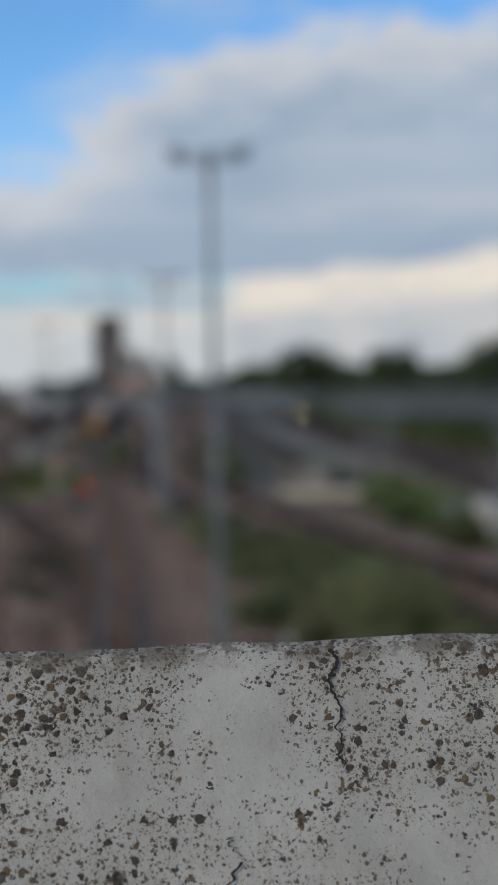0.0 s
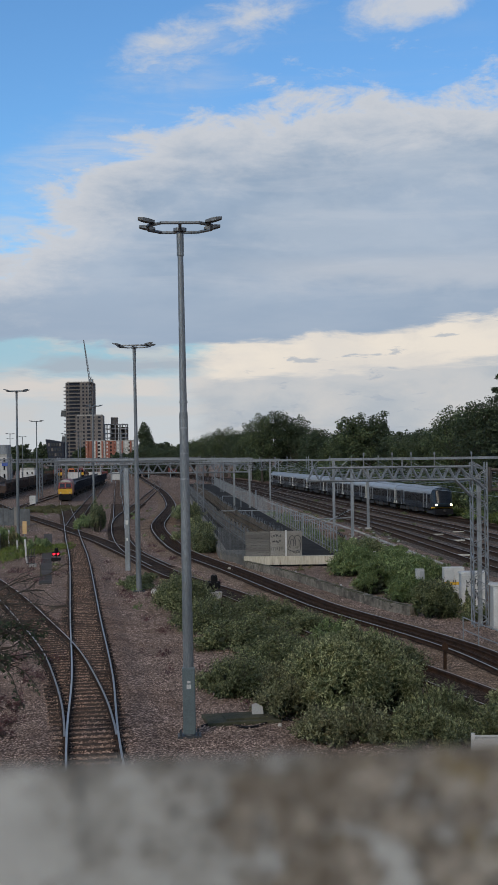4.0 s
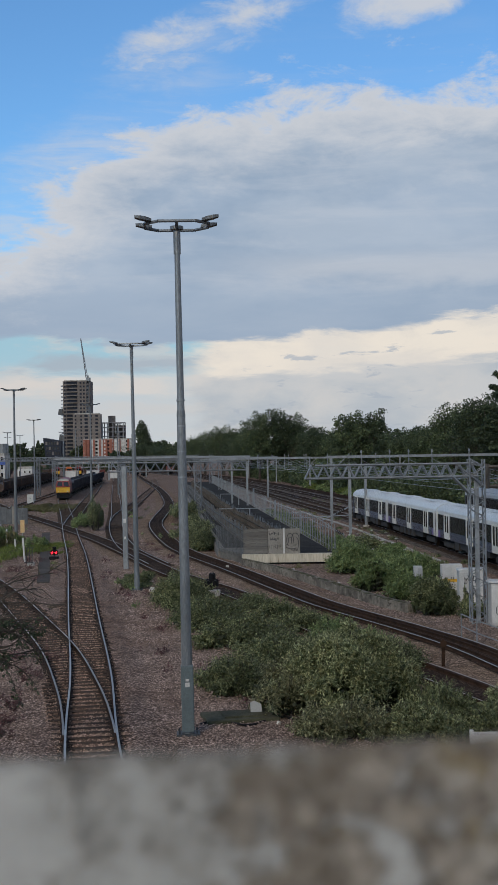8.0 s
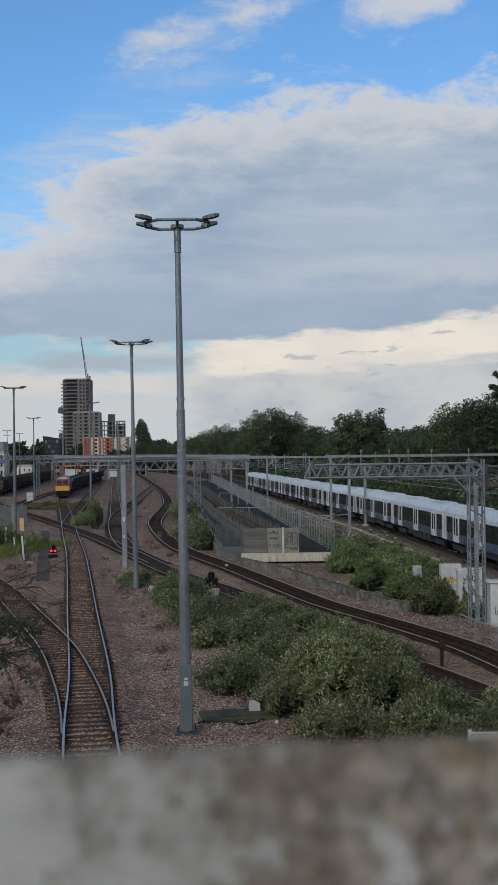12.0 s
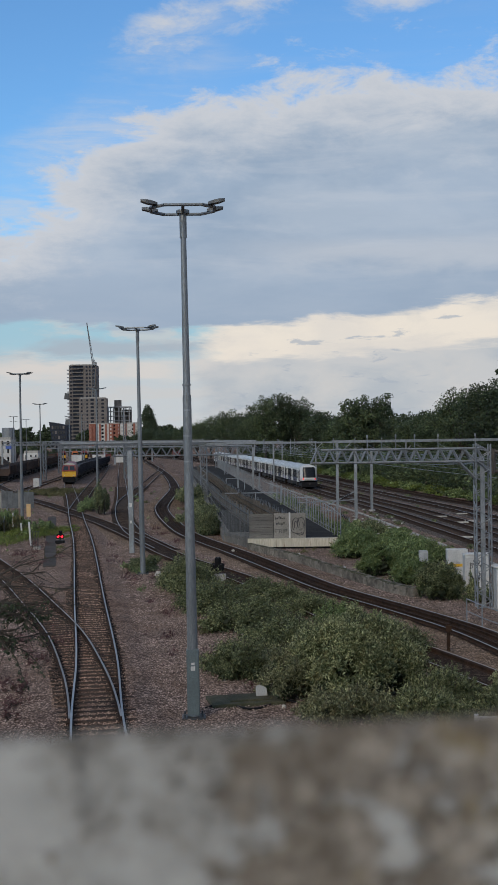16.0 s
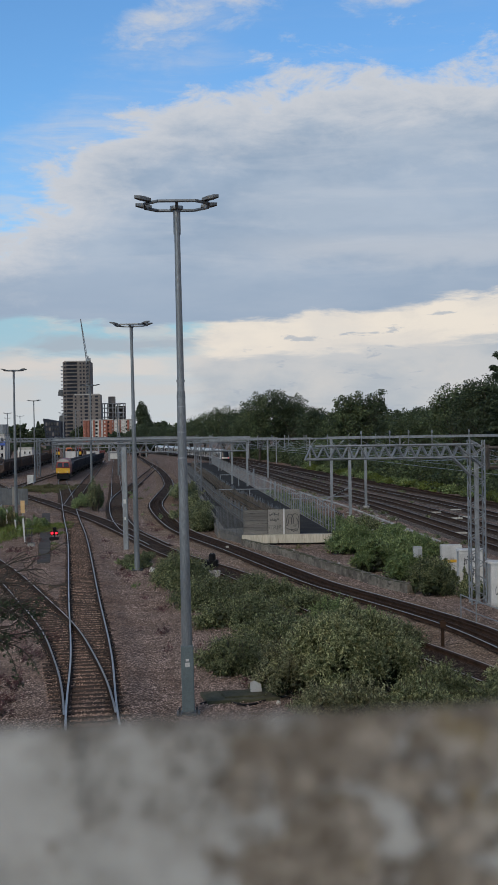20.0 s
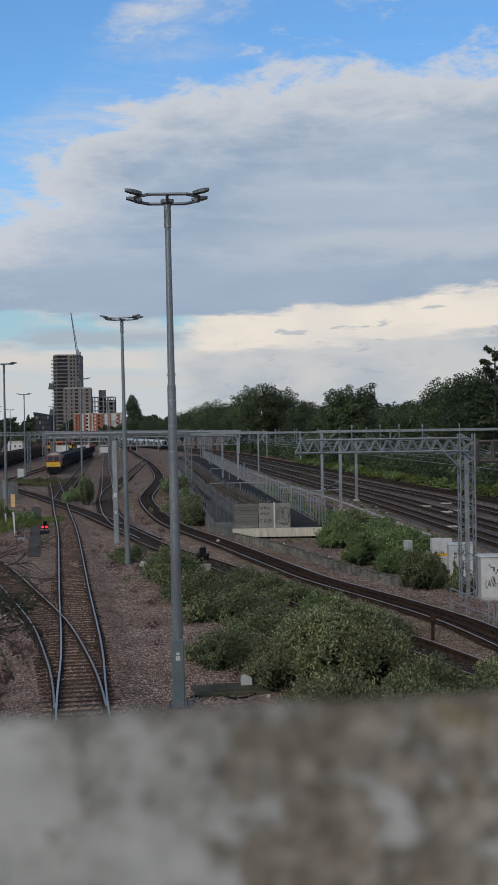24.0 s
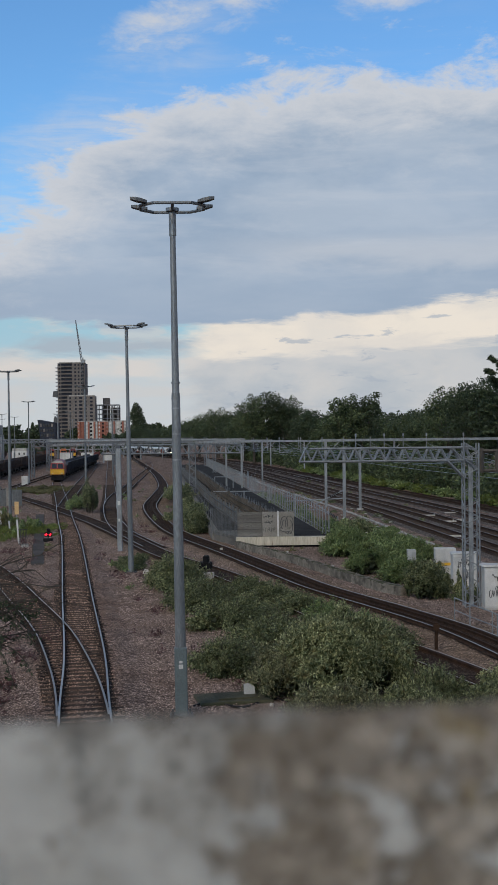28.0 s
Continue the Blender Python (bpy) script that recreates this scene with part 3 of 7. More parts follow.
def rail_form(line, side, a, b, step):
    base, head = Form(), Form()
    run = [(x + ty * side, y - tx * side, tx, ty) for x, y, tx, ty in line.run(a, b, step)]
    base.sweep(run, [(-0.07, -0.16), (-0.07, -0.145), (-0.012, -0.125), (-0.012, -0.045), (-0.035, -0.035), (-0.035, -0.006), (0.035, -0.006), (0.035, -0.035), (0.012, -0.045), (0.012, -0.125), (0.07, -0.145), (0.07, -0.16)])
    head.sweep(run, [(-0.034, -0.008), (-0.028, 0.0), (0.028, 0.0), (0.034, -0.008)])
    return base, head


SLEEPER_FORM = Form()
SLEEPER_FORM.block(0, 0, -0.32, 2.4, 0.25, 0.155, 0.015)
SLEEPER_MESH = SLEEPER_FORM.mesh("sleeper", SLEEPER)


TRACK_NO = []


def build_track(label, line, y0, y1, head_mat, singles=None, check=None, step=1.5, bed=True, stone=None, buried=False):
    k_low = -0.0045 * len(TRACK_NO)
    TRACK_NO.append(label)
    tr = thing("railway_track", label, "railway track", "tracks of the yard")
    a, b = line.where(y0), line.where(y1)
    if bed:
        f = Form()
        low = -0.19 if buried else -0.225
        f.sweep(line.run(a, b, 4.0), [(-2.2, -0.268), (-1.5, low + k_low * 0.3), (1.5, low + k_low * 0.3), (2.2, -0.268)], False)
        part("ballast_shoulder", f, stone or BALLAST, tr)
        f = Form()
        far = max(a, min(b, line.where(200)))
        run = line.run(a, far, 0.45) + line.run(far, b, 4.0)[1:]
        for k, (x, y, tx, ty) in enumerate(run):
            for s in (-1, -0.45, 0.45, 1):
                o = s * ((0.95 if buried else 0.98) + 0.08 * noise.noise((x * 0.5 + s * 9, y * 0.5, a)) + 0.06 * noise.noise((x * 3.1 + s * 9, y * 3.1, a)))
                f.v.append((x + ty * o, y - tx * o, (-0.15 if buried else -0.205 + 0.03 * noise.noise((x * 0.9, y * 0.9, 3.0))) + k_low * 0.4))
        f.f = [(4 * i + j, 4 * i + j + 1, 4 * i + j + 5, 4 * i + j + 4) for i in range(len(run) - 1) for j in range(3)]
        part("track_bed", f, MIDBED if line in (LINE_C, LINE_D) or stone is OLDBED else BLACKBED if buried or stone else DIRT, tr, "oily dark brown ballast bed")
        if not buried:
            near_run = [q for q in run if q[1] < 150]
            # strips beside each rail: grease, and rail shade painted as dark colour
            for side, wide in ((-0.93, 0.16), (0.93, 0.16), (-0.62, 0.11), (0.62, 0.11)):
                f = Form()
                for x, y, tx, ty in near_run:
                    for s in (-1, 1):
                        o = side + s * (wide + 0.05 * noise.noise((x * 0.6 + s * 9, y * 0.6, side)) + 0.09 * noise.noise((x * 2.6 + s * 9, y * 2.6, side)))
                        f.v.append((x + ty * o, y - tx * o, -0.178 + (0.002 if wide < 0.2 else 0.0) + k_low * 0.3))
                f.f = [(2 * i, 2 * i + 1, 2 * i + 3, 2 * i + 2) for i in range(len(near_run) - 1)]
                if f.f:
                    part("grease_shade_strip", f, BLACKBED, tr)
    if bed and line in (LINE_A, LINE_B):
        # heaped ballast that buries the ends of the sleepers
        other = LINE_B if line is LINE_A else LINE_A
        run = line.run(a, line.where(min(y1, 150)), 0.3)
        for side in (-1, 1):
            f = Form()
            for x, y, tx, ty in run:
                apart = abs(x - np.interp(y, other.p[:, 1], other.p[:, 0]))
                if y < 36.5:
                    full = 1.0 if line is LINE_A else 0.0
                elif (side > 0) == (line is LINE_A):
                    # the outer side of the turnout
                    full = 1.0 if line is LINE_A else min(1.0, max(0.0, (apart - 0.4) / 0.25))
                else:
                    # between the two tracks
                    full = max(min(1.0, max(0.0, (0.3 - apart) / 0.2)) if line is LINE_A else 0.0, min(1.0, max(0.0, (apart - 3.3) / 0.6)))
                inner = 0.97 + 0.07 * noise.noise((x * 0.7, y * 0.7, side * 5)) + 0.09 * noise.noise((x * 3.7, y * 3.7, side * 5))
                for o, z in ((inner, -0.163), (1.5, -0.158), (2.25, -0.27)):
                    f.v.append((x + ty * o * side, y - tx * o * side, -0.275 + (z + 0.275) * full + k_low * 0.2))
            f.f = [(3 * i + j, 3 * i + j + 1, 3 * i + j + 4, 3 * i + j + 3) for i in range(len(run) - 1) for j in range(2)]
            part("ballast_bank", f, BALLAST, tr)
    for side in (-0.7525, 0.7525):
        base, head = rail_form(line, side, a, b, step)
        r = part("rail", base, RUST, tr)
        part("rail_head", head, head_mat, r, "worn bright rail head")
    if check:
        c, d = line.where(check[0]), line.where(check[1])
        for side in (-0.62, 0.62, -0.3, 0.3)[:check[2]]:
            base, head = rail_form(line, side, c, d, step)
            part("check_rail", base, RUST, tr, "dark rusty check rail")
    n = 0 if buried == 1 else int((b - a) / 0.65)
    lift = 0.026 if buried else 0.0
    rest = Form()
    for i in range(n):
        x, y, tx, ty = line.at(a + (i + 0.5) * 0.65)
        turn = math.degrees(math.atan2(-tx, ty))
        if singles and singles[0] <= y <= singles[1]:
            ob = new("sleeper", SLEEPER_MESH)
            ob.parent = tr
            ob.matrix_basis = pose(x, y, lift + random.uniform(-0.008, 0.006) + k_low * 0.3, 0, 0, turn + random.uniform(-1, 1))
        elif y < 220:
            rest.box(x, y, -0.32 + lift + k_low * 0.3 + random.uniform(-0.006, 0.004), 2.4, 0.25, 0.155, turn)
    if rest.v:
        s = part("sleeper_row", rest, SLEEPER, tr)
        s["kind"] = "stuff"
    return tr


def build_tracks():
    build_track("railway track with bright rails beside the lamp mast", LINE_A, 14, 420, SHINE, (30, 150))
    build_track("diverging railway track with dull rails", LINE_B, 36.5, 138, DULL_HEAD, (36, 80))
    build_track("curving railway track with dark check rails", LINE_C, 26, 700, SHINE, None, (42, 160, 4), stone=SAND, buried=1)
    build_track("half overgrown railway track crossing the yard", LINE_D, 31, 400, DULL_HEAD, None, (36, 74, 2), stone=SAND, buried=1)
    build_track("curved siding track joining the crossing track", LINE_E, 93, 470, SHINE, None)
    build_track("curved siding track among the yard tracks", LINE_F, 149, 428, DULL_HEAD, None)
    build_track("siding track beside the freight train", LINE_G, 148, 425, DULL_HEAD, None)
    build_track("siding track beside the freight train", LINE_H, 166, 440, DULL_HEAD, None)
    for k, line in enumerate(LINE_M):
        build_track("main line railway track with dark ballast", line, 60, 600, RUST if k == 3 else SHINE if k == 2 else DULL_HEAD, (62, 165) if k < 2 else None, None, 3.0, stone=OLDBED)


build_tracks()


def build_stones():
    """Loose ballast stones on the near ground, clear of the rails."""
    rng = np.random.default_rng(21)
    spots = []
    for x0, x1, y0, y1, dense, size in ((-15, 3.5, 33, 62, 95, 0.062), (-24, 2, 62, 104, 34, 0.075), (2, 13, 50, 72, 22, 0.08), (-38, -4, 104, 140, 4, 0.12)):
        n = int((x1 - x0) * (y1 - y0) * dense)
        p = np.column_stack([rng.uniform(x0, x1, n), rng.uniform(y0, y1, n), rng.uniform(0.55, 1.25, n) * size])
        keep = np.ones(n, bool)
        for line, gap in ((LINE_A, 1.25), (LINE_B, 1.25), (LINE_C, 1.2), (LINE_D, 1.2), (LINE_E, 1.25)):
            lx = np.interp(p[:, 1], line.p[:, 1], line.p[:, 0], left=1e6, right=1e6)
            near = np.abs(p[:, 0] - lx)
            keep &= (near > gap) | (rng.random(n) < 0.06)
        spots.append(p[keep])
    p = np.concatenate(spots)
    n = len(p)
    unit = np.array([(1, 0, 0), (0, 1, 0), (-1, 0, 0), (0, -1, 0), (0, 0, 1), (0, 0, -1)], float)
    jit = unit[None] * rng.uniform(0.55, 1.15, (n, 6, 1)) + rng.normal(0, 0.14, (n, 6, 3))
    a = rng.uniform(0, 6.28, n)
    c, s = np.cos(a)[:, None], np.sin(a)[:, None]
    q = np.stack([jit[:, :, 0] * c - jit[:, :, 1] * s, jit[:, :, 0] * s + jit[:, :, 1] * c, jit[:, :, 2] * 0.75], 2) * p[:, 2][:, None, None] * 0.55
    q[:, :, 0] += p[:, 0][:, None]
    q[:, :, 1] += p[:, 1][:, None]
    q[:, :, 2] += -0.245 + rng.uniform(0, 0.03, n)[:, None]
    f = np.array([(0, 1, 4), (1, 2, 4), (2, 3, 4), (3, 0, 4)])
    tri = (f[None] + (np.arange(n) * 6)[:, None, None]).reshape(-1, 3)
    v = q.reshape(-1, 3)
    me = bpy.data.meshes.new("ballast_stones")
    me.vertices.add(len(v))
    me.vertices.foreach_set("co", v.astype(np.float32).ravel())
    me.loops.add(tri.size)
    me.loops.foreach_set("vertex_index", tri.astype(np.int32).ravel())
    me.polygons.add(len(tri))
    me.polygons.foreach_set("loop_start", np.arange(0, tri.size, 3, dtype=np.int32))
    me.update(calc_edges=True)
    me.materials.append(STONE)
    tagged(new("ballast_stones", me), "loose pinkish grey broken ballast stones", "gravel", kind="stuff")


build_stones()


def build_crib_stones():
    """Brown stones between the sleepers of the near tracks."""
    rng = np.random.default_rng(27)
    n = 30000
    rows = []
    for line, y0, y1, share in ((LINE_A, 30, 135, 0.72), (LINE_B, 37, 80, 0.28)):
        a, b = line.where(y0), line.where(y1)
        k = int(n * share)
        s = a + (b - a) * rng.random(k) ** 1.6
        s = line.where(y0) + np.round((s - line.where(y0)) / 0.65) * 0.65 + rng.normal(0, 0.11, k)
        o = rng.uniform(-1.25, 1.25, k)
        for si, oi in zip(s, o):
            x, y, tx, ty = line.at(float(si))
            if abs(abs(oi) - 0.7525) > 0.1:
                rows.append((x + ty * oi, y - tx * oi))
    p = np.array(rows)
    n = len(p)
    unit = np.array([(1, 0, 0), (0, 1, 0), (-1, 0, 0), (0, -1, 0), (0, 0, 1)], float)
    q = (unit[None] * rng.uniform(0.6, 1.1, (n, 5, 1)) + rng.normal(0, 0.14, (n, 5, 3))) * rng.uniform(0.022, 0.05, (n, 1, 1))
    q[:, :, :2] += p[:, None, :]
    q[:, :, 2] += -0.185
    me = bpy.data.meshes.new("crib_stones")
    me.from_pydata(q.reshape(-1, 3).tolist(), [], [tuple(5 * i + j for j in f) for i in range(n) for f in ((0, 1, 4), (1, 2, 4), (2, 3, 4), (3, 0, 4))])
    me.materials.append(CRIBSTONE)
    tagged(new("crib_stones", me), "brown oily broken stones between the sleepers", "gravel", kind="stuff")


build_crib_stones()


def build_trough():
    t = thing("cable_trough", "pale concrete cable trough beside the main line", "trough")
    run = [(x - 3.3 * ty, y + 3.3 * tx, tx, ty) for x, y, tx, ty in LINE_M[0].run(LINE_M[0].where(66), LINE_M[0].where(230), 1.0)]
    for i in range(0, len(run) - 1):
        f = Form()
        f.sweep([run[i], tuple(a + 0.97 * (c - a) for a, c in zip(run[i], run[i + 1]))], [(-0.17, -0.28), (-0.17, -0.17), (0.17, -0.17), (0.17, -0.28)])
        part("trough_lid", f, CONCRETE, t)


build_trough()


# ---- lighting masts ----
def lamp_mast(x, y, lean, turn, near=True, h=15.3):
    m = thing("lighting_mast", "tall grey steel yard lighting mast with ring of floodlights", "lamp post", "lighting masts of the yard", pose(x, y, -0.26, 0, lean, turn))
    f = Form()
    f.rod((0, 0, 0.02), (0, 0, h * 0.62), 0.17, 0.13, 16, False)
    f.rod((0, 0, h * 0.62), (0, 0, h - 0.4), 0.112, 0.084, 16, False)
    part("pole", f, POLE, m, "", True)
    f = Form()
    f.rod((0, 0, h - 0.95), (0, 0, h - 0.15), 0.108, 0.108, 12)
    part("collar", f, POLE, m)
    f = Form()
    f.rod((0, 0, h * 0.62 - 0.02), (0, 0, h * 0.62 + 0.18), 0.135, 0.125, 16)
    part("joint_sleeve", f, POLE, m)
    for k in range(4 if near else 0):
        f = Form()
        f.rod((0, 0, h * (0.5 + 0.05 * k)), (0, 0, h * (0.5 + 0.05 * k) + 0.05), 0.142 - 0.0025 * k, None, 16)
        part("clamp_band", f, GALV, m)
    f = Form()
    if near:
        f.block(0, 0, 0.12, 0.375, 0.42, 1.95, 0.03)
        part("base_cabinet", f, GREYBOX, m, "dark grey door cabinet at the foot")
        f = Form()
        f.box(0.0, -0.215, 1.62, 0.1, 0.012, 0.07)
        f.box(0.0, -0.215, 1.45, 0.13, 0.012, 0.13)
        part("notice", f, WHITE, m, "small white warning plates")
    f = Form()
    f.block(0, 0, 0.0, 0.7, 0.6, 0.06, 0.015)
    for a in (-0.26, 0.26):
        for b in (-0.22, 0.22):
            f.rod((a, b, 0.05), (a, b, 0.16), 0.03, None, 6)
    part("base_plate", f, DARKSTEEL, m)
    top = h - 0.1
    f = Form()
    ring = [(0.95, -0.35), (0.55, -0.8), (-0.55, -0.8), (-0.95, -0.35), (-0.95, 0.35), (-0.55, 0.8), (0.55, 0.8), (0.95, 0.35)]
    for i in range(8):
        a, b = ring[i], ring[(i + 1) % 8]
        f.rod((a[0], a[1], top), (b[0], b[1], top), 0.05, None, 6)
    f.rod((0, 0, top - 0.1), (0, -0.8, top), 0.05, None, 6)
    f.rod((0, 0, top - 0.1), (0, 0.8, top), 0.05, None, 6)
    f.rod((0, 0, top - 0.12), (0, 0, top - 0.02), 0.2, 0.2, 10)
    part("ring_frame", f, POLE, m)
    for sx in (-1, 1):
        for sy in (-1, 1):
            f = Form()
            f.rod((sx * 0.86, sy * 0.5, top), (sx * 0.92, sy * 0.55, top + 0.13), 0.025, None, 6)
            a = Vector((sx * 0.74, sy * 0.56, top + 0.07))
            for k, (wd, th) in enumerate(((0.11, 0.035), (0.17, 0.05), (0.17, 0.05), (0.12, 0.03))):
                p = a + Vector((sx * 0.165 * k, sy * 0.03 * k, 0.028 * k))
                if k:
                    f.add([o + Vector((0, q * v, r * u)) for o, v, u in ((last[0], last[1], last[2]), (p, wd, th)) for q, r in ((-1, -1), (1, -1), (1, 1), (-1, 1))],
                          [(0, 1, 5, 4), (1, 2, 6, 5), (2, 3, 7, 6), (3, 0, 4, 7), (3, 2, 1, 0), (4, 5, 6, 7)])
                last = (p, wd, th)
            part("floodlight", f, LAMPGREY, m, "flat grey floodlight")
    return m


def build_masts():
    lamp_mast(-2.2, 37.4, -0.45, 4)
    lamp_mast(-7.6, 77.5, -0.5, -3, False)
    lamp_mast(-24.8, 127.7, -0.1, 2, False)
    lamp_mast(-41.8, 234, -0.1, -4, False)
    lamp_mast(-22.3, 167.2, -0.1, 60, False)
    lamp_mast(-30.0, 268, 0, 0, False)
    lamp_mast(-42.0, 380, 0, 8, False)
    m = thing("signal_post", "grey steel post with stop plates", "post", at=pose(-9.8, 91.9, -0.26, 0, -0.4, 0))
    f = Form()
    f.block(0, 0, 0, 0.36, 0.3, 7.55, 0.03)
    part("post", f, GALV, m)
    f = Form()
    f.box(0, -0.2, 2.2, 0.12, 0.06, 0.2)
    f.box(0, -0.2, 3.4, 0.2, 0.05, 0.3)
    part("plate", f, WHITE, m)


build_masts()


# ---- overhead line structures ----
def truss(f, a, b, depth, width, n, w=0.05, taper=0):
    """A square lattice truss from a to b; z is its lower chord."""
    a, b = Vector(a), Vector(b)
    d = (b - a).normalized()
    s = Vector((-d.y, d.x, 0)) * width / 2
    up = Vector((0, 0, depth))
    for k in (-1, 1):
        f.bar(a + s * k, b + s * k, w)
        f.bar(a + s * k + up + d * taper, b + s * k + up, w)
        for i in range(n):
            p, q = a.lerp(b, i / n), a.lerp(b, (i + 0.5) / n)
            r = a.lerp(b, (i + 1) / n)
            f.bar(p + s * k, q + s * k + up, w * 0.7)
            f.bar(q + s * k + up, r + s * k, w * 0.7)
    for i in range(n + 1):
        p = a.lerp(b, i / n)
        f.bar(p + s, p - s, w * 0.7)
        if i < n:
            q = a.lerp(b, (i + 0.5) / n)
            f.bar(q + s + up, q - s + up, w * 0.7)


def lattice_mast(f, x, y, z, h, w, n, t=0.06):
    for a in (-1, 1):
        for b in (-1, 1):
            f.bar((x + a * w / 2, y + b * w / 2, z), (x + a * w / 2, y + b * w / 2, z + h), t)
    for i in range(n):
        z0, z1, zm = z + h * i / n, z + h * (i + 1) / n, z + h * (i + 0.5) / n
        for b in (-1, 1):
            f.bar((x - w / 2, y + b * w / 2, z0), (x + w / 2, y + b * w / 2, zm), t * 0.6)
            f.bar((x + w / 2, y + b * w / 2, zm), (x - w / 2, y + b * w / 2, z1), t * 0.6)
            f.bar((x + b * w / 2, y - w / 2, z0), (x + b * w / 2, y + w / 2, zm), t * 0.6)
            f.bar((x + b * w / 2, y + w / 2, zm), (x + b * w / 2, y - w / 2, z1), t * 0.6)


def wire(f, a, b, sag=0.0, r=0.012, n=6):
    a, b = Vector(a), Vector(b)
    last = a
    for i in range(1, n + 1):
        t = i / n
        p = a.lerp(b, t) - Vector((0, 0, 4 * sag * t * (1 - t)))
        f.rod(last, p, r, None, 4, False)
        last = p


def portal(x0, x1, y, z, posts, droppers, label, thick=0.24):
    g = thing("overhead_line_portal", label, "gantry", "overhead line gantries")
    f = Form()
    f.box((x0 + x1) / 2, y, z, x1 - x0, 0.3, thick)
    part("beam", f, GALV, g)
    for x in posts:
        f = Form()
        f.box(x, y, -0.26, 0.3, 0.3, z + 0.26)
        part("post", f, GALV, g)
        f = Form()
        f.bar((x, y, z - 1.6), (x + 1.6, y, z - 0.02), 0.1)
        part("knee_brace", f, GALV, g)
    for x in droppers:
        f = Form()
        f.rod((x, y - 0.2, z + 0.9), (x, y - 0.2, z - 2.0), 0.06, None, 6)
        f.rod((x, y - 0.2, z + 0.55), (x, y - 0.2, z + 0.85), 0.11, None, 6)
        f.rod((x, y - 0.2, z - 1.9), (x + 2.2, y - 0.3, z - 2.1), 0.04, None, 6)
        f.rod((x, y - 0.2, z - 0.9), (x + 1.4, y - 0.3, z - 1.1), 0.03, None, 6)
        f.rod((x, y - 0.2, z - 0.2), (x + 1.4, y - 0.3, z - 1.0), 0.025, None, 6)
        part("dropper", f, GALV, g)
    return g


def build_overhead():
    g = thing("lattice_cantilever_gantry", "galvanised lattice mast with long lattice boom", "gantry", "overhead line gantries")
    f = Form()
    lattice_mast(f, 10.5, 60.4, -0.26, 7.9, 0.7, 10, 0.055)
    part("lattice_mast", f, GALV, g)
    f = Form()
    f.box(10.5, 60.4, -0.26, 0.2, 0.16, 7.3)
    part("inner_post", f, GALV, g)
    f = Form()
    truss(f, (2.26, 60.4, 6.82), (10.55, 60.4, 6.82), 0.62, 0.5, 14, 0.075, 0.5)
    part("lattice_boom", f, GALV, g)
    f = Form()
    for k in (-0.25, 0.25):
        f.bar((9.35, 60.4 + k, 6.82), (10.15, 60.4 + k, 6.0), 0.08)
        f.bar((9.55, 60.4 + k, 7.4), (10.85, 60.4 + k, 6.3), 0.06)
    part("knee_brace", f, GALV, g)
    g = thing("signal_gantry_frame", "brown rusty open frame of a gantry", "gantry")
    for a, c2, s in (((11.02, 60.8, 6.3), (14.5, 60.8, 6.3), 0.12), ((11.02, 60.8, 7.25), (14.5, 60.8, 7.25), 0.12), ((11.12, 60.8, 6.2), (11.12, 60.8, 7.4), 0.16), ((11.87, 60.8, 6.2), (11.87, 60.8, 7.3), 0.16), ((12.72, 60.8, 6.2), (12.72, 60.8, 7.3), 0.16), ((14.4, 60.8, -0.26), (14.4, 60.8, 7.3), 0.2)):
        f = Form()
        f.bar(a, c2, s)
        part("bar", f, CORRUGATED, g)
    portal(7.9, 31, 145.6, 7.35, (8.5, 30.5), (12.0, 15.3, 17.5, 20.2, 24.5), "steel portal beam gantry over the main lines", 0.3)
    portal(-10.7, 27, 234, 6.9, (1.8, 26.5), (5, 9, 13, 17, 22), "distant steel portal beam gantry", 0.3)
    for y in (290, 350, 415, 490):
        x0, x1 = LINE_M[0].at(LINE_M[0].where(y))[0] - 4.5, LINE_M[3].at(LINE_M[3].where(y))[0] + 3.5
        portal(x0, x1, y, 6.75, (x0 + 0.6, x1 - 0.4), tuple(x0 + 3 + 3.6 * k for k in range(5)), "distant steel portal beam gantry", 0.34)
    for x0, x1, y, z in ((-46, -8, 262, 6.4), (-52, -12, 318, 6.6), (-60, -18, 372, 6.8)):
        g = thing("lattice_portal_gantry", "distant lattice gantry over the sidings", "gantry", "overhead line gantries")
        f = Form()
        truss(f, (x0, y, z), (x1, y, z), 0.9, 0.7, 22, 0.13)
        part("lattice_boom", f, GALV, g)
        for x in (x0, x0 + (x1 - x0) * 0.45, x1):
            f = Form()
            lattice_mast(f, x, y, -0.26, z + 1.6, 0.6, 6, 0.1)
            part("lattice_mast", f, GALV, g)
    g = thing("lattice_portal_gantry", "wide lattice truss gantry over the sidings", "gantry", "overhead line gantries")
    f = Form()
    truss(f, (-20.0, 166.2, 5.9), (-1.6, 166.2, 5.9), 1.15, 0.8, 13, 0.13, 1.2)
    part("lattice_boom", f, GALV, g)
    f = Form()
    lattice_mast(f, -8.0, 166.2, -0.26, 7.5, 0.8, 7, 0.09)
    part("lattice_mast", f, GALV, g)
    f = Form()
    f.box(-14.0, 166.2, 7.6, 26, 0.3, 0.2)
    part("beam", f, GALV, g)
    for x, y, h in ((8.8, 120.6, 7.2), (11.9, 139.0, 7.0), (-4.0, 190, 7.4), (-1.6, 182, 7.0)):
        m = thing("overhead_line_mast", "grey steel overhead line mast", "mast", "overhead line masts", pose(x, y, -0.26))
        f = Form()
        f.box(0, 0, 0, 0.28, 0.28, h)
        part("post", f, GALV, m)
        f = Form()
        f.block(0, 0, 0, 0.7, 0.7, 0.2, 0.03)
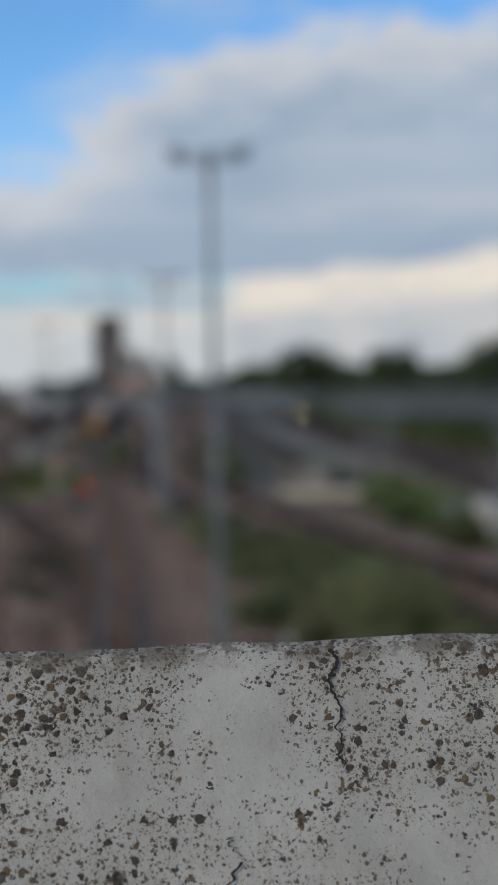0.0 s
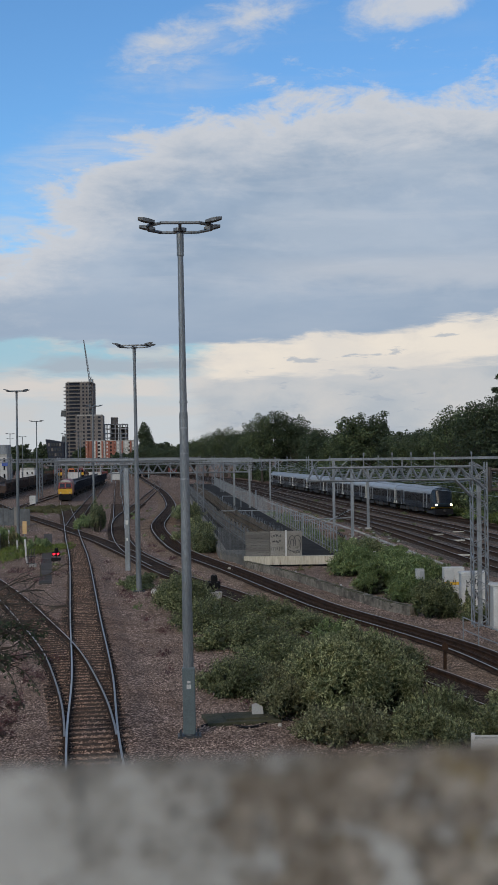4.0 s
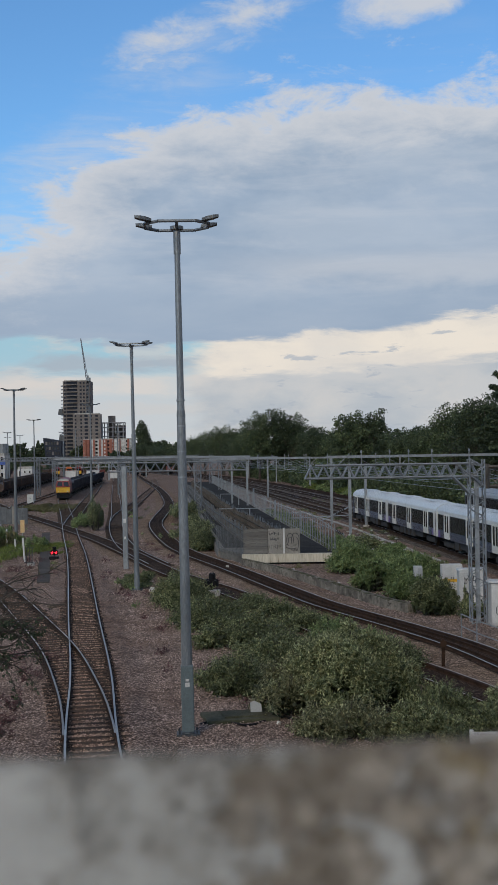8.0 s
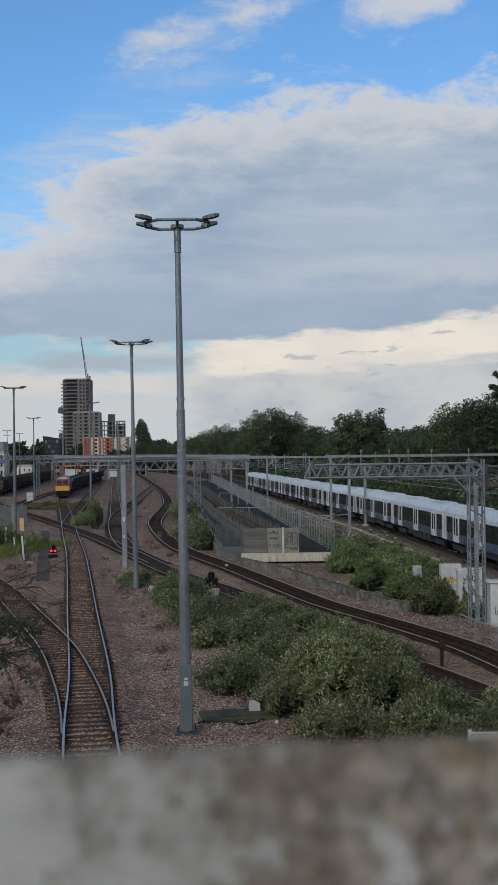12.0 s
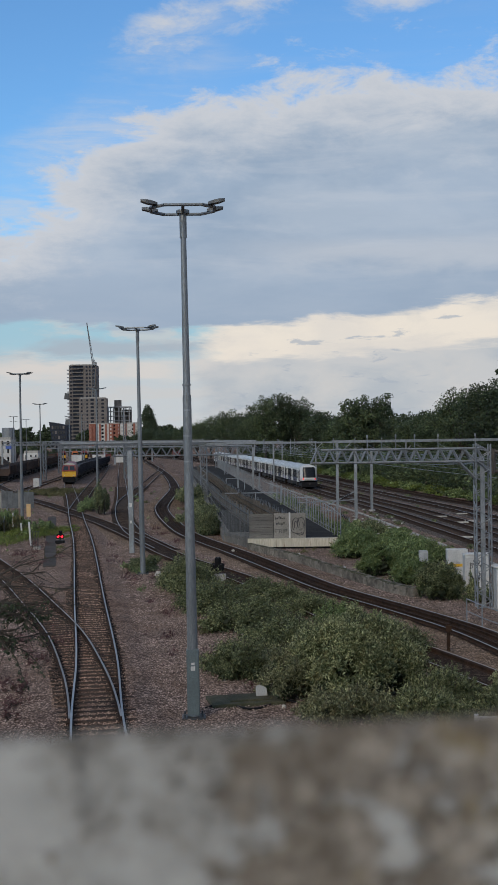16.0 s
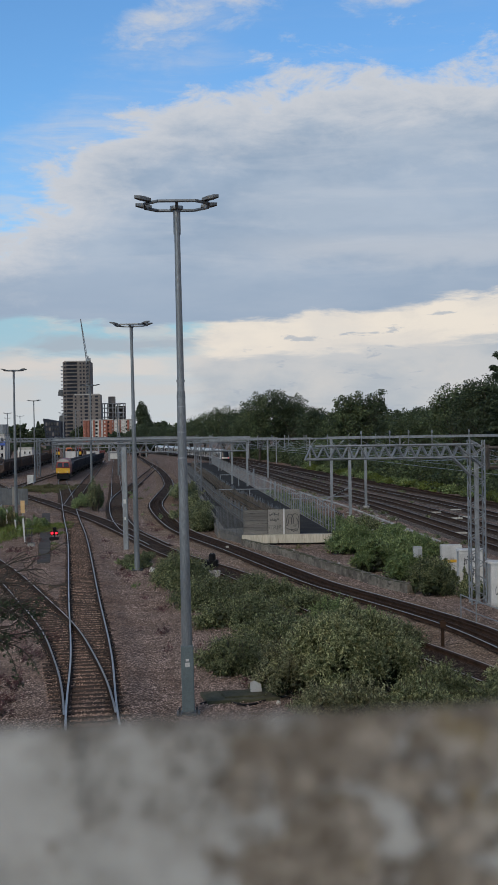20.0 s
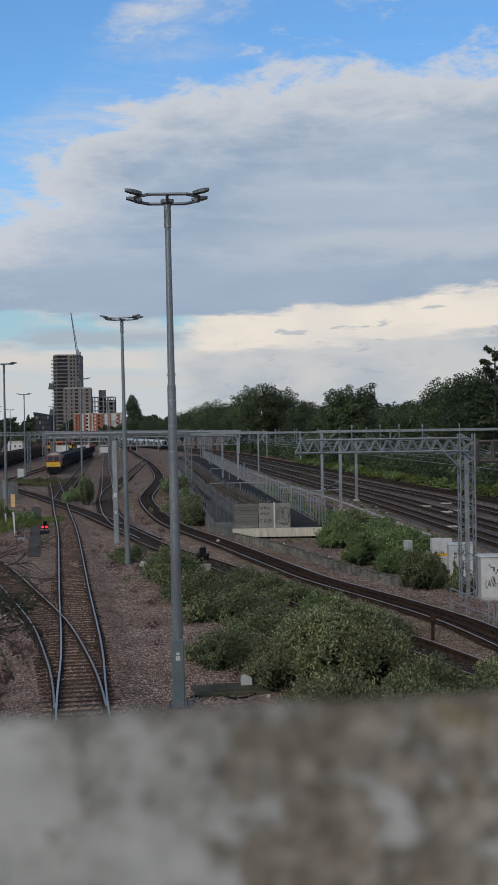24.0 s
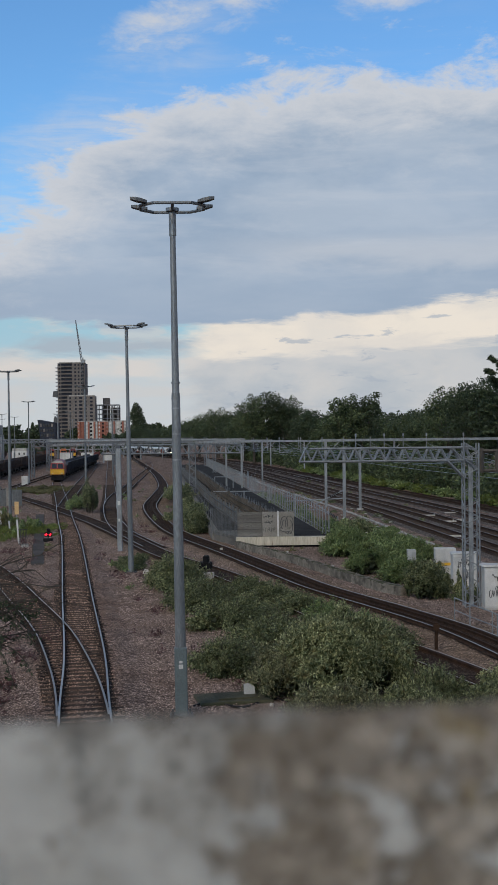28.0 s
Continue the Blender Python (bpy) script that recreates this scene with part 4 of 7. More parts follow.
        part("footing", f, CONCRETE, m)
    for k, line in enumerate(LINE_M):
        w = thing("overhead_wire", "thin contact and catenary wires over the main line", "wire", "overhead wires")
        f = Form()
        ys = (40, 92, 145.6, 190, 234, 290, 350, 420, 500)
        pts = [line.at(line.where(y)) for y in ys]
        for a, b in zip(pts, pts[1:]):
            wire(f, (a[0], a[1], 4.9), (b[0], b[1], 4.9), 0.03, 0.02, 3)
            wire(f, (a[0], a[1], 6.3), (b[0], b[1], 6.3), 0.9, 0.02, 8)
            for i in range(1, 8):
                t = i / 8
                x, y = a[0] + (b[0] - a[0]) * t, a[1] + (b[1] - a[1]) * t
                f.rod((x, y, 4.9), (x, y, 6.3 - 3.6 * t * (1 - t)), 0.006, None, 3, False)
        part("wire_run", f, GALV, w)["kind"] = "stuff"


build_overhead()


# ---- fenced ramp beside the curve ----
def ramp_x(y, side):
    return (5.75 if side > 0 else -2.75) - 0.0765 * (y - 94)


def palisade(parent, side_x, y0, y1, z, h, bay, wide, mat, singles=90):
    """Open fence of upright steel bars on two rails."""
    posts, rails = Form(), Form()
    n = int((y1 - y0) / bay)
    for i in range(n + 1):
        y = y0 + i * bay
        f = Form() if i < singles else posts
        top = h * (1.0 if i % 4 else 1.06)
        f.box(side_x(y), y, z, wide, 0.05, top, 4.4, 0.9)
        if i < singles:
            part("fence_bar", f, mat, parent)
    if posts.v:
        part("bar_row", posts, mat, parent)["kind"] = "stuff"
    for zz in (z + 0.3, z + h - 0.4):
        rails = Form()
        rails.bar((side_x(y0) + 0.05, y0, zz), (side_x(y1) + 0.05, y1, zz), 0.035)
        part("fence_rail", rails, mat, parent)


def scribble(parent, at, wide, high, seed, n, r=0.013):
    """Sprayed loops without words on a flat front."""
    f = Form()
    last = None
    for i in range(n * 3):
        t = i / (n * 3)
        a = noise.noise((i * 0.22, seed, 0.5)) * 0.55 + 0.5
        c = noise.noise((i * 0.31, seed, 7.5)) * 0.8 + 0.5
        p = Vector((at[0] + wide * (0.75 * t + 0.35 * a - 0.05), at[1], at[2] + high * min(max(c, 0), 1)))
        if last is not None and i % 17 > 0:
            f.rod(last, p, r, None, 4, False)
        last = p
    part("graffiti", f, SPRAY, parent, "dark sprayed scribble")


def build_ramp():
    r = thing("fenced_ramp", "concrete ramp with asphalt deck and grey palisade fences", "ramp")
    f = Form()
    run = [(ramp_x(y, 0.5) - 4.25, y, -0.0765, 0.997) for y in (101.0, 130, 180, 260, 340)]
    f.sweep(run, [(-4.3, -0.26), (-4.3, 0.32), (-3.9, 0.5), (4.3, 0.5), (4.3, -0.26)])
    part("plinth", f, DAMP, r)
    f = Form()
    ring = [(-1.05, 94.2), (5.7, 94.2), (5.2, 100.99), (-3.3, 100.99)]
    f.add([(x, y, z) for z in (-0.26, 0.5) for x, y in ring], [(3, 2, 1, 0), (4, 5, 6, 7)] + [(k, (k + 1) % 4, 4 + (k + 1) % 4, 4 + k) for k in range(4)])
    part("front_plinth", f, DAMP, r)
    f = Form()
    run = [(ramp_x(y, 0.5) - 4.25, y, -0.0765, 0.997) for y in (94.6, 130, 180, 260, 340)]
    f.sweep(run, [(-1.5, 0.504), (-1.5, 0.52), (4.15, 0.52), (4.15, 0.504)])
    part("asphalt_deck", f, ASPHALT, r)
    f = Form()
    f.sweep([(ramp_x(y, 0.5) - 4.25, y, -0.0765, 0.997) for y in (101.2, 130, 180, 260, 340)], [(-3.8, 0.503), (-3.8, 0.515), (-1.52, 0.515), (-1.52, 0.503)])
    part("side_deck", f, ASPHALT, r)
    f = Form()
    f.block(2.2, 93.9, -0.1, 7.0, 0.5, 0.62, 0.02)
    part("front_wall", f, CREAM, r, "cream concrete kerb wall with rusty streaks")
    # added black block: stands in for the shade line below the wall
    f = Form()
    f.box(2.2, 94.0, -0.26, 6.8, 0.3, 0.158)
    part("wall_foot", f, BLACK, r, "set-back block coloured black as shade under the kerb wall")
    for k in range(7):
        f = Form()
        f.box(-0.28, 94.3 + 0.015 * (k % 2), 0.54 + k * 0.262, 1.84, 0.05, 0.245)
        part("board", f, WOODGREY, r)
    f = Form()
    f.box(1.87, 94.2, 0.525, 2.38, 0.07, 1.86)
    part("graffiti_panel", f, PANEL, r, "pale grey panel with dark scribbles")
    f = Form()
    f.box(1.86, 94.12, 0.525, 0.12, 0.08, 1.92)
    part("white_post", f, WHITE, r)
    for k in range(34):
        f = Form()
        f.box(-1.22 - k * 0.066, 94.15 + k * 0.2, 0.3, 0.03, 0.03, 2.05)
        part("mesh_bar", f, DIMFENCE, r)
    for k, wide in ((0, 0.95), (1, 0.8)):
        scribble(r, (0.74, 94.15, 1.86 - k * 0.42), wide, 0.3, 11 + k * 4, 16, 0.02)
    tc = bpy.data.curves.new("graffiti_word", "FONT")
    tc.body, tc.size, tc.extrude, tc.offset = "TRIP", 0.46, 0.01, -0.008
    tc.materials.append(SPRAY)
    word = new("graffiti_word", tc)
    word.parent = r
    word.matrix_basis = pose(0.76, 94.15, 0.88, 90, 0, 0)
    f = Form()
    for cx, cz, a, c, t0, t1 in ((2.32, 1.53, 0.26, 0.5, -0.6, 4.2), (2.72, 1.63, 0.28, 0.42, -0.9, 3.6), (2.45, 1.08, 0.45, 0.22, 2.6, 5.6), (2.32, 1.48, 0.12, 0.28, -1.2, 3.9), (2.75, 1.23, 0.2, 0.5, -1.5, 1.4)):
        pts = [(cx + a * math.cos(t), 94.15, cz + c * math.sin(t)) for t in (t0 + (t1 - t0) * i / 16 for i in range(17))]
        for p, q in zip(pts, pts[1:]):
            f.rod(p, q, 0.024, None, 4, False)
    part("graffiti", f, SPRAY, r, "thin dark sprayed loops")
    scribble(r, (2.25, 94.15, 0.64), 0.7, 0.2, 23, 12, 0.018)
    fence = thing("palisade_fence", "grey steel palisade fence along the ramp", "fence", "fences of the ramp")
    palisade(fence, lambda y: ramp_x(y, 1), 94.5, 330, 0.5, 2.05, 1.75, 0.075, GALV, 60)
    fence = thing("palisade_fence", "grey steel palisade fence along the ramp", "fence", "fences of the ramp")
    palisade(fence, lambda y: ramp_x(y, -1), 101.0, 300, 0.4, 1.7, 4.2, 0.05, DIMFENCE)
    wall = thing("slatted_barrier", "brown barrier of upright bars with ragged pale tips", "barrier")
    line = Line([(2.0, 98.5), (1.5, 103), (-1.0, 126), (-3.5, 150), (-7.6, 200), (-15.5, 290)])
    f = Form()
    f.sweep(line.run(0, line.s[-1], 6.0), [(-0.03, 0.5), (-0.03, 1.5), (0.03, 1.5), (0.03, 0.5)])
    part("backing", f, BROWNDARK, wall)
    bars, tips = Form(), Form()
    for k in range(180):
        x, y, tx, ty = line.at(0.2 + k * 1.05)
        top = 1.9 + random.uniform(-0.15, 0.12)
        f = Form() if k < 90 else bars
        f.box(x - 0.09, y, 0.5, 0.1, 0.07, top - 0.5, 6)
        if k < 90:
            part("bar", f, CORRUGATED, wall)
        for q in range(3):
            yy = y + q * 0.33
            tips.rod((x + 0.05, yy, 1.45), (x + 0.05 + random.uniform(-0.08, 0.2), yy, 1.85 + random.uniform(0.0, 0.4)), 0.02, 0.008, 4, False)
    part("far_bar_row", bars, CORRUGATED, wall)["kind"] = "stuff"
    part("spikes", tips, POLE, wall, "ragged pale grey spikes")["kind"] = "stuff"
    for zz in (0.85, 1.4):
        f = Form()
        f.sweep([(x - 0.15 * ty, y, tx, ty) for x, y, tx, ty in line.run(0, line.s[-1], 6.0)], [(-0.03, zz), (-0.03, zz + 0.05), (0.03, zz + 0.05), (0.03, zz)])
        part("rail", f, CORRUGATED, wall)
    wall = thing("slatted_barrier", "low dark grey barrier of upright slats along the ramp", "barrier")
    line = Line([(-0.9, 103), (-3.3, 126), (-5.6, 150), (-9.6, 200), (-16.5, 280)])
    bars = Form()
    for k in range(150):
        x, y, tx, ty = line.at(0.2 + k * 1.1)
        f = Form() if k < 70 else bars
        f.box(x, y, 0.5, 0.16, 0.06, 1.45 + random.uniform(-0.2, 0.15), 5, 0.8)
        if k < 70:
            part("slat", f, DIMFENCE if k % 3 else CORRUGATED, wall)
    part("far_slat_row", bars, DIMFENCE, wall)["kind"] = "stuff"
    for zz in (0.8, 1.5):
        f = Form()
        f.sweep([(x - 0.1 * ty, y, tx, ty) for x, y, tx, ty in line.run(0, line.s[-1], 6.0)], [(-0.03, zz), (-0.03, zz + 0.06), (0.03, zz + 0.06), (0.03, zz)])
        part("rail", f, DIMFENCE, wall)
    g = thing("cantilever_bracket", "grey overhead line cantilever with dark insulators", "bracket")
    for a, c, q in (((2.8, 120, 2.3), (4.6, 120, 2.3), 0.05), ((3.2, 120, 1.8), (8.7, 120.5, 2.0), 0.05), ((3.8, 120, 1.0), (6.5, 120, 1.0), 0.04), ((6.0, 120, 1.5), (8.7, 120.5, 2.8), 0.06), ((4.7, 120, 2.4), (8.1, 120, 0.1), 0.045)):
        f = Form()
        f.rod(a, c, q, None, 6)
        part("tube", f, GALV, g)
    for a, c in (((7.4, 120.2, 2.15), (8.1, 120.35, 2.5)), ((7.3, 120, 0.62), (7.9, 120, 0.25))):
        f = Form()
        for k in range(5):
            p = Vector(a).lerp(Vector(c), k / 4)
            f.rod(p, p + (Vector(c) - Vector(a)) * 0.12, 0.13, None, 8)
        part("insulator", f, BLACK, g, "dark ribbed insulator")
    f = Form()
    f.box(4.0, 120, -0.26, 0.12, 0.12, 2.8)
    f.box(8.1, 120, -0.26, 0.12, 0.12, 0.6)
    part("upright", f, GALV, g)
    for y, z, x0, x1 in ((144, 1.75, -4.6, 1.9), (184, 2.15, -5.6, -0.7)):
        g = thing("pipe_frame", "grey steel pipe frame across the ramp", "barrier", "pipe frames on the ramp")
        f = Form()
        f.rod((x0, y, z), (x1, y, z), 0.06)
        part("crossbar", f, GALV, g)
        for x in (x0, x1, x0 + (x1 - x0) * 0.55):
            f = Form()
            f.rod((x, y, 0.5), (x, y, z + (0.8 if x == x1 else 0)), 0.07 if x != x1 else 0.13)
            part("upright", f, GALV, g)
    w = thing("retaining_wall", "low stained concrete retaining wall beside the curve", "wall")
    f = Form()
    line = Line([(7.75, 64.6), (6.9, 66.5), (4.0, 77.0), (2.1, 84.0), (-1.2, 93.4)])
    f.sweep(line.run(0, line.s[-1], 1.5), [(-0.18, -0.26), (-0.18, 0.22), (0.18, 0.26), (0.18, -0.26)])
    part("wall", f, MOSSY, w)
    f = Form()
    for x, y, tx, ty in line.run(0.5, line.s[-1], 0.35):
        f.box(x - 0.06 + 0.02 * ty, y, 0.2, random.uniform(0.1, 0.3), 0.36, random.uniform(0.03, 0.09), random.uniform(0, 90), 0.6)
    part("moss", f, MOSS, w, "dark moss along the top")["kind"] = "stuff"


build_ramp()


# ---- equipment cabinets ----
def cabinet(x, y, sx, sy, h, band=False, roof=True, turn=0, label="white equipment cabinet with graffiti", graffiti=0, paint=None):
    c = thing("equipment_cabinet", label, "cabinet", "trackside cabinets", pose(x, y, -0.26, 0, 0, turn))
    f = Form()
    f.block(0, 0, 0.1, sx, sy, h - 0.1, 0.02)
    part("body", f, paint or WHITE, c)
    f = Form()
    f.box(0, 0, 0, sx * 1.04, sy * 1.04, 0.1)
    part("plinth", f, CONCRETE, c)
    if roof:
        f = Form()
        f.box(0, 0, h + 0.004, sx * 1.1, sy * 1.15, 0.08, 0, 0.96)
        part("roof", f, WHITE, c)
    for k in (-1, 1):
        f = Form()
        f.box(k * sx * 0.245, -sy / 2 - 0.012, 0.18, sx * 0.47, 0.02, h - 0.3)
        d = part("door", f, paint or WHITE, c)
        f = Form()
        f.box(k * 0.06, -sy / 2 - 0.035, h * 0.5, 0.03, 0.03, 0.16)
        part("handle", f, DARKSTEEL, d)
    if graffiti:
        for k in range(2):
            scribble(c, (-sx * 0.42, -sy / 2 - 0.03, h * (0.62 - 0.4 * k)), sx * 0.75, h * (0.25 + 0.1 * k), graffiti + k * 3, 18 + 8 * k, 0.015)
    if band:
        f = Form()
        f.box(0, -sy / 2 - 0.026, h * 0.42, sx * 1.0, 0.006, 0.17)
        part("yellow_band", f, YELLOW, c, "yellow warning band")
    return c


def build_cabinets():
    cabinet(11.15, 73.0, 1.2, 0.7, 1.72, True, False)
    cabinet(11.3, 67.2, 1.35, 0.8, 1.92, graffiti=5)
    cabinet(11.85, 59.6, 1.9, 0.9, 2.05, graffiti=8)
    cabinet(9.05, 71.8, 0.5, 0.4, 1.75, roof=False, label="small grey equipment box in the weeds", paint=PALEGREY)


build_cabinets()


def handrail(pts, h, label):
    g = thing("handrail", label, "railing", "trackside railings")
    for a in pts:
        f = Form()
        f.rod((a[0], a[1], -0.26), (a[0], a[1], h - 0.26), 0.03, None, 6)
        part("upright", f, GALV, g)
    for z in (h - 0.28, h * 0.5 - 0.26):
        f = Form()
        for a, b in zip(pts, pts[1:]):
            f.rod((a[0], a[1], z), (b[0], b[1], z), 0.025, None, 6)
        part("rail", f, GALV, g)


def build_small():
    handrail([(-27.4, 133), (-26.2, 126), (-24.6, 118), (-23.4, 112)], 1.3, "low grey fence beside the sidings")
    handrail([(8.9, 55.6), (9.2, 53.4), (9.7, 51.0), (9.75, 50.2)], 1.1, "grey tubular handrail beside the cabinets")
    handrail([(9.9, 50.4), (10.7, 50.0), (11.8, 49.6)], 1.1, "grey tubular handrail beside the cabinets")
    g = thing("low_fence", "low white fence panel below the bridge", "fence", at=pose(6.9, 34.5, -0.26))
    f = Form()
    f.box(0, 0.02, 0.05, 2.3, 0.015, 0.5)
    f.box(0, 0, 0.55, 2.3, 0.05, 0.05)
    f.box(-1.15, 0, 0, 0.1, 0.1, 0.66)
    f.box(1.15, 0, 0, 0.1, 0.1, 0.66)
    part("panel", f, WHITE, g)
    p = thing("brown_post", "rusty brown sign post with small plate", "post", at=pose(7.0, 48.2, -0.26))
    f = Form()
    f.box(0, 0, 0, 0.12, 0.12, 1.1)
    part("post", f, RUST, p)
    f = Form()
    f.box(0, -0.08, 0.8, 0.24, 0.04, 0.24)
    part("plate", f, RUST, p)
    for x, y, h in ((4.75, 75.2, 0.55), (5.7, 70.5, 0.5), (2.3, 85, 0.5), (-23.4, 116, 1.7)):
        p = thing("marker_post", "small white marker post", "post", "marker posts", pose(x, y, -0.26))
        f = Form()
        f.block(0, 0, 0, 0.13, 0.1, h, 0.015)
        part("post", f, WHITE, p)
    f = Form()
    f.sweep([(-14.29 - 8.87 * t, 82.6 + 53.4 * t, -0.164, 0.986) for t in (k / 12 for k in range(13))], [(-0.42, -0.258), (-0.42, -0.165), (0.42, -0.165), (0.42, -0.258)])
    thing("walkway", "dark asphalt walkway beside the sidings", "path", kind="structure", form=f, mat=WORN)
    p = thing("panel_fence", "old grey sheet fence with pale patches beside the sidings", "fence")
    for k in range(9):
        f = Form()
        f.box(-34.6 + k * 0.72, 156.5 - k * 0.25, -0.26, 0.68, 0.06, 2.1 + 0.15 * math.sin(k * 2.3), -19)
        part("panel", f, PANEL if k in (1, 2, 6) else DIMFENCE, p)
        f = Form()
        f.box(-34.95 + k * 0.72, 156.6 - k * 0.25, -0.26, 0.09, 0.09, 2.4)
        part("post", f, DIMFENCE, p)
    p = thing("mesh_gate", "small dark mesh gate beside the walkway", "gate", at=pose(-17.6, 95.5, -0.26))
    for k in range(6):
        f = Form()
        f.rod((-0.3 + k * 0.12, 0, 0.25), (-0.3 + k * 0.12, 0, 1.4), 0.02, None, 5)
        part("bar", f, DARKSTEEL, p)
    for z in (0.3, 0.85, 1.4):
        f = Form()
        f.rod((-0.34, 0, z), (0.34, 0, z), 0.025, None, 5)
        part("rail", f, DARKSTEEL, p)
    f = Form()
    f.block(0.1, 0.3, 0, 0.5, 0.4, 0.3, 0.04)
    part("footing", f, CONCRETE, p)
    for a, h in (((-18.7, 99.7), 1.9), ((-21.5, 110.5), 1.1)):
        p = thing("marker_post", "white leaning post in the weeds", "post", "marker posts", pose(*a, -0.26, 0, -4, 0))
        f = Form()
        f.block(0, 0, 0, 0.14, 0.12, h, 0.015)
        part("post", f, WHITE, p)
    p = thing("sign_board", "orange and white warning sign on a post", "sign", at=pose(-24.2, 128, -0.26))
    f = Form()
    f.box(0, 0, 0.6, 0.42, 0.06, 1.3)
    part("board", f, SIGNFACE, p)
    f = Form()
    f.box(0, 0.05, 0, 0.1, 0.06, 1.2)
    part("post", f, GALV, p)
    for x, y, a in ((18.6, 118, 5), (19.6, 119.5, 5), (17.9, 127, 6), (20.6, 131, 6), (16.2, 101, 5)):
        f = Form()
        f.block(0, 0, 0, 1.1, 0.3, 0.12, 0.02)
        thing("crossing_board", "pale worn board lying between the rails", "board", "boards on the main line", pose(x, y, -0.19, 0, 0, a), form=f, mat=PALE)
    f = Form()
    f.add([(x, y, z) for y in (0, 0.05) for x, z in ((-0.2, 0.0), (0.18, 0.02), (0.15, 0.4), (-0.06, 0.52), (-0.19, 0.48))], [(0, 1, 2, 3, 4), (9, 8, 7, 6, 5)] + [(k, 5 + k, 5 + (k + 1) % 5, (k + 1) % 5) for k in range(5)])
    thing("broken_board", "broken white board leaning in the shrub", "board", at=pose(-0.15, 39.7, -0.26, -14, 0, 10), form=f, mat=PALEGREY)
    c = thing("inspection_cover", "dark wet concrete inspection cover in the ballast", "cover", at=pose(-0.7, 39.6, -0.27, 0, 0, 12))
    f = Form()
    f.block(0, 0, 0, 2.3, 1.5, 0.12, 0.03)
    part("slab", f, MOSS, c)
    f = Form()
    f.block(0.1, 0, 0.12, 1.3, 0.9, 0.05, 0.02)
    part("lid", f, MOSS, c)
    c = thing("loose_cable", "black cable lying across the ballast", "cable")
    f = Form()
    pts = [(-1.9 + i * 0.28, 38.6 + 0.5 * math.sin(i * 0.9) + i * 0.05, -0.22) for i in range(14)]
    for a, d in zip(pts, pts[1:]):
        f.rod(a, d, 0.035, None, 6)
    part("cable", f, BLACK, c)
    h = thing("trackside_hut", "small pale trackside hut with graffiti", "hut", at=pose(17.5, 332, -0.26))
    f = Form()
    f.block(0, 0, 0, 5.0, 3.0, 2.6, 0.05)
    part("wall", f, WHITE, h)
    f = Form()
    f.box(0, 0, 2.604, 5.3, 3.3, 0.15)
    part("roof", f, CONCRETE, h)
    for x, y, s in ((-2.3, 91, 0.35), (-2.0, 90.5, 0.25), (-6.6, 76.5, 0.4), (-6.2, 77.2, 0.3), (0.5, 38.6, 0.16), (9.6, 100, 0.5), (10.6, 98, 0.3)):
        f = Form()
        f.rod((0, 0, 0), (0.05 * s, 0, s * 0.7), s * 0.55, s * 0.35, 7)
        thing("rubble_stone", "pale broken lump of concrete", "stone", "lumps of rubble", pose(x, y, -0.27, 8, 5, x * 40), form=f, mat=PALE)


build_small()


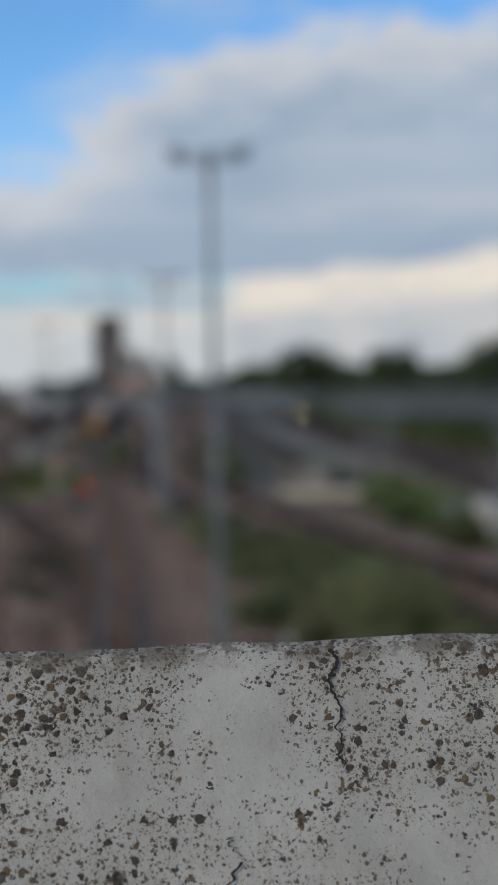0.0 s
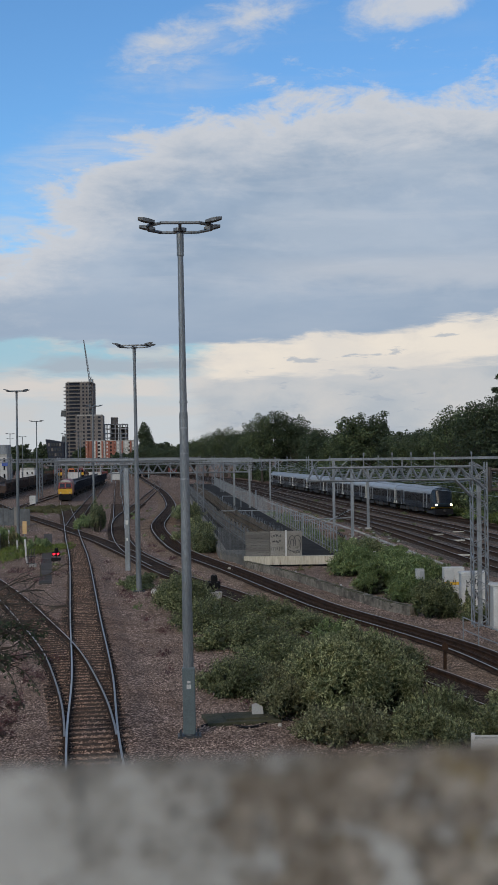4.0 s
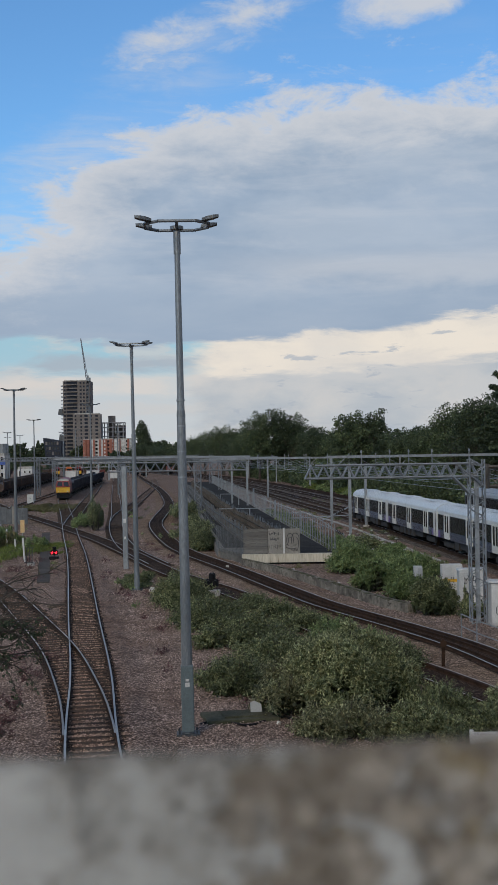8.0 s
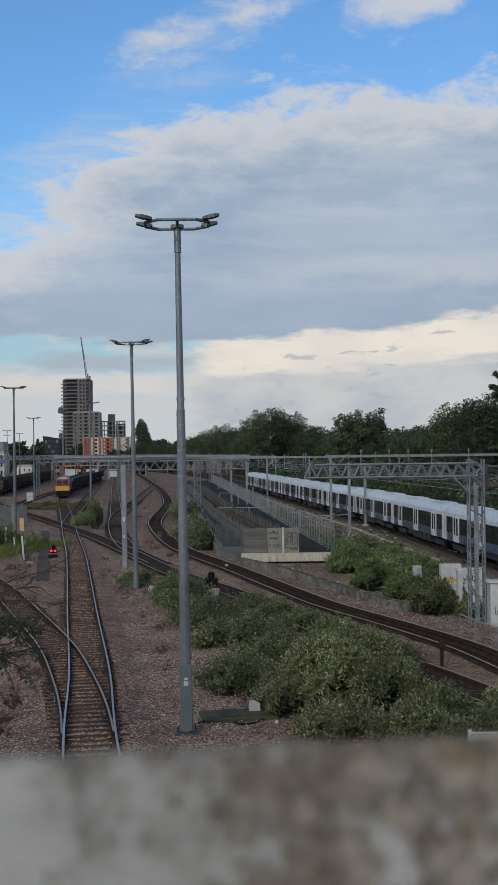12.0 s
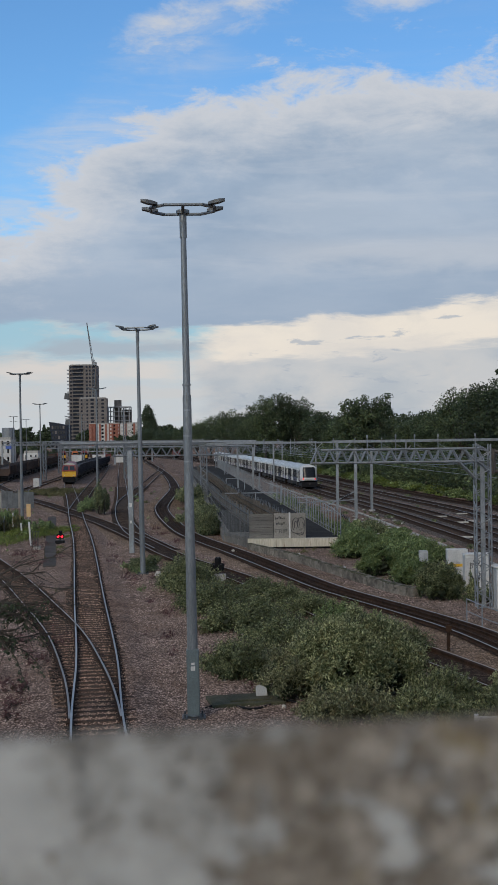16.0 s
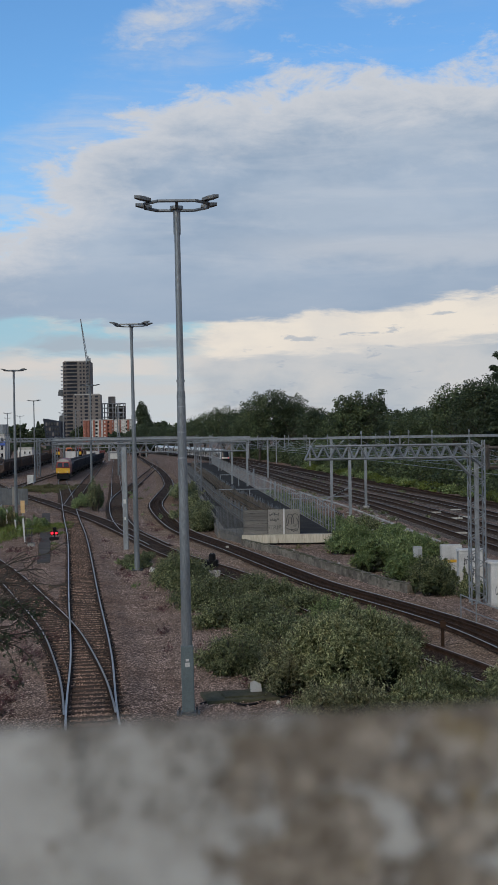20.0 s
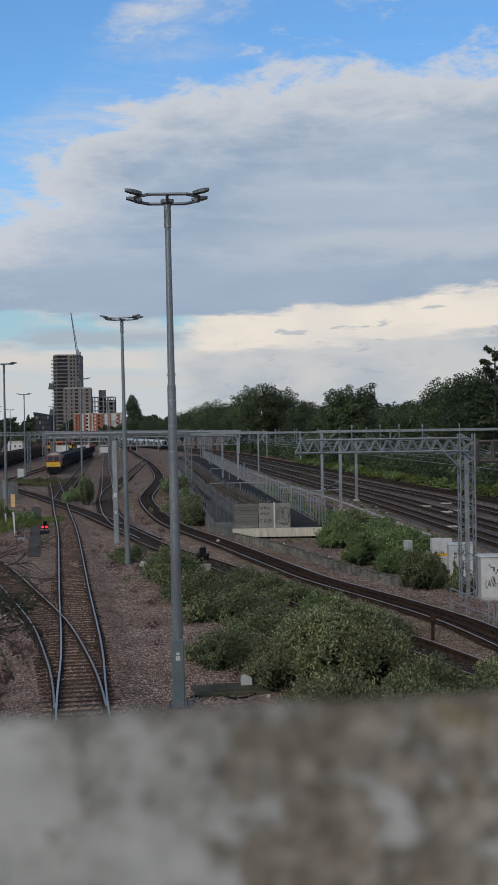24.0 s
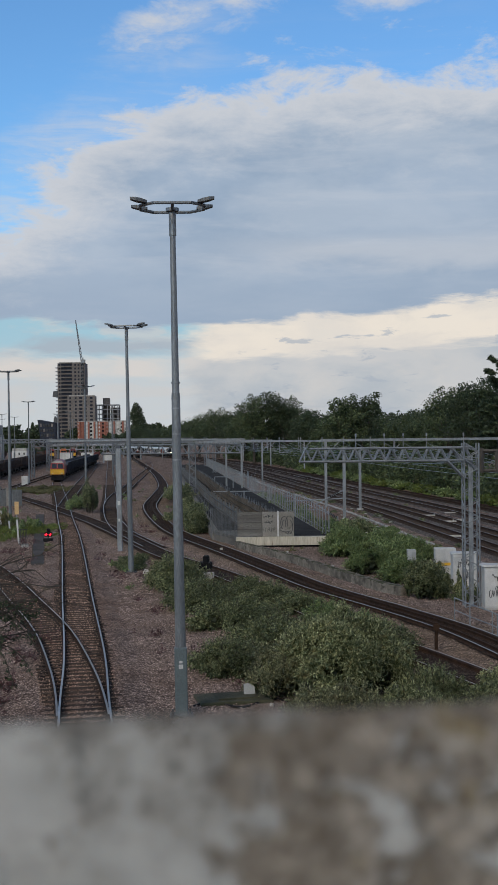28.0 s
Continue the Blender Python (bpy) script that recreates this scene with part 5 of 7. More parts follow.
# ---- the freight train and wagons ----
def build_freight():
    x, y, tx, ty = LINE_A.at(LINE_A.where(236))
    turn = math.degrees(math.atan2(-tx, ty))
    l = thing("locomotive", "maroon freight locomotive with yellow front, standing", "locomotive", at=pose(x, y, 0, 0, 0, turn))
    f = Form()
    prof = [(-1.32, 1.1), (-1.32, 2.6), (-1.1, 3.45), (-0.6, 3.8), (0.6, 3.8), (1.1, 3.45), (1.32, 2.6), (1.32, 1.1)]
    f.sweep([(0, 0.6, 0, 1), (0, 20, 0, 1)], prof)
    part("body", f, RED, l)
    f = Form()
    f.sweep([(0, 0.15, 0, 1), (0, 0.6, 0, 1)], [(-1.3, 1.25), (-1.3, 2.2), (1.3, 2.2), (1.3, 1.25)])
    part("yellow_front", f, YELLOW, l, "yellow warning panel")
    f = Form()
    f.add([(-1.3, 0.16, 2.354), (1.3, 0.16, 2.354), (1.1, 0.62, 3.45), (-1.1, 0.62, 3.45), (-1.3, 0.6, 2.354), (1.3, 0.6, 2.354)], [(0, 1, 2, 3), (0, 3, 4), (1, 5, 2)])
    part("cab_front", f, RED, l)
    f = Form()
    f.sweep([(0, 0.5, 0, 1), (0, 0.9, 0, 1)], [(-1.15, 3.42), (-0.6, 3.84), (0.6, 3.84), (1.15, 3.42), (1.08, 3.4), (-1.08, 3.4)])
    part("roof_edge", f, PALE, l, "pale edge of the cab roof")
    for k in (-1, 1):
        f = Form()
        f.add([(k * 0.12, 0.17, 2.45), (k * 1.1, 0.17, 2.45), (k * 0.98, 0.46, 3.2), (k * 0.12, 0.46, 3.2)], [(0, 1, 2, 3)])
        part("windscreen", f, GLASS, l)
        f = Form()
        f.rod((k * 0.85, 0.15, 1.45), (k * 0.85, 0.1, 1.45), 0.12)
        part("headlight", f, WHITE, l)
    f = Form()
    f.sweep([(0, 0.3, 0, 1), (0, 20, 0, 1)], [(-1.2, 0.15), (-1.2, 1.0), (1.2, 1.0), (1.2, 0.15)])
    part("underframe", f, BLACK, l)
    for k in (-0.85, 0.85):
        f = Form()
        f.rod((k, 0.15, 1.05), (k, -0.35, 1.05), 0.1)
        f.rod((k, -0.35, 1.05), (k, -0.42, 1.05), 0.24)
        part("buffer", f, BLACK, l)
    for y2 in (4.0, 16.5):
        for d in (-1.8, 0, 1.8):
            f = Form()
            f.rod((-0.8, y2 + d, 0.5), (0.8, y2 + d, 0.5), 0.5, None, 14)
            part("wheelset", f, BLACK, l)
    for i in range(9):
        x, y, tx, ty = LINE_A.at(LINE_A.where(236) + 28 + i * 15)
        hopper(x, y, math.degrees(math.atan2(-tx, ty)), WAGON, "dark blue grey bulk hopper wagon")


def hopper(x, y, turn, mat, label):
    w = thing("hopper_wagon", label, "wagon", "freight wagons", pose(x, y, 0, 0, 0, turn))
    f = Form()
    f.sweep([(0, -6.7, 0, 1), (0, 6.7, 0, 1)], [(-1.0, 1.1), (-1.4, 1.6), (-1.4, 3.1), (-1.25, 3.1), (-1.25, 2.6), (1.25, 2.6), (1.25, 3.1), (1.4, 3.1), (1.4, 1.6), (1.0, 1.1)])
    for k in range(9):
        for s in (-1, 1):
            f.box(s * 1.43, -6.4 + k * 1.6, 1.4, 0.1, 0.12, 1.7)
    part("body", f, mat, w)
    f = Form()
    f.box(0, 0, 0.7, 2.0, 12.6, 0.3)
    part("underframe", f, BLACK, w)
    for y2 in (-4.6, 4.6):
        f = Form()
        for d in (-0.9, 0.9):
            f.rod((-0.8, y2 + d, 0.46), (0.8, y2 + d, 0.46), 0.46, None, 12)
        f.box(0, y2, 0.35, 2.0, 2.6, 0.4)
        part("bogie", f, BLACK, w)


build_freight()
SIDING = Line([(-33, 140), (-44, 195), (-53, 255), (-69, 420), (-84, 560)])
build_track("siding track under the rusty wagons", SIDING, 150, 480, DULL_HEAD)
for i in range(11):
    x, y, tx, ty = SIDING.at(SIDING.where(258) + i * 15.0)
    hopper(x, y, math.degrees(math.atan2(-tx, ty)), RUSTWAGON, "rusty brown open wagon in the sidings")


# ---- far buildings ----
def block_house(name, label, x0, x1, y, depth, h, rows, cols, wall_mat, win_mat, z0=-0.26, gap=0.55, cat="building", slab=None):
    b = thing(name, label, cat)
    f = Form()
    f.box((x0 + x1) / 2, y + depth / 2, z0, x1 - x0, depth, h - z0)
    wl = part("wall", f, wall_mat, b)
    f = Form()
    f.box((x0 + x1) / 2, y + depth / 2, h + 0.01, (x1 - x0) * 0.97, depth * 0.97, 0.9)
    part("roof", f, CONCRETE, b)
    w, st = (x1 - x0) / cols, (h - z0) / rows
    for j in range(rows):
        for i in range(cols):
            f = Form()
            f.box(x0 + (i + 0.5) * w, y - 0.06, z0 + (j + 0.3) * st, w * gap, 0.2, st * 0.52)
            part("window", f, win_mat, b)
        if slab:
            f = Form()
            f.box((x0 + x1) / 2, y - 0.5, z0 + (j + 0.98) * st, (x1 - x0) * 1.02, 1.6, st * 0.14)
            part("balcony", f, slab, b)
    return b


BLUEPANEL = plain("blue_paint", (0.06, 0.12, 0.42), rough=0.5, bump=0)
GREYBRICK = surface("grey_brick", (0.15, 0.132, 0.122), (0.215, 0.192, 0.178), 0.1, 1.2, 0.9, bump=0)
ORANGEBRICK = surface("orange_brick", (0.26, 0.095, 0.065), (0.36, 0.15, 0.105), 0.1, 1.2, 0.9, bump=0)
DARKPANE = plain("dark_recess", (0.032, 0.037, 0.05), rough=0.8, bump=0, gloss=0.1)
PALEWALL = surface("pale_render", (0.40, 0.39, 0.37), (0.56, 0.55, 0.52), 0.1, 1.2, 0.9, bump=0)
GREYFRAME = surface("grey_concrete_frame", (0.27, 0.28, 0.30), (0.38, 0.39, 0.41), 0.1, 1.2, 0.9, bump=0)


def facade(b, x0, x1, y, z0, h, rows, bays, slab=None):
    """Windows of a far front: bays are (middle, width, height share, material, recess)."""
    st = (h - z0) / rows
    for j in range(rows):
        for mid, wide, tall, mat, proud in bays:
            f = Form()
            f.box(x0 + mid * (x1 - x0), y - proud, z0 + (j + 0.25) * st, wide * (x1 - x0), 0.3, st * tall)
            part("window", f, mat, b)
            if slab and wide > 0.25:
                f = Form()
                f.box(x0 + mid * (x1 - x0), y - 0.7, z0 + (j + 0.88) * st, wide * (x1 - x0), 1.4, st * 0.12)
                part("balcony", f, slab, b)


def shell(name, label, x0, x1, y, depth, h, wall_mat, cat="building", z0=-0.26):
    b = thing(name, label, cat)
    f = Form()
    f.box((x0 + x1) / 2, y + depth / 2, z0, x1 - x0, depth, h - z0)
    part("wall", f, wall_mat, b)
    f = Form()
    f.box((x0 + x1) / 2, y + depth / 2, h + 0.01, (x1 - x0) * 0.9, depth * 0.9, 0.9)
    part("roof", f, CONCRETE, b)
    return b


def build_town():
    b = shell("tower_block", "tall brown grey tower block with dark balconies", -178.4, -153.6, 1150, 22, 77, GREYBRICK)
    facade(b, -178.4, -153.6, 1150, -0.26, 77, 23, [(0.07, 0.07, 0.5, DARKPANE, 0.06), (0.33, 0.40, 0.6, DARKPANE, 0.06), (0.66, 0.07, 0.5, DARKPANE, 0.06), (0.78, 0.06, 0.5, DARKPANE, 0.06), (0.92, 0.10, 0.55, DARKPANE, 0.06)], GREYBRICK)
    for j in range(21):
        f = Form()
        f.box(-179.3, 1152, 5 + j * 3.36, 1.9, 4, 1.0)
        part("side_balcony", f, GREYFRAME, b)
    for z, s in ((46, 5.0), (22, 4.0)):
        f = Form()
        f.box(-180.6, 1151, z, s, 4, 5.5, 0, 0.7)
        part("site_hoist", f, DARKSTEEL, b, "dark hoist platform on the side")
    b = shell("tower_block", "brown grey brick block before the tower", -167.8, -142.6, 1138, 10, 46, GREYBRICK)
    facade(b, -167.8, -142.6, 1138, -0.26, 46, 14, [(0.1, 0.06, 0.5, DARKPANE, 0.06), (0.3, 0.06, 0.5, DARKPANE, 0.06), (0.48, 0.12, 0.6, DARKPANE, 0.06), (0.66, 0.06, 0.5, DARKPANE, 0.06), (0.86, 0.1, 0.5, DARKPANE, 0.06)])
    b = thing("tower_block", "open concrete frame building under construction", "building")
    for j in range(10):
        f = Form()
        f.box(-136.5, 1190, j * 4.3, 21, 18, 0.7)
        part("floor_slab", f, GREYFRAME, b)
    for i in range(5):
        for d in (1181.5, 1198):
            f = Form()
            f.box(-146.4 + i * 4.95, d, -0.26, 0.9, 0.9, 39.2)
            part("column", f, GREYFRAME, b)
    f = Form()
    f.box(-138.5, 1192, -0.26, 6, 8, 46)
    part("core", f, GREYBRICK, b)
    f = Form()
    f.box(-130.5, 1196, -0.26, 9, 4, 37)
    part("core", f, GREYBRICK, b)
    x = -146.6
    for wide, mat, wl in ((6, ORANGEBRICK, "orange brick"), (11, PALEWALL, "pale rendered"), (9, ORANGEBRICK, "orange brick"), (16, PALEWALL, "pale rendered")):
        b = shell("apartment_building", wl + " apartment building with white balconies", x, x + wide - 0.3, 1050, 14, 21.5, mat)
        cols = int(wide / 2.8)
        facade(b, x, x + wide - 0.3, 1050, -0.26, 21.5, 7, [((i + 0.5) / cols, 0.5 / cols, 0.5, GLASS if i % 2 else WHITE, 0.06) for i in range(cols)])
        for i in range(2):
            f = Form()
            f.box(x + wide * (0.3 + 0.45 * i), 1049.6, 0, 1.5, 1.0, 21.6)
            part("stair_strip", f, ORANGEBRICK, b, "orange brick strip")
        x += wide
    c = thing("tower_crane", "pale tower crane with a raised jib", "crane")
    f = Form()
    lattice_mast(f, -155.8, 1150, 0, 82, 2.0, 26, 0.25)
    part("mast", f, GALV, c)
    f = Form()
    f.bar((-156.2, 1149, 76), (-161.2, 1149, 116), 0.6)
    f.bar((-154.6, 1149, 76), (-160.9, 1149, 116), 0.35)
    for k in range(16):
        t = k / 16
        f.bar((-156.2 - 5 * t, 1149, 76 + 40 * t), (-154.6 - 6.2 * (t + 0.06), 1149, 76 + 40 * (t + 0.06)), 0.25)
    part("jib", f, GALV, c)
    f = Form()
    f.box(-154.8, 1150, 77, 4, 3, 3)
    part("cab", f, GALV, c)


build_town()


def build_depot():
    block_house("site_cabin", "long white cabin with small windows beside the sidings", -90.4, -84.9, 470, 5, 3.5, 1, 3, WHITE, GLASS, gap=0.25)
    b = block_house("depot_building", "tall white depot building with a blue panel", -104, -95.6, 472, 10, 8.7, 3, 4, WHITE, GLASS, gap=0.3)
    f = Form()
    f.box(-96.4, 471.7, 5.2, 2.2, 0.3, 1.6)
    part("blue_panel", f, BLUEPANEL, b, "blue panel on the wall")
    f = Form()
    f.rod((-97.5, 477, 9.7), (-97.5, 477, 13.2), 2.4, None, 14)
    part("roof_tank", f, GALV, b, "grey round tank on the roof")
    g = thing("footbridge", "long grey covered footbridge across the far yard", "bridge")
    for z0, h in ((3.2, 0.35), (5.0, 0.5)):
        f = Form()
        f.box(-68, 520, z0, 30, 1.8, h)
        part("deck" if z0 < 4 else "roof", f, GREYFRAME, g)
    for k in range(13):
        f = Form()
        f.box(-82.6 + k * 2.43, 519.0, -0.26 if k % 3 == 0 else 3.2, 0.25, 0.25, 5.26 if k % 3 == 0 else 1.8)
        part("post", f, GALV, g)
    for x, y, h, w in ((-101, 458, 4.6, 9.0), (-96, 430, 2.2, 7.0), (-82, 430, 1.6, 5.0)):
        f = Form()
        n_side = 14
        for j, k in ((0, 1.0), (0.55, 0.62), (0.9, 0.25)):
            f.v += [(math.cos(6.283 * i / n_side) * w * k * random.uniform(0.85, 1.1), math.sin(6.283 * i / n_side) * w * 0.8 * k * random.uniform(0.85, 1.1), h * j) for i in range(n_side)]
        f.v.append((0, 0, h))
        for j in range(2):
            f.f += [(j * n_side + i, j * n_side + (i + 1) % n_side, (j + 1) * n_side + (i + 1) % n_side, (j + 1) * n_side + i) for i in range(n_side)]
        f.f += [(2 * n_side + i, 2 * n_side + (i + 1) % n_side, 3 * n_side) for i in range(n_side)]
        thing("spoil_heap", "brown heap of spoil beside the sidings", "heap", "spoil heaps", pose(x, y, -0.28), form=f, mat=OLDBED, smooth=True)
    b = thing("office_building", "dark slanted glass office building", "building")
    f = Form()
    f.add([(x, y, z) for y in (900, 920) for x, z in ((-151.5, -0.26), (-141.5, -0.26), (-141.5, 19), (-154.5, 21.5))], [(0, 1, 2, 3), (7, 6, 5, 4), (0, 4, 5, 1), (1, 5, 6, 2), (2, 6, 7, 3), (3, 7, 4, 0)])
    part("wall", f, DARKPANE, b)
    for j in range(5):
        for i in range(5):
            f = Form()
            f.box(-150.6 + i * 2.0 - j * 0.35, 899.9, 2 + j * 3.6, 1.3, 0.2, 2.2)
            part("window", f, GLASS if (i + j) % 4 else GREYBRICK, b)
    block_house("warehouse", "low grey warehouse on the skyline", -230, -165, 780, 30, 9, 1, 9, GREYFRAME, GLASS)
    for x, y, mat in ((-80.5, 500, RED), (-76.3, 505, ORANGE), (-71.6, 498, RED)):
        l = thing("shunting_locomotive", "parked locomotive in faded paint", "locomotive", "parked locomotives", pose(x, y, 0, 0, 0, 9))
        f = Form()
        f.sweep([(0, 0.3, 0, 1), (0, 16, 0, 1)], [(-1.3, 0.9), (-1.3, 2.7), (-0.9, 3.7), (0.9, 3.7), (1.3, 2.7), (1.3, 0.9)])
        part("body", f, mat, l)
        f = Form()
        f.box(0, 0.2, 1.0, 2.4, 0.25, 1.2)
        part("front_panel", f, YELLOW, l)
        f = Form()
        f.box(0, 0.22, 2.35, 2.0, 0.25, 0.7)
        part("windscreen", f, GLASS, l)
        f = Form()
        f.box(0, 8, 0, 2.2, 15.0, 0.9)
        part("underframe", f, BLACK, l)
    for k in range(13):
        x, y = -100 + k * 5.6 + random.uniform(-1, 1), 505 + random.uniform(-25, 35)
        hopper(x, y, 8 + random.uniform(-2, 2), (RUSTWAGON, WAGON, RUSTWAGON, REDWAGON)[k % 4], ("rusty brown open wagon in the sidings", "dark blue grey bulk hopper wagon", "rusty brown open wagon in the sidings", "faded red wagon in the far sidings")[k % 4])
    for x, y in ((-70, 470), (-52, 455), (-61, 462)):
        cabinet(x, y, 4.5, 2.0, 2.8, label="white site cabin in the far yard")
    for x0, x1, y, z in ((-88, -50, 420, 6.6), (-120, -62, 560, 6.4), (-60, -24, 470, 6.2)):
        g = thing("lattice_portal_gantry", "distant lattice gantry over the yard", "gantry", "overhead line gantries")
        f = Form()
        truss(f, (x0, y, z), (x1, y, z), 1.1, 0.8, 20, 0.2)
        part("lattice_boom", f, GALV, g)
        for x in (x0, (x0 + x1) / 2, x1):
            f = Form()
            f.box(x, y, -0.26, 0.5, 0.5, z + 0.3)
            part("post", f, GALV, g)
    for x, y in ((-70, 350), (-76, 400), (-88, 440), (-48, 330), (-56, 360), (-62, 400), (-66, 460)):
        lamp_mast(x, y, 0, 20, False)
    c = cabinet(-40.8, 224, 1.1, 0.8, 1.6, roof=False, label="pale relay cabinet beside the sidings")
    cabinet(-83, 452, 3.0, 2.0, 2.4, label="white hut beside the parked locomotives")


build_depot()


# ---- trees and shrubs ----
def tree(x, y, h, r, rng, mat, leaf=0.55, count=5200, label="dark green broadleaf tree", group="trees beside the line"):
    t = thing("tree", label, "tree", group, pose(x, y, -0.26))
    f = Form()
    f.rod((0, 0, 0), (0.1, 0, h * 0.35), r * 0.07, r * 0.045, 8)
    clumps = []
    n = 17
    mid, tall = h * 0.56, h * 0.44
    for i in range(n):
        # lobes spread over a dome, with a few low skirts
        up = 1.0 - 1.5 * (i + 0.5) / n
        a = i * 2.39996 + rng.normal(0, 0.3)
        s = r * rng.uniform(0.34, 0.5)
        ring = math.sqrt(max(0.0, 1 - up * up)) * (r - s * 0.8) * rng.uniform(0.85, 1.1)
        px, py, zc = math.cos(a) * ring, math.sin(a) * ring, mid + up * (tall - s * 0.8) - abs(rng.normal(0, 0.03 * h))
        clumps.append((px, py, zc, s * 1.05, s * 1.05, s * 0.85))
        f.rod((0.1, 0, h * rng.uniform(0.15, 0.35)), (px * 0.8, py * 0.8, zc), r * 0.03, r * 0.01, 5)
    clumps.append((0, 0, mid, r * 0.6, r * 0.6, tall * 0.7))
    part("trunk", f, BARK, t)
    small = [(c[0] + np.clip(rng.normal(0, c[3] * 0.6), -c[3], c[3]), c[1] + np.clip(rng.normal(0, c[3] * 0.6), -c[3], c[3]), c[2] + np.clip(rng.normal(0, c[5] * 0.6), -c[5], c[5] * 0.9), c[3] * 0.4, c[3] * 0.4, c[3] * 0.34) for c in clumps[:-1] for _ in range(4)]
    part("crown", leaves(rng, clumps + small, count, leaf, mat, "crown", 0.6, 1.25, 0.0, 0.012), None, t)
    return t


def build_trees():
    rng = np.random.default_rng(5)
    for x, y, h, r in ((-30, 560, 15, 8), (-22, 520, 18, 8), (-13, 480, 20, 7), (-6, 450, 18, 7), (-3, 420, 15.5, 6), (0.5, 380, 20.5, 6), (5, 382, 22, 6), (10.5, 380, 19.5, 6),
                       (16.5, 352, 15, 5.5), (21.8, 300, 17.2, 5.0), (27.5, 302, 17.8, 5.0), (31, 285, 13, 4), (29.5, 250, 12, 4.5), (32, 232, 13, 4.5), (32.5, 205, 16.0, 5),
                       (34.5, 190, 16.5, 5), (37.5, 180, 16, 5), (40, 170, 17.5, 5.5), (46, 180, 17, 6), (-60, 640, 14, 8), (-45, 600, 13, 8), (12, 420, 16, 7), (24, 340, 14, 6), (20, 330, 13, 5), (26, 318, 15, 6), (34, 270, 13.5, 5), (36, 240, 14.5, 5.5), (37, 215, 15.5, 5.5), (40, 200, 17, 6), (43, 188, 18, 6), (-14, 500, 17, 8), (-36, 590, 14, 8), (10, 400, 17, 7), (-2, 440, 17, 7), (17, 370, 16, 6), (-52, 640, 13, 9)):
        h, r = h * 1.05, r * 1.06
        own = np.random.default_rng(int(abs(x) * 37 + y * 11))
        tree(x, y, h, r, own, LEAF_DARK if own.random() < 0.5 else LEAF_FAR, *((0.22, 13000) if y < 260 else (0.31, 9500) if y < 700 else (0.7, 5000)))
    for k in range(34):
        x = -330 + k * 8.5 + rng.uniform(-3, 3)
        if -152 < x < -112:
            continue
        tree(x, 1010 + rng.uniform(-60, 90), rng.uniform(12, 21), rng.uniform(7, 10), rng, LEAF_DARK, 1.5, 1500, "dark tree on the skyline", "trees on the skyline")
    for x, y, h, r in ((-73.2, 800, 31, 5.4), (-175.5, 1000, 21.5, 2.1)):
        t = thing("tree", "slender dense dark poplar on the skyline", "tree", "poplars on the skyline", pose(x, y, -0.26))
        f = Form()
        f.rod((0, 0, 0), (0, 0, h * 0.8), 0.4, 0.1, 6)
        part("trunk", f, BARK, t)
        cl = [(rng.normal(0, r * 0.12), rng.normal(0, r * 0.12), h * (0.12 + 0.78 * k / 11), *[r * (0.75, 0.9, 1, 1, 1, 1, 1, 1, 0.95, 0.85, 0.7, 0.45)[k]] * 2, h * 0.1) for k in range(12)]
        part("crown", leaves(rng, cl, 9000, 0.6, LEAF_DARK, "crown", 0.6, 1.3, 0.0, 0.02), None, t)
    for k in range(9):
        b = thing("bush", "dark hedge at the far end of the yard", "bush", "hedges at the end of the yard", pose(-150 + k * 13 + rng.uniform(-3, 3), 640 + rng.uniform(-25, 25), -0.26))
        cl = [(rng.uniform(-7, 7), rng.uniform(-3, 3), rng.uniform(0.5, 4.5), 3.2, 3.0, 2.0) for _ in range(8)]
        part("leaves", leaves(rng, cl, 1500, 0.7, LEAF_DARK, "leaves", 0.5, 1.3), None, b)["kind"] = "stuff"
    c = thing("conifer", "dark cedar with drooping ragged branches", "tree", at=pose(34.6, 176, -0.26))
    f = Form()
    f.rod((0, 0, 0), (0.2, 0, 19.2), 0.4, 0.05, 8)
    cl = []
    for i in range(26):
        z = 4 + i * 0.58
        a = i * 2.4
        reach = 5.2 * (1 - i / 32)
        end = (math.cos(a) * reach, math.sin(a) * reach, z + 0.7)
        f.rod((0.1, 0, z), end, 0.09, 0.02, 5)
        for q in (0.45, 0.75, 1.0):
            cl.append((end[0] * q, end[1] * q, z + 0.7 * q - 0.2, 1.25 - 0.028 * i, 1.25 - 0.028 * i, 0.42))
    part("trunk", f, BARK, c)
    part("crown", leaves(rng, cl, 13000, 0.2, LEAF_DARK, "crown", 0.2, 2.5), None, c)
    # green bank at the foot of the trees
    for k in range(17):
        y = 112 + k * 11.5
        dome("green weeds on the bank beside the main line", LINE_M[3].at(LINE_M[3].where(y))[0] + 3.6 + rng.uniform(-0.3, 0.5), y, 2.8, 13.0, rng.uniform(0.8, 1.7), rng, LEAF_GREEN if k % 3 else LEAF_LIME, 700, 9, 0.13, 2.4, 14, 1.2)
    # hedge of undergrowth under the trees
    for k in range(26):
        y = 120 + k * 14
        x = LINE_M[3].at(LINE_M[3].where(y))[0] + 5.5 + rng.random() * 2 + max(0, (y - 300) * 0.01)
        hgt = rng.uniform(5.0, 8.0)
        b = thing("bush", "dark green undergrowth at the foot of the trees", "bush", "bushes beside the main line", pose(x, y, -0.26))
        cl = [(rng.uniform(-2.5, 2.5), rng.uniform(-7, 7), rng.uniform(0.3, hgt * 0.7), 2.2, 3.0, hgt * 0.33) for _ in range(9)]
        part("leaves", leaves(rng, cl, *((4500, 0.26) if y < 240 else (2600, 0.38)), LEAF_FAR, "leaves", 0.5, 1.3), None, b)


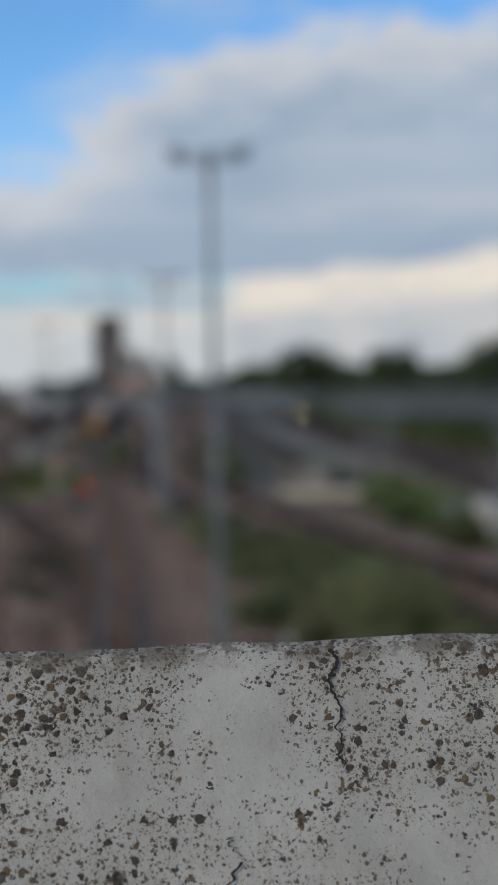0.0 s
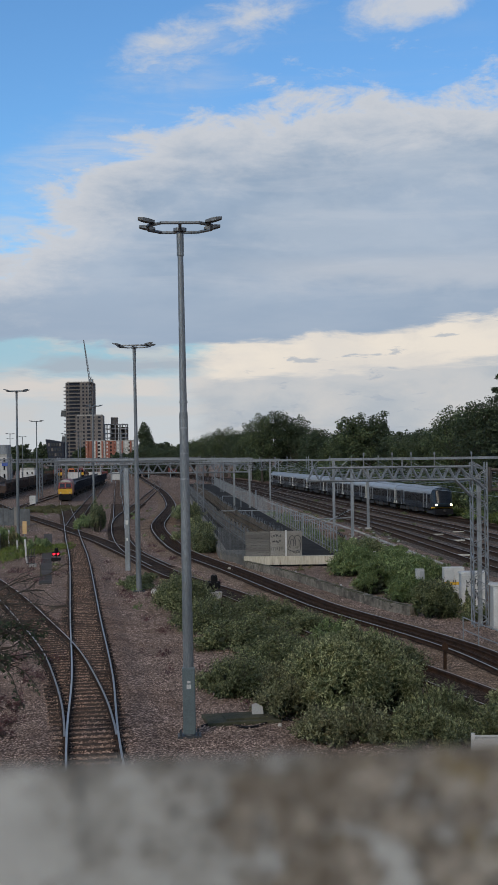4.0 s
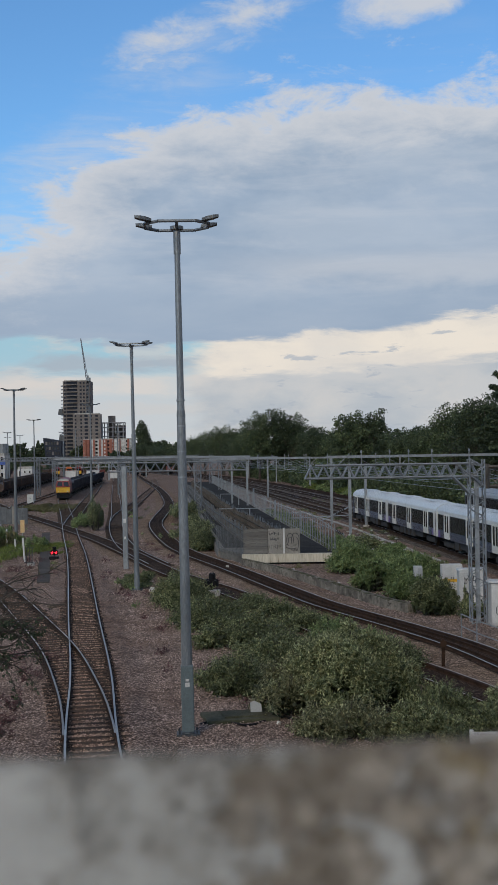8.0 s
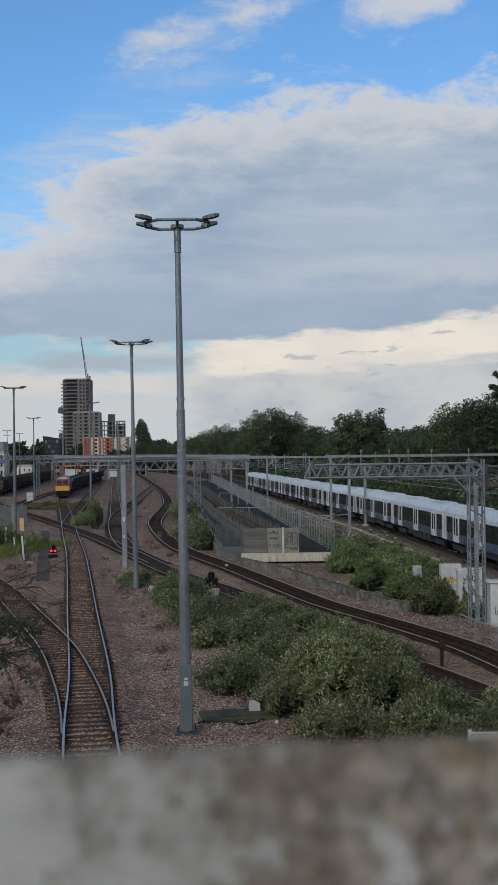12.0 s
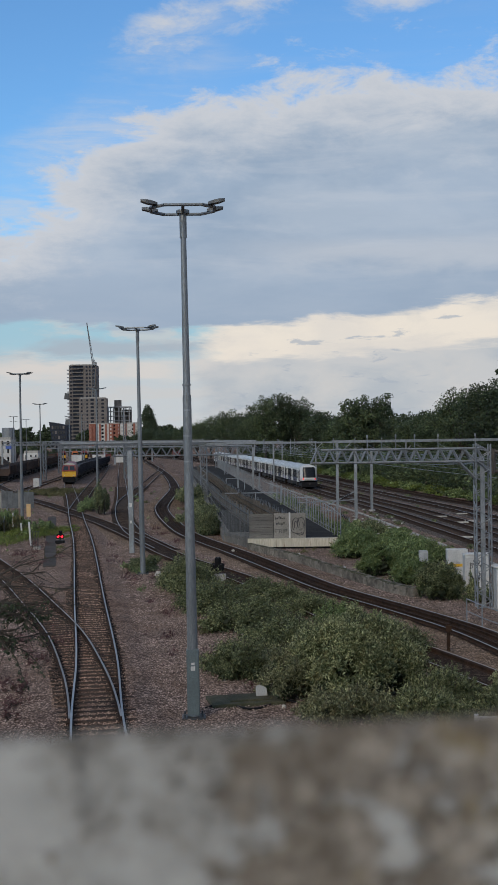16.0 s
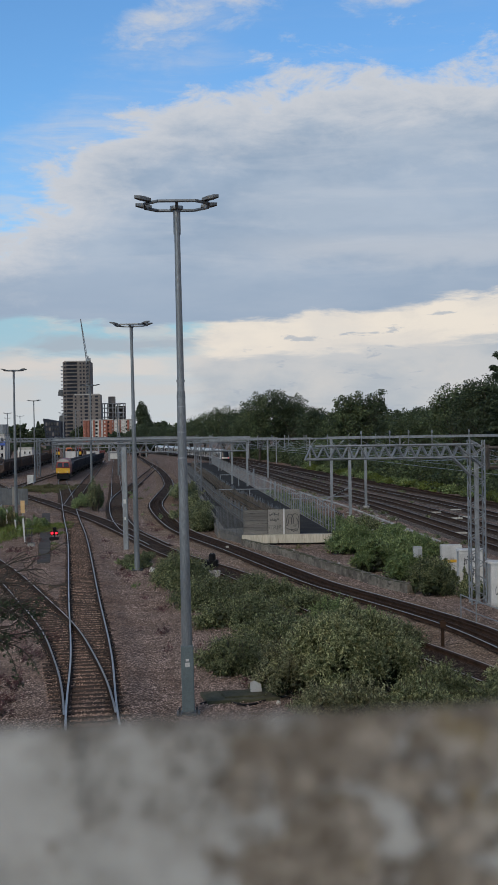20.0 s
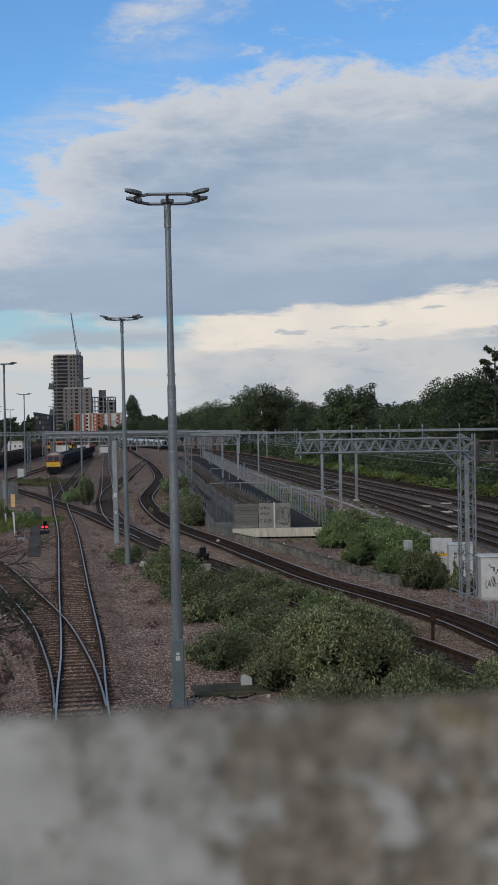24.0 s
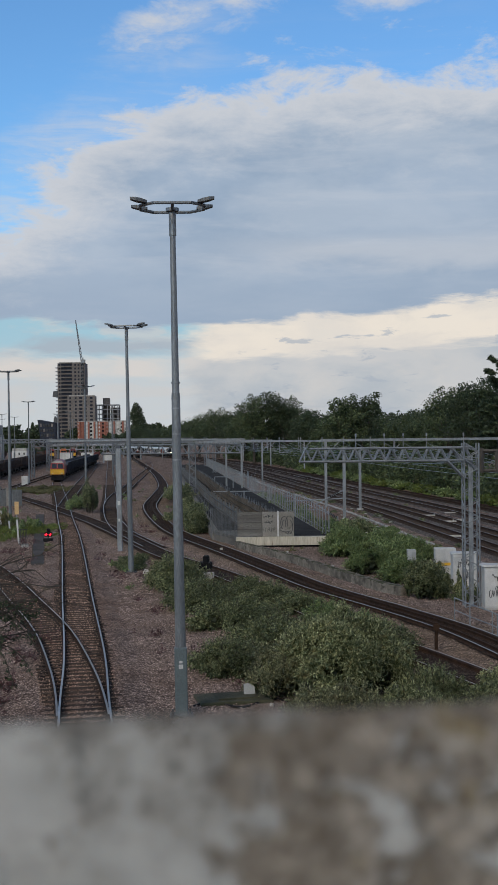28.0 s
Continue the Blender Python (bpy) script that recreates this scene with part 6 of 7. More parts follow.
def shrub(x, y, w, d, h, rng, mat, count, leaf, label, long=2.4, clumps=10, rise=0.0):
    b = thing("shrub", label, "shrub", "shrubs between the tracks", pose(x, y, -0.26))
    cl = []
    for i in range(clumps):
        px, py = rng.uniform(-0.5, 0.5) * w, rng.uniform(-0.5, 0.5) * d
        fall = 1 - (abs(px) / w) ** 2 * 2.2 - (abs(py) / d) ** 2 * 1.4
        s = rng.uniform(0.28, 0.42)
        cl.append((px, py, h * fall * rng.uniform(0.35, 0.62), w * s * 0.6, d * s * 0.6, h * 0.36 * max(fall, 0.4)))
    cl += [(c[0] + rng.normal(0, c[3] * 0.8), c[1] + rng.normal(0, c[4] * 0.8), c[2] + rng.uniform(0, 1.0) * c[5], c[3] * 0.35, c[4] * 0.35, c[5] * rng.uniform(0.3, 0.7)) for c in cl for _ in range(3)]
    for i in range(clumps * 4 if leaf < 0.04 else clumps if leaf < 0.06 else 0):
        c = cl[int(rng.integers(len(cl)))]
        tall = rng.uniform(0.12, 0.3)
        cl.append((c[0] + rng.normal(0, c[3] * 0.6), c[1] + rng.normal(0, c[4] * 0.6), c[2] + c[5] + tall * 0.35, 0.11, 0.11, tall))
    f = Form()
    for c in cl[:clumps * 2]:
        for _ in range(4):
            f.rod((c[0] * 0.5, c[1] * 0.5, 0), (c[0] + rng.normal(0, c[3] * 0.5), c[1] + rng.normal(0, c[4] * 0.5), c[2] + c[5] * rng.uniform(0.3, 0.9)), 0.018, 0.006, 4, False)
    part("branchwork", f, BARK, b)["kind"] = "stuff"
    part("leaves", leaves(rng, cl, count, leaf, mat, "leaves", 0.4, long, rise, 0.1), None, b)["kind"] = "stuff"
    return b


def dome(label, x, y, w, d, h, rng, mat, canes, each, leaf, long, lumps, lift=0.5):
    """A domed bush of leafy lumps over a heart coloured dark as shade, with bare stems low down."""
    canes, leaf = int(canes * 0.74), leaf * 1.1
    b = thing("shrub", label, "shrub", "shrubs between the tracks", pose(x, y, -0.26))
    cl, heart = [], []
    for i in range(lumps):
        a, k = i * 2.39996 + rng.normal(0, 0.25), math.sqrt((i + 0.5) / lumps)
        px, py = math.cos(a) * k * w * 0.42, math.sin(a) * k * d * 0.42
        top = h * (math.sqrt(max(0.0, 1 - 0.86 * k * k))) * rng.uniform(0.8, 1.1)
        s = rng.uniform(0.7, 1.6) * math.sqrt(w * d / lumps) * 0.62
        rz = min(s * rng.uniform(0.8, 1.2), top * 0.5)
        cl.append((px, py, top - rz, s, s, rz))
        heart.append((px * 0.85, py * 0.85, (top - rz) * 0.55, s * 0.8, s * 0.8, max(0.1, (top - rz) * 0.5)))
    f = Form()
    for c in cl:
        for _ in range(3):
            f.rod((c[0] * 0.45, c[1] * 0.45, 0), (c[0] + rng.normal(0, c[3] * 0.4), c[1] + rng.normal(0, c[4] * 0.4), c[2] + c[5] * rng.uniform(0.4, 1.15)), 0.016, 0.005, 4, False)
    part("branchwork", f, BARK, b)["kind"] = "stuff"
    part("leaves", sprays(rng, cl, canes, each, leaf, long, mat, "leaves", lift), None, b)["kind"] = "stuff"
    # large filler leaves, their dark colour paints the shade inside the bush
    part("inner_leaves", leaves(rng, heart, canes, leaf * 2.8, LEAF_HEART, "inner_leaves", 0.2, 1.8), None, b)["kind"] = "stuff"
    return b


def build_shrubs():
    rng = np.random.default_rng(9)
    fl = thing("flowering_weed", "white flower heads above the green weeds", "plant", at=pose(9.0, 101, -0.26))
    f = Form()
    heads = []
    for i in range(40):
        x, y, h = rng.normal(0, 0.9), rng.normal(0, 5), rng.uniform(1.0, 1.7)
        f.rod((x, y, 0), (x, y, h), 0.012, 0.006, 4, False)
        heads.append((x, y, h, 0.16, 0.16, 0.05))
    part("stalks", f, BARK, fl)["kind"] = "stuff"
    part("flower_heads", leaves(rng, heads, 1800, 0.05, FLOWER, "flower_heads", 0.2, 1.2), None, fl)["kind"] = "stuff"
    dome("sprawling buddleia bush with narrow grey green leaves", 2.75, 40.6, 5.4, 5.6, 2.75, rng, LEAF_SHRUB, 11000, 13, 0.029, 3.6, 60)
    dome("young buddleia with bare twigs and narrow leaves", 0.75, 40.4, 2.4, 3.4, 1.85, rng, LEAF_DRY, 1800, 11, 0.026, 3.4, 22)
    dome("low buddleia with pale leaves below the bridge", 2.4, 36.7, 3.8, 2.6, 1.15, rng, LEAF_DRY, 2300, 11, 0.03, 3.2, 30)
    dome("low buddleia with pale leaves below the bridge", 4.6, 36.3, 3.4, 2.8, 1.1, rng, LEAF_SHRUB, 2000, 11, 0.03, 3.2, 26)
    dome("low dry buddleia with pale leaves", 5.5, 39.2, 2.8, 3.4, 1.25, rng, LEAF_DEEP, 1700, 11, 0.03, 3.2, 22)
    dome("low dry shrub on the overgrown track", 7.4, 37.6, 3.2, 4.2, 1.0, rng, LEAF_DEEP, 2000, 11, 0.032, 2.8, 24)
    dome("low dry shrub on the overgrown track", 8.3, 40.8, 2.2, 3.2, 0.9, rng, LEAF_SHRUB, 1000, 11, 0.032, 2.8, 14)
    dome("bramble thicket beside the curved track", 1.3, 48.8, 5.0, 5.6, 1.6, rng, LEAF_DEEP, 3400, 10, 0.045, 1.9, 40)
    dome("bramble thicket beside the curved track", -0.7, 54.8, 5.0, 6.8, 1.5, rng, LEAF_DEEP, 3300, 10, 0.045, 1.9, 40)
    dome("bramble thicket beside the curved track", -2.5, 61.5, 4.4, 8.0, 1.5, rng, LEAF_DEEP, 3000, 10, 0.048, 1.9, 36)
    dome("dark bramble bush at the foot of the mast", -0.9, 44.6, 3.0, 4.6, 1.45, rng, LEAF_DEEP, 2000, 10, 0.04, 1.9, 24)
    dome("leafy green bramble between the tracks", 3.4, 45.4, 3.0, 3.6, 1.7, rng, LEAF_GREEN, 1700, 10, 0.036, 2.2, 22)
    for gx, gy, gh in ((5.2, 49.0, 1.15), (4.4, 52.0, 1.2), (3.2, 55.6, 1.2), (2.1, 59.4, 1.15), (0.9, 63.2, 1.1), (-0.3, 67.2, 1.0)):
        dome("green bramble grown over the crossing track", gx, gy, 2.5, 4.2, gh, rng, LEAF_DEEP if gh < 1.18 else LEAF_GREEN, 1200, 10, 0.042, 2.1, 16)
    dome("dark green bush beside the lamp mast", -4.4, 70.0, 3.4, 9.0, 1.9, rng, LEAF_DEEP, 2800, 10, 0.05, 2.1, 32)
    bush = thing("bare_tree", "small dying tree with long bare dark twigs", "tree", at=pose(-8.3, 34.0, -0.26))
    f = Form()
    f.rod((0, 0, 0), (0.1, 0, 2.2), 0.11, 0.08, 7)
    f.rod((0.1, 0, 2.2), (0.35, 0, 4.2), 0.08, 0.045, 6)
    f.rod((0.1, 0, 2.2), (0.7, 0.1, 3.3), 0.06, 0.04, 6)
    part("trunk", f, BARK, bush)
    f = Form()
    tips = []
    for i in range(26):
        z = rng.uniform(2.9, 4.9)
        p = Vector((rng.uniform(0.2, 0.8), rng.uniform(-0.3, 0.3), z))
        d = Vector((1.0, rng.normal(0, 0.35), rng.uniform(-0.35, 0.75))).normalized()
        r = rng.uniform(0.018, 0.031)
        for k in range(int(rng.integers(5, 12))):
            q = p + d * rng.uniform(0.18, 0.32)
            f.rod(p, q, r, r * 0.92, 5, False)
            if k > 0 and rng.random() < 0.8:
                tw = (d + Vector(rng.normal(0, 0.75, 3))).normalized()
                m = q + tw * rng.uniform(0.15, 0.4)
                f.rod(q, m, r * 0.7, r * 0.55, 4, False)
                f.rod(m, m + (tw + Vector(rng.normal(0, 0.4, 3))).normalized() * rng.uniform(0.1, 0.4), r * 0.55, r * 0.35, 4, False)
            tips.append(q)
            d = (d + Vector((rng.normal(0, 0.14), rng.normal(0, 0.14), rng.normal(-0.03, 0.17)))).normalized()
            p, r = q, max(r * 0.92, 0.008)
    part("twig_work", f, BARK, bush)["kind"] = "stuff"
    low = [t for t in tips if t.z < 4.1 and t.x < 2.3]
    part("leaves", leaves(rng, [(t.x, t.y, t.z - 0.12, 0.2, 0.2, 0.13) for t in low] + [(1.6 + 0.25 * k, 0, 3.45 + 0.05 * k, 0.25, 0.3, 0.16) for k in range(4)], 1300, 0.055, LEAF_DARK, "leaves", 0.2, 1.8), None, bush)["kind"] = "stuff"
    for i in range(10):
        shrub(rng.uniform(-9.4, -7.7), rng.uniform(36.5, 52), rng.uniform(0.5, 0.9), rng.uniform(0.7, 1.3), rng.uniform(0.12, 0.25), rng, LEAF_RED, 420, 0.03, "low reddish weed in the ballast", 1.8, 4)
    dome("dense dark green bush beside the cabinets", 8.7, 64.0, 2.3, 3.2, 2.1, rng, LEAF_DEEP, 2400, 10, 0.046, 2.0, 22)
    for k in range(5):
        shrub(29.5 - k * 2.2, 150 + k * 13, 2.5, 7, 1.2, rng, LEAF_LIME, 1500, 0.16, "lime green weeds at the foot of the embankment", 1.6, 6)
    shrub(-7.7, 82, 2.4, 6, 0.7, rng, LEAF_DEEP, 9000, 0.06, "low weeds round the second mast", 2.4, 10, 0.5)
    dome("tall green weeds behind the retaining wall", 6.6, 88.5, 4.0, 9.0, 1.9, rng, LEAF_GREEN, 3200, 11, 0.05, 3.4, 34, 1.6)
    dome("round green weed clump behind the retaining wall", 6.9, 75.5, 3.0, 3.6, 2.0, rng, LEAF_GREEN, 2000, 11, 0.042, 3.6, 20, 1.6)
    dome("tall green weeds behind the retaining wall", 8.8, 80.5, 4.0, 9.0, 1.7, rng, LEAF_GREEN, 3000, 11, 0.05, 3.4, 32, 1.4)
    dome("tall green weeds behind the retaining wall", 8.2, 71.0, 2.2, 3.6, 1.5, rng, LEAF_GREEN, 1300, 11, 0.045, 3.4, 14, 1.4)
    dome("pale flowering weeds beside the ramp", 7.9, 96.5, 3.2, 7.0, 2.0, rng, LEAF_SHRUB, 1900, 10, 0.05, 2.8, 20, 1.4)
    dome("tall green weeds behind the retaining wall", 10.6, 84.5, 3.4, 8.0, 1.5, rng, LEAF_GREEN, 2000, 11, 0.05, 3.4, 24, 1.6)
    dome("tall green weeds beside the main line", 9.6, 92.0, 3.0, 7.0, 1.4, rng, LEAF_GREEN, 1500, 11, 0.055, 3.4, 18, 1.6)
    for k in range(7):
        dome("dark weeds along the ramp fence", ramp_x(99 + k * 11, 1) + 1.0, 99 + k * 11, 1.5, 12.0, rng.uniform(0.9, 1.9), rng, LEAF_DEEP if k % 2 else LEAF_GREEN, 600, 9, 0.085, 2.2, 14, 1.0)
    dome("leafy green weeds near the cabinets", 10.0, 71.0, 2.0, 3.6, 1.3, rng, LEAF_DEEP, 1300, 10, 0.05, 2.4, 14, 1.0)
    dome("green bush between the curved track and the ramp", -5.0, 110.0, 2.0, 9.0, 2.2, rng, LEAF_DEEP, 2200, 10, 0.06, 2.2, 22)
    shrub(9.4, 104, 4.0, 18, 1.2, rng, LEAF_GREEN, 12000, 0.08, "tall green weeds beside the main line", 3.5, 14)
    shrub(-6.4, 124, 3.6, 16, 2.6, rng, LEAF_DEEP, 16000, 0.085, "green bushes beside the ramp", 1.8, 14)
    shrub(-9.5, 160, 3.6, 24, 2.6, rng, LEAF_DEEP, 12000, 0.12, "green bushes beside the ramp", 1.8, 12)
    shrub(-18.3, 140, 1.7, 6, 4.2, rng, LEAF_DEEP, 9000, 0.065, "dark ragged bush between the tracks", 2.2, 9)
    shrub(-20.3, 146, 2.4, 9, 2.2, rng, LEAF_GREEN, 6000, 0.075, "ragged green bush between the tracks", 2.6, 10)
    shrub(10.6, 63.5, 2.0, 3.0, 0.8, rng, LEAF_DEEP, 7000, 0.045, "dark weeds before the cabinets", 2.4, 9, 0.6)
    shrub(10.0, 69.0, 1.3, 2.4, 0.9, rng, LEAF_DEEP, 8000, 0.05, "dark weeds before the cabinets", 2.4, 9, 0.6)
    shrub(-26.5, 112, 6.0, 12, 1.6, rng, GRASS, 7000, 0.12, "dry grass and weeds beside the sidings", 5.0, 12, 1.2)
    shrub(-25.0, 119, 3.0, 9, 1.9, rng, LEAF_GREEN, 9000, 0.06, "tall green weeds round the mast", 5.0, 10, 1.0)
    shrub(-20.6, 106, 4.5, 20, 0.8, rng, LEAF_LIME, 9000, 0.04, "yellow green grass round the white posts", 6.0, 16, 1.0)
    shrub(-20.2, 112, 1.6, 5, 1.7, rng, LEAF_GREEN, 7000, 0.055, "leafy green weeds beside the walkway", 2.2, 8)
    shrub(-34.5, 200, 7.0, 18, 0.7, rng, GRASS, 6000, 0.14, "dry grass and weeds beside the sidings", 3.0, 12)


def build_tufts():
    rng = np.random.default_rng(33)
    for label, mat, n, box, leaf in (("scattered low green weeds in the ballast", LEAF_GREEN, 70, (-36, -3, 62, 225), 0.07), ("scattered dry brown weeds in the ballast", GRASS, 110, (-34, 12, 45, 200), 0.06), ("small dark red weeds in the ballast", LEAF_RED, 130, (-22, 2, 40, 120), 0.045), ("scattered green weeds beside the main line", LEAF_DEEP, 60, (6, 20, 70, 230), 0.08)):
        cl = []
        while len(cl) < n:
            x, y = rng.uniform(box[0], box[1]), rng.uniform(box[2], box[3])
            if all(abs(x - np.interp(y, l.p[:, 1], l.p[:, 0], left=1e6, right=1e6)) > 1.5 for l in (LINE_A, LINE_B, LINE_C, LINE_D, LINE_E, LINE_G, *LINE_M)):
                s = rng.uniform(0.1, 0.7) ** 1.3 + 0.08
                cl.append((x, y, 0.05, s, s * 1.6, 0.14 + s * 0.3))
        me = leaves(rng, [(a, c, d - 0.25, e, f, g) for a, c, d, e, f, g in cl], n * 75, leaf, mat, "weed_tufts", 0.2, 3.0, 0.8)
        tagged(new("weed_tufts", me), label, "weeds", kind="stuff")


build_trees()
build_shrubs()
build_tufts()


# ---- the bridge parapet ----
CRACK_X = -0.0386


def build_parapet():
    m = bpy.data.materials.new("lichened_white_paint")
    m.use_nodes = True
    n = Nodes(m.node_tree)
    at = n.add("ShaderNodeTexCoord").outputs["Object"]
    px = n.add("ShaderNodeSeparateXYZ", Vector=at).outputs[0]
    ragged = n.add("ShaderNodeTexNoise", Vector=at, Scale=420.0, Detail=3.0).outputs["Color"]
    ragged2 = n.add("ShaderNodeTexNoise", Vector=at, Scale=1600.0, Detail=2.0).outputs["Color"]
    bent = n.mix(0.0016, n.mix(0.0038, at, ragged, "ADD"), ragged2, "ADD")
    wavy = n.mix(0.0007, n.mix(0.0011, at, ragged, "ADD"), ragged2, "ADD")
    cloudy = n.noise(at, 45, 6, 0.65)
    area = n.math("ADD", n.noise(at, 30, 6, 0.70), n.span(n.add("ShaderNodeSeparateXYZ", Vector=at).outputs[2], -0.012, 0.0, 0.0, 0.05))
    paint = n.mix(n.span(cloudy, 0.3, 0.7), (0.268, 0.264, 0.247), (0.388, 0.383, 0.36))
    # where the paint has flaked off
    side = n.span(px, CRACK_X + 0.002, CRACK_X + 0.045, -0.30, 0.08)
    torn = n.noise(bent, 60, 6, 0.68, 0.5)
    flaked = n.span(n.math("ADD", side, torn), 0.50, 0.53)
    fresh = n.span(n.math("ADD", side, torn), 0.475, 0.50)

    def spots(scale, reach, lot):
        cell = n.add("ShaderNodeTexVoronoi", Vector=wavy, Scale=scale)
        own = n.add("ShaderNodeSeparateColor", Color=cell.outputs["Color"])
        size = n.math("MULTIPLY", own.outputs[1], reach)
        there = n.math("GREATER_THAN", n.math("ADD", own.outputs[0], n.math("MULTIPLY", n.math("SUBTRACT", area, 0.53), 7.5)), lot)
        return n.math("MULTIPLY", n.span(n.math("SUBTRACT", cell.outputs["Distance"], size), -0.13, 0.06, 1.0, 0.0), there), own.outputs[2]

    fine, t1 = spots(1700, 0.66, 0.30)
    tiny, t0 = spots(3000, 0.6, 0.30)
    mid, t2 = spots(760, 0.64, 0.55)
    big, t3 = spots(300, 0.54, 0.97)
    grain = n.noise(at, 1500, 3, 0.7)
    streaky = n.noise(n.stretch(at, (1.0, 0.35, 0.35)), 260, 5, 0.7)
    colour = n.mix(n.span(streaky, 0.5, 0.72, 0.0, 0.45), paint, (0.24, 0.225, 0.195))
    colour = n.mix(n.span(grain, 0.55, 0.75, 0.0, 0.3), colour, (0.22, 0.205, 0.18))
    colour = n.mix(n.span(area, 0.45, 0.65, 0.0, 0.35), colour, (0.25, 0.232, 0.20))
    colour = n.mix(n.math("MULTIPLY", tiny, 0.72), colour, (0.10, 0.085, 0.066))
    colour = n.mix(n.math("MULTIPLY", fine, 0.85), colour, n.mix(t1, (0.018, 0.013, 0.010), (0.075, 0.048, 0.03)))
    colour = n.mix(n.math("MULTIPLY", mid, 0.93), colour, n.mix(n.math("POWER", t2, 3.0), (0.018, 0.012, 0.009), (0.105, 0.064, 0.022)))
    crust = n.mix(n.span(n.noise(at, 1300, 3), 0.4, 0.6), (0.012, 0.010, 0.008), n.mix(t3, (0.04, 0.028, 0.02), (0.10, 0.072, 0.042)))
    colour = n.mix(n.math("MULTIPLY", big, 0.9), colour, crust)
    edge_dirt = n.math("MULTIPLY", n.span(n.add("ShaderNodeSeparateXYZ", Vector=at).outputs[2], -0.0045, -0.0012, 0.0, 1.0), n.span(n.noise(bent, 120, 5, 0.7), 0.44, 0.58, 0.0, 0.75))
    colour = n.mix(edge_dirt, colour, (0.085, 0.072, 0.056))
    pebble = n.add("ShaderNodeTexVoronoi", Vector=wavy, Scale=620)
    stone = n.add("ShaderNodeSeparateColor", Color=pebble.outputs["Color"]).outputs[0]
    raw = n.mix(n.span(n.noise(bent, 200, 6, 0.75), 0.35, 0.65), (0.078, 0.062, 0.046), (0.31, 0.27, 0.22))
    raw = n.mix(n.span(n.noise(bent, 75, 6, 0.7), 0.46, 0.56, 0.0, 0.6), raw, (0.10, 0.078, 0.054))
    raw = n.mix(n.math("MULTIPLY", n.span(stone, 0.66, 0.72), n.span(pebble.outputs["Distance"], 0.2, 0.5, 0.3, 0.0)), raw, (0.34, 0.31, 0.265))
    raw = n.mix(n.span(n.noise(bent, 420, 6, 0.8), 0.52, 0.62, 0.0, 0.85), raw, (0.022, 0.017, 0.013))
    raw = n.mix(n.span(n.noise(bent, 120, 5, 0.7), 0.60, 0.64, 0.0, 0.55), raw, (0.34, 0.315, 0.27))
    raw = n.mix(n.math("MULTIPLY", n.span(n.noise(at, 130, 4), 0.55, 0.66, 0.0, 0.75), n.span(n.noise(wavy, 1200, 3), 0.42, 0.58)), raw, (0.17, 0.118, 0.03))
    colour = n.mix(n.math("MULTIPLY", fresh, 0.5), colour, (0.44, 0.425, 0.39))
    colour = n.mix(flaked, colour, raw)
    bs = n.add("ShaderNodeBsdfPrincipled", Base_Color=colour, Roughness=0.85)
    high = n.math("ADD", n.math("MULTIPLY", grain, 0.35), n.math("SUBTRACT", n.math("MULTIPLY", n.math("ADD", mid, big), 0.35), n.math("MULTIPLY", flaked, 0.9)))
    bump = n.add("ShaderNodeBump", Strength=0.85, Distance=0.0014, Height=high)
    n.put(bs, "Normal", bump.outputs[0])
    n.add("ShaderNodeOutputMaterial", Surface=bs.outputs[0])
    edge = EYE - 0.0675
    p = thing("bridge_parapet", "white painted concrete bridge parapet with lichen, cracks and flaking", "parapet", at=pose(0, NEAR, edge, 0, -1.1, 3.6))
    f = Form()
    # cross section: leaning inner face, rounded top edge, flat top, outer face
    prof = [(-0.30, -1.7), (-0.30, -0.32), (-0.075, -0.16), (-0.003, -0.004), (-0.0012, -0.0014), (0.001, -0.0004), (0.006, -0.0016), (0.03, -0.012), (0.14, -0.075), (0.16, -0.10), (0.16, -1.7)]
    xs = [-6.0, -2.0, -0.6] + [-0.3 + 0.006 * i for i in range(101)] + [0.6, 2.0, 6.0]
    k = len(prof)
    for i, x in enumerate(xs):
        for j, (a, b) in enumerate(prof):
            w = 0.0012 * noise.noise((x * 60, a * 60, b * 60)) if 2 < j < 8 else 0
            f.v.append((x, a + w * 0.4, b + w * 0.6))
    for i in range(len(xs) - 1):
        f.f += [(i * k + j, (i + 1) * k + j, (i + 1) * k + j + 1, i * k + j + 1) for j in range(k - 1)]
    part("coping", f, m, p, "", True)
    dark = plain("crack_shadow", (0.02, 0.017, 0.014), rough=1.0, bump=0)
    rng = np.random.default_rng(3)

    def crack(x, s0, x1, s1, w, seed):
        # a crack down the leaning face: s is the way down from the edge
        f = Form()
        n_seg = 40
        wob = [noise.noise((i * 0.12, seed, 0)) * 0.0017 + noise.noise((i * 0.43, seed, 5)) * 0.0008 for i in range(n_seg + 1)]
        for i in range(n_seg + 1):
            t = i / n_seg
            cx, s = x + (x1 - x) * t + wob[i], s0 + (s1 - s0) * t
            wd = 1.15 * w * (0.35 + 0.9 * abs(noise.noise((i * 0.5, seed, 9)))) * (1 - 0.6 * t)
            y, z = -0.003 - s * 0.419, -0.004 - s * 0.908
            for sx in (-wd, wd):
                f.v.append((cx + sx, y - 0.0009, z + 0.0002))
        f.f = [(2 * i, 2 * i + 1, 2 * i + 3, 2 * i + 2) for i in range(n_seg)]
        part("crack", f, dark, p, "thin dark crack")

    c = CRACK_X
    crack(c, -0.003, c + 0.001, 0.0146, 0.0005, 1.0)
    crack(c - 0.0164, 0.0236, c - 0.0145, 0.027, 0.0004, 3.0)
    crack(c - 0.0145, 0.027, c - 0.024, 0.043, 0.00055, 2.0)
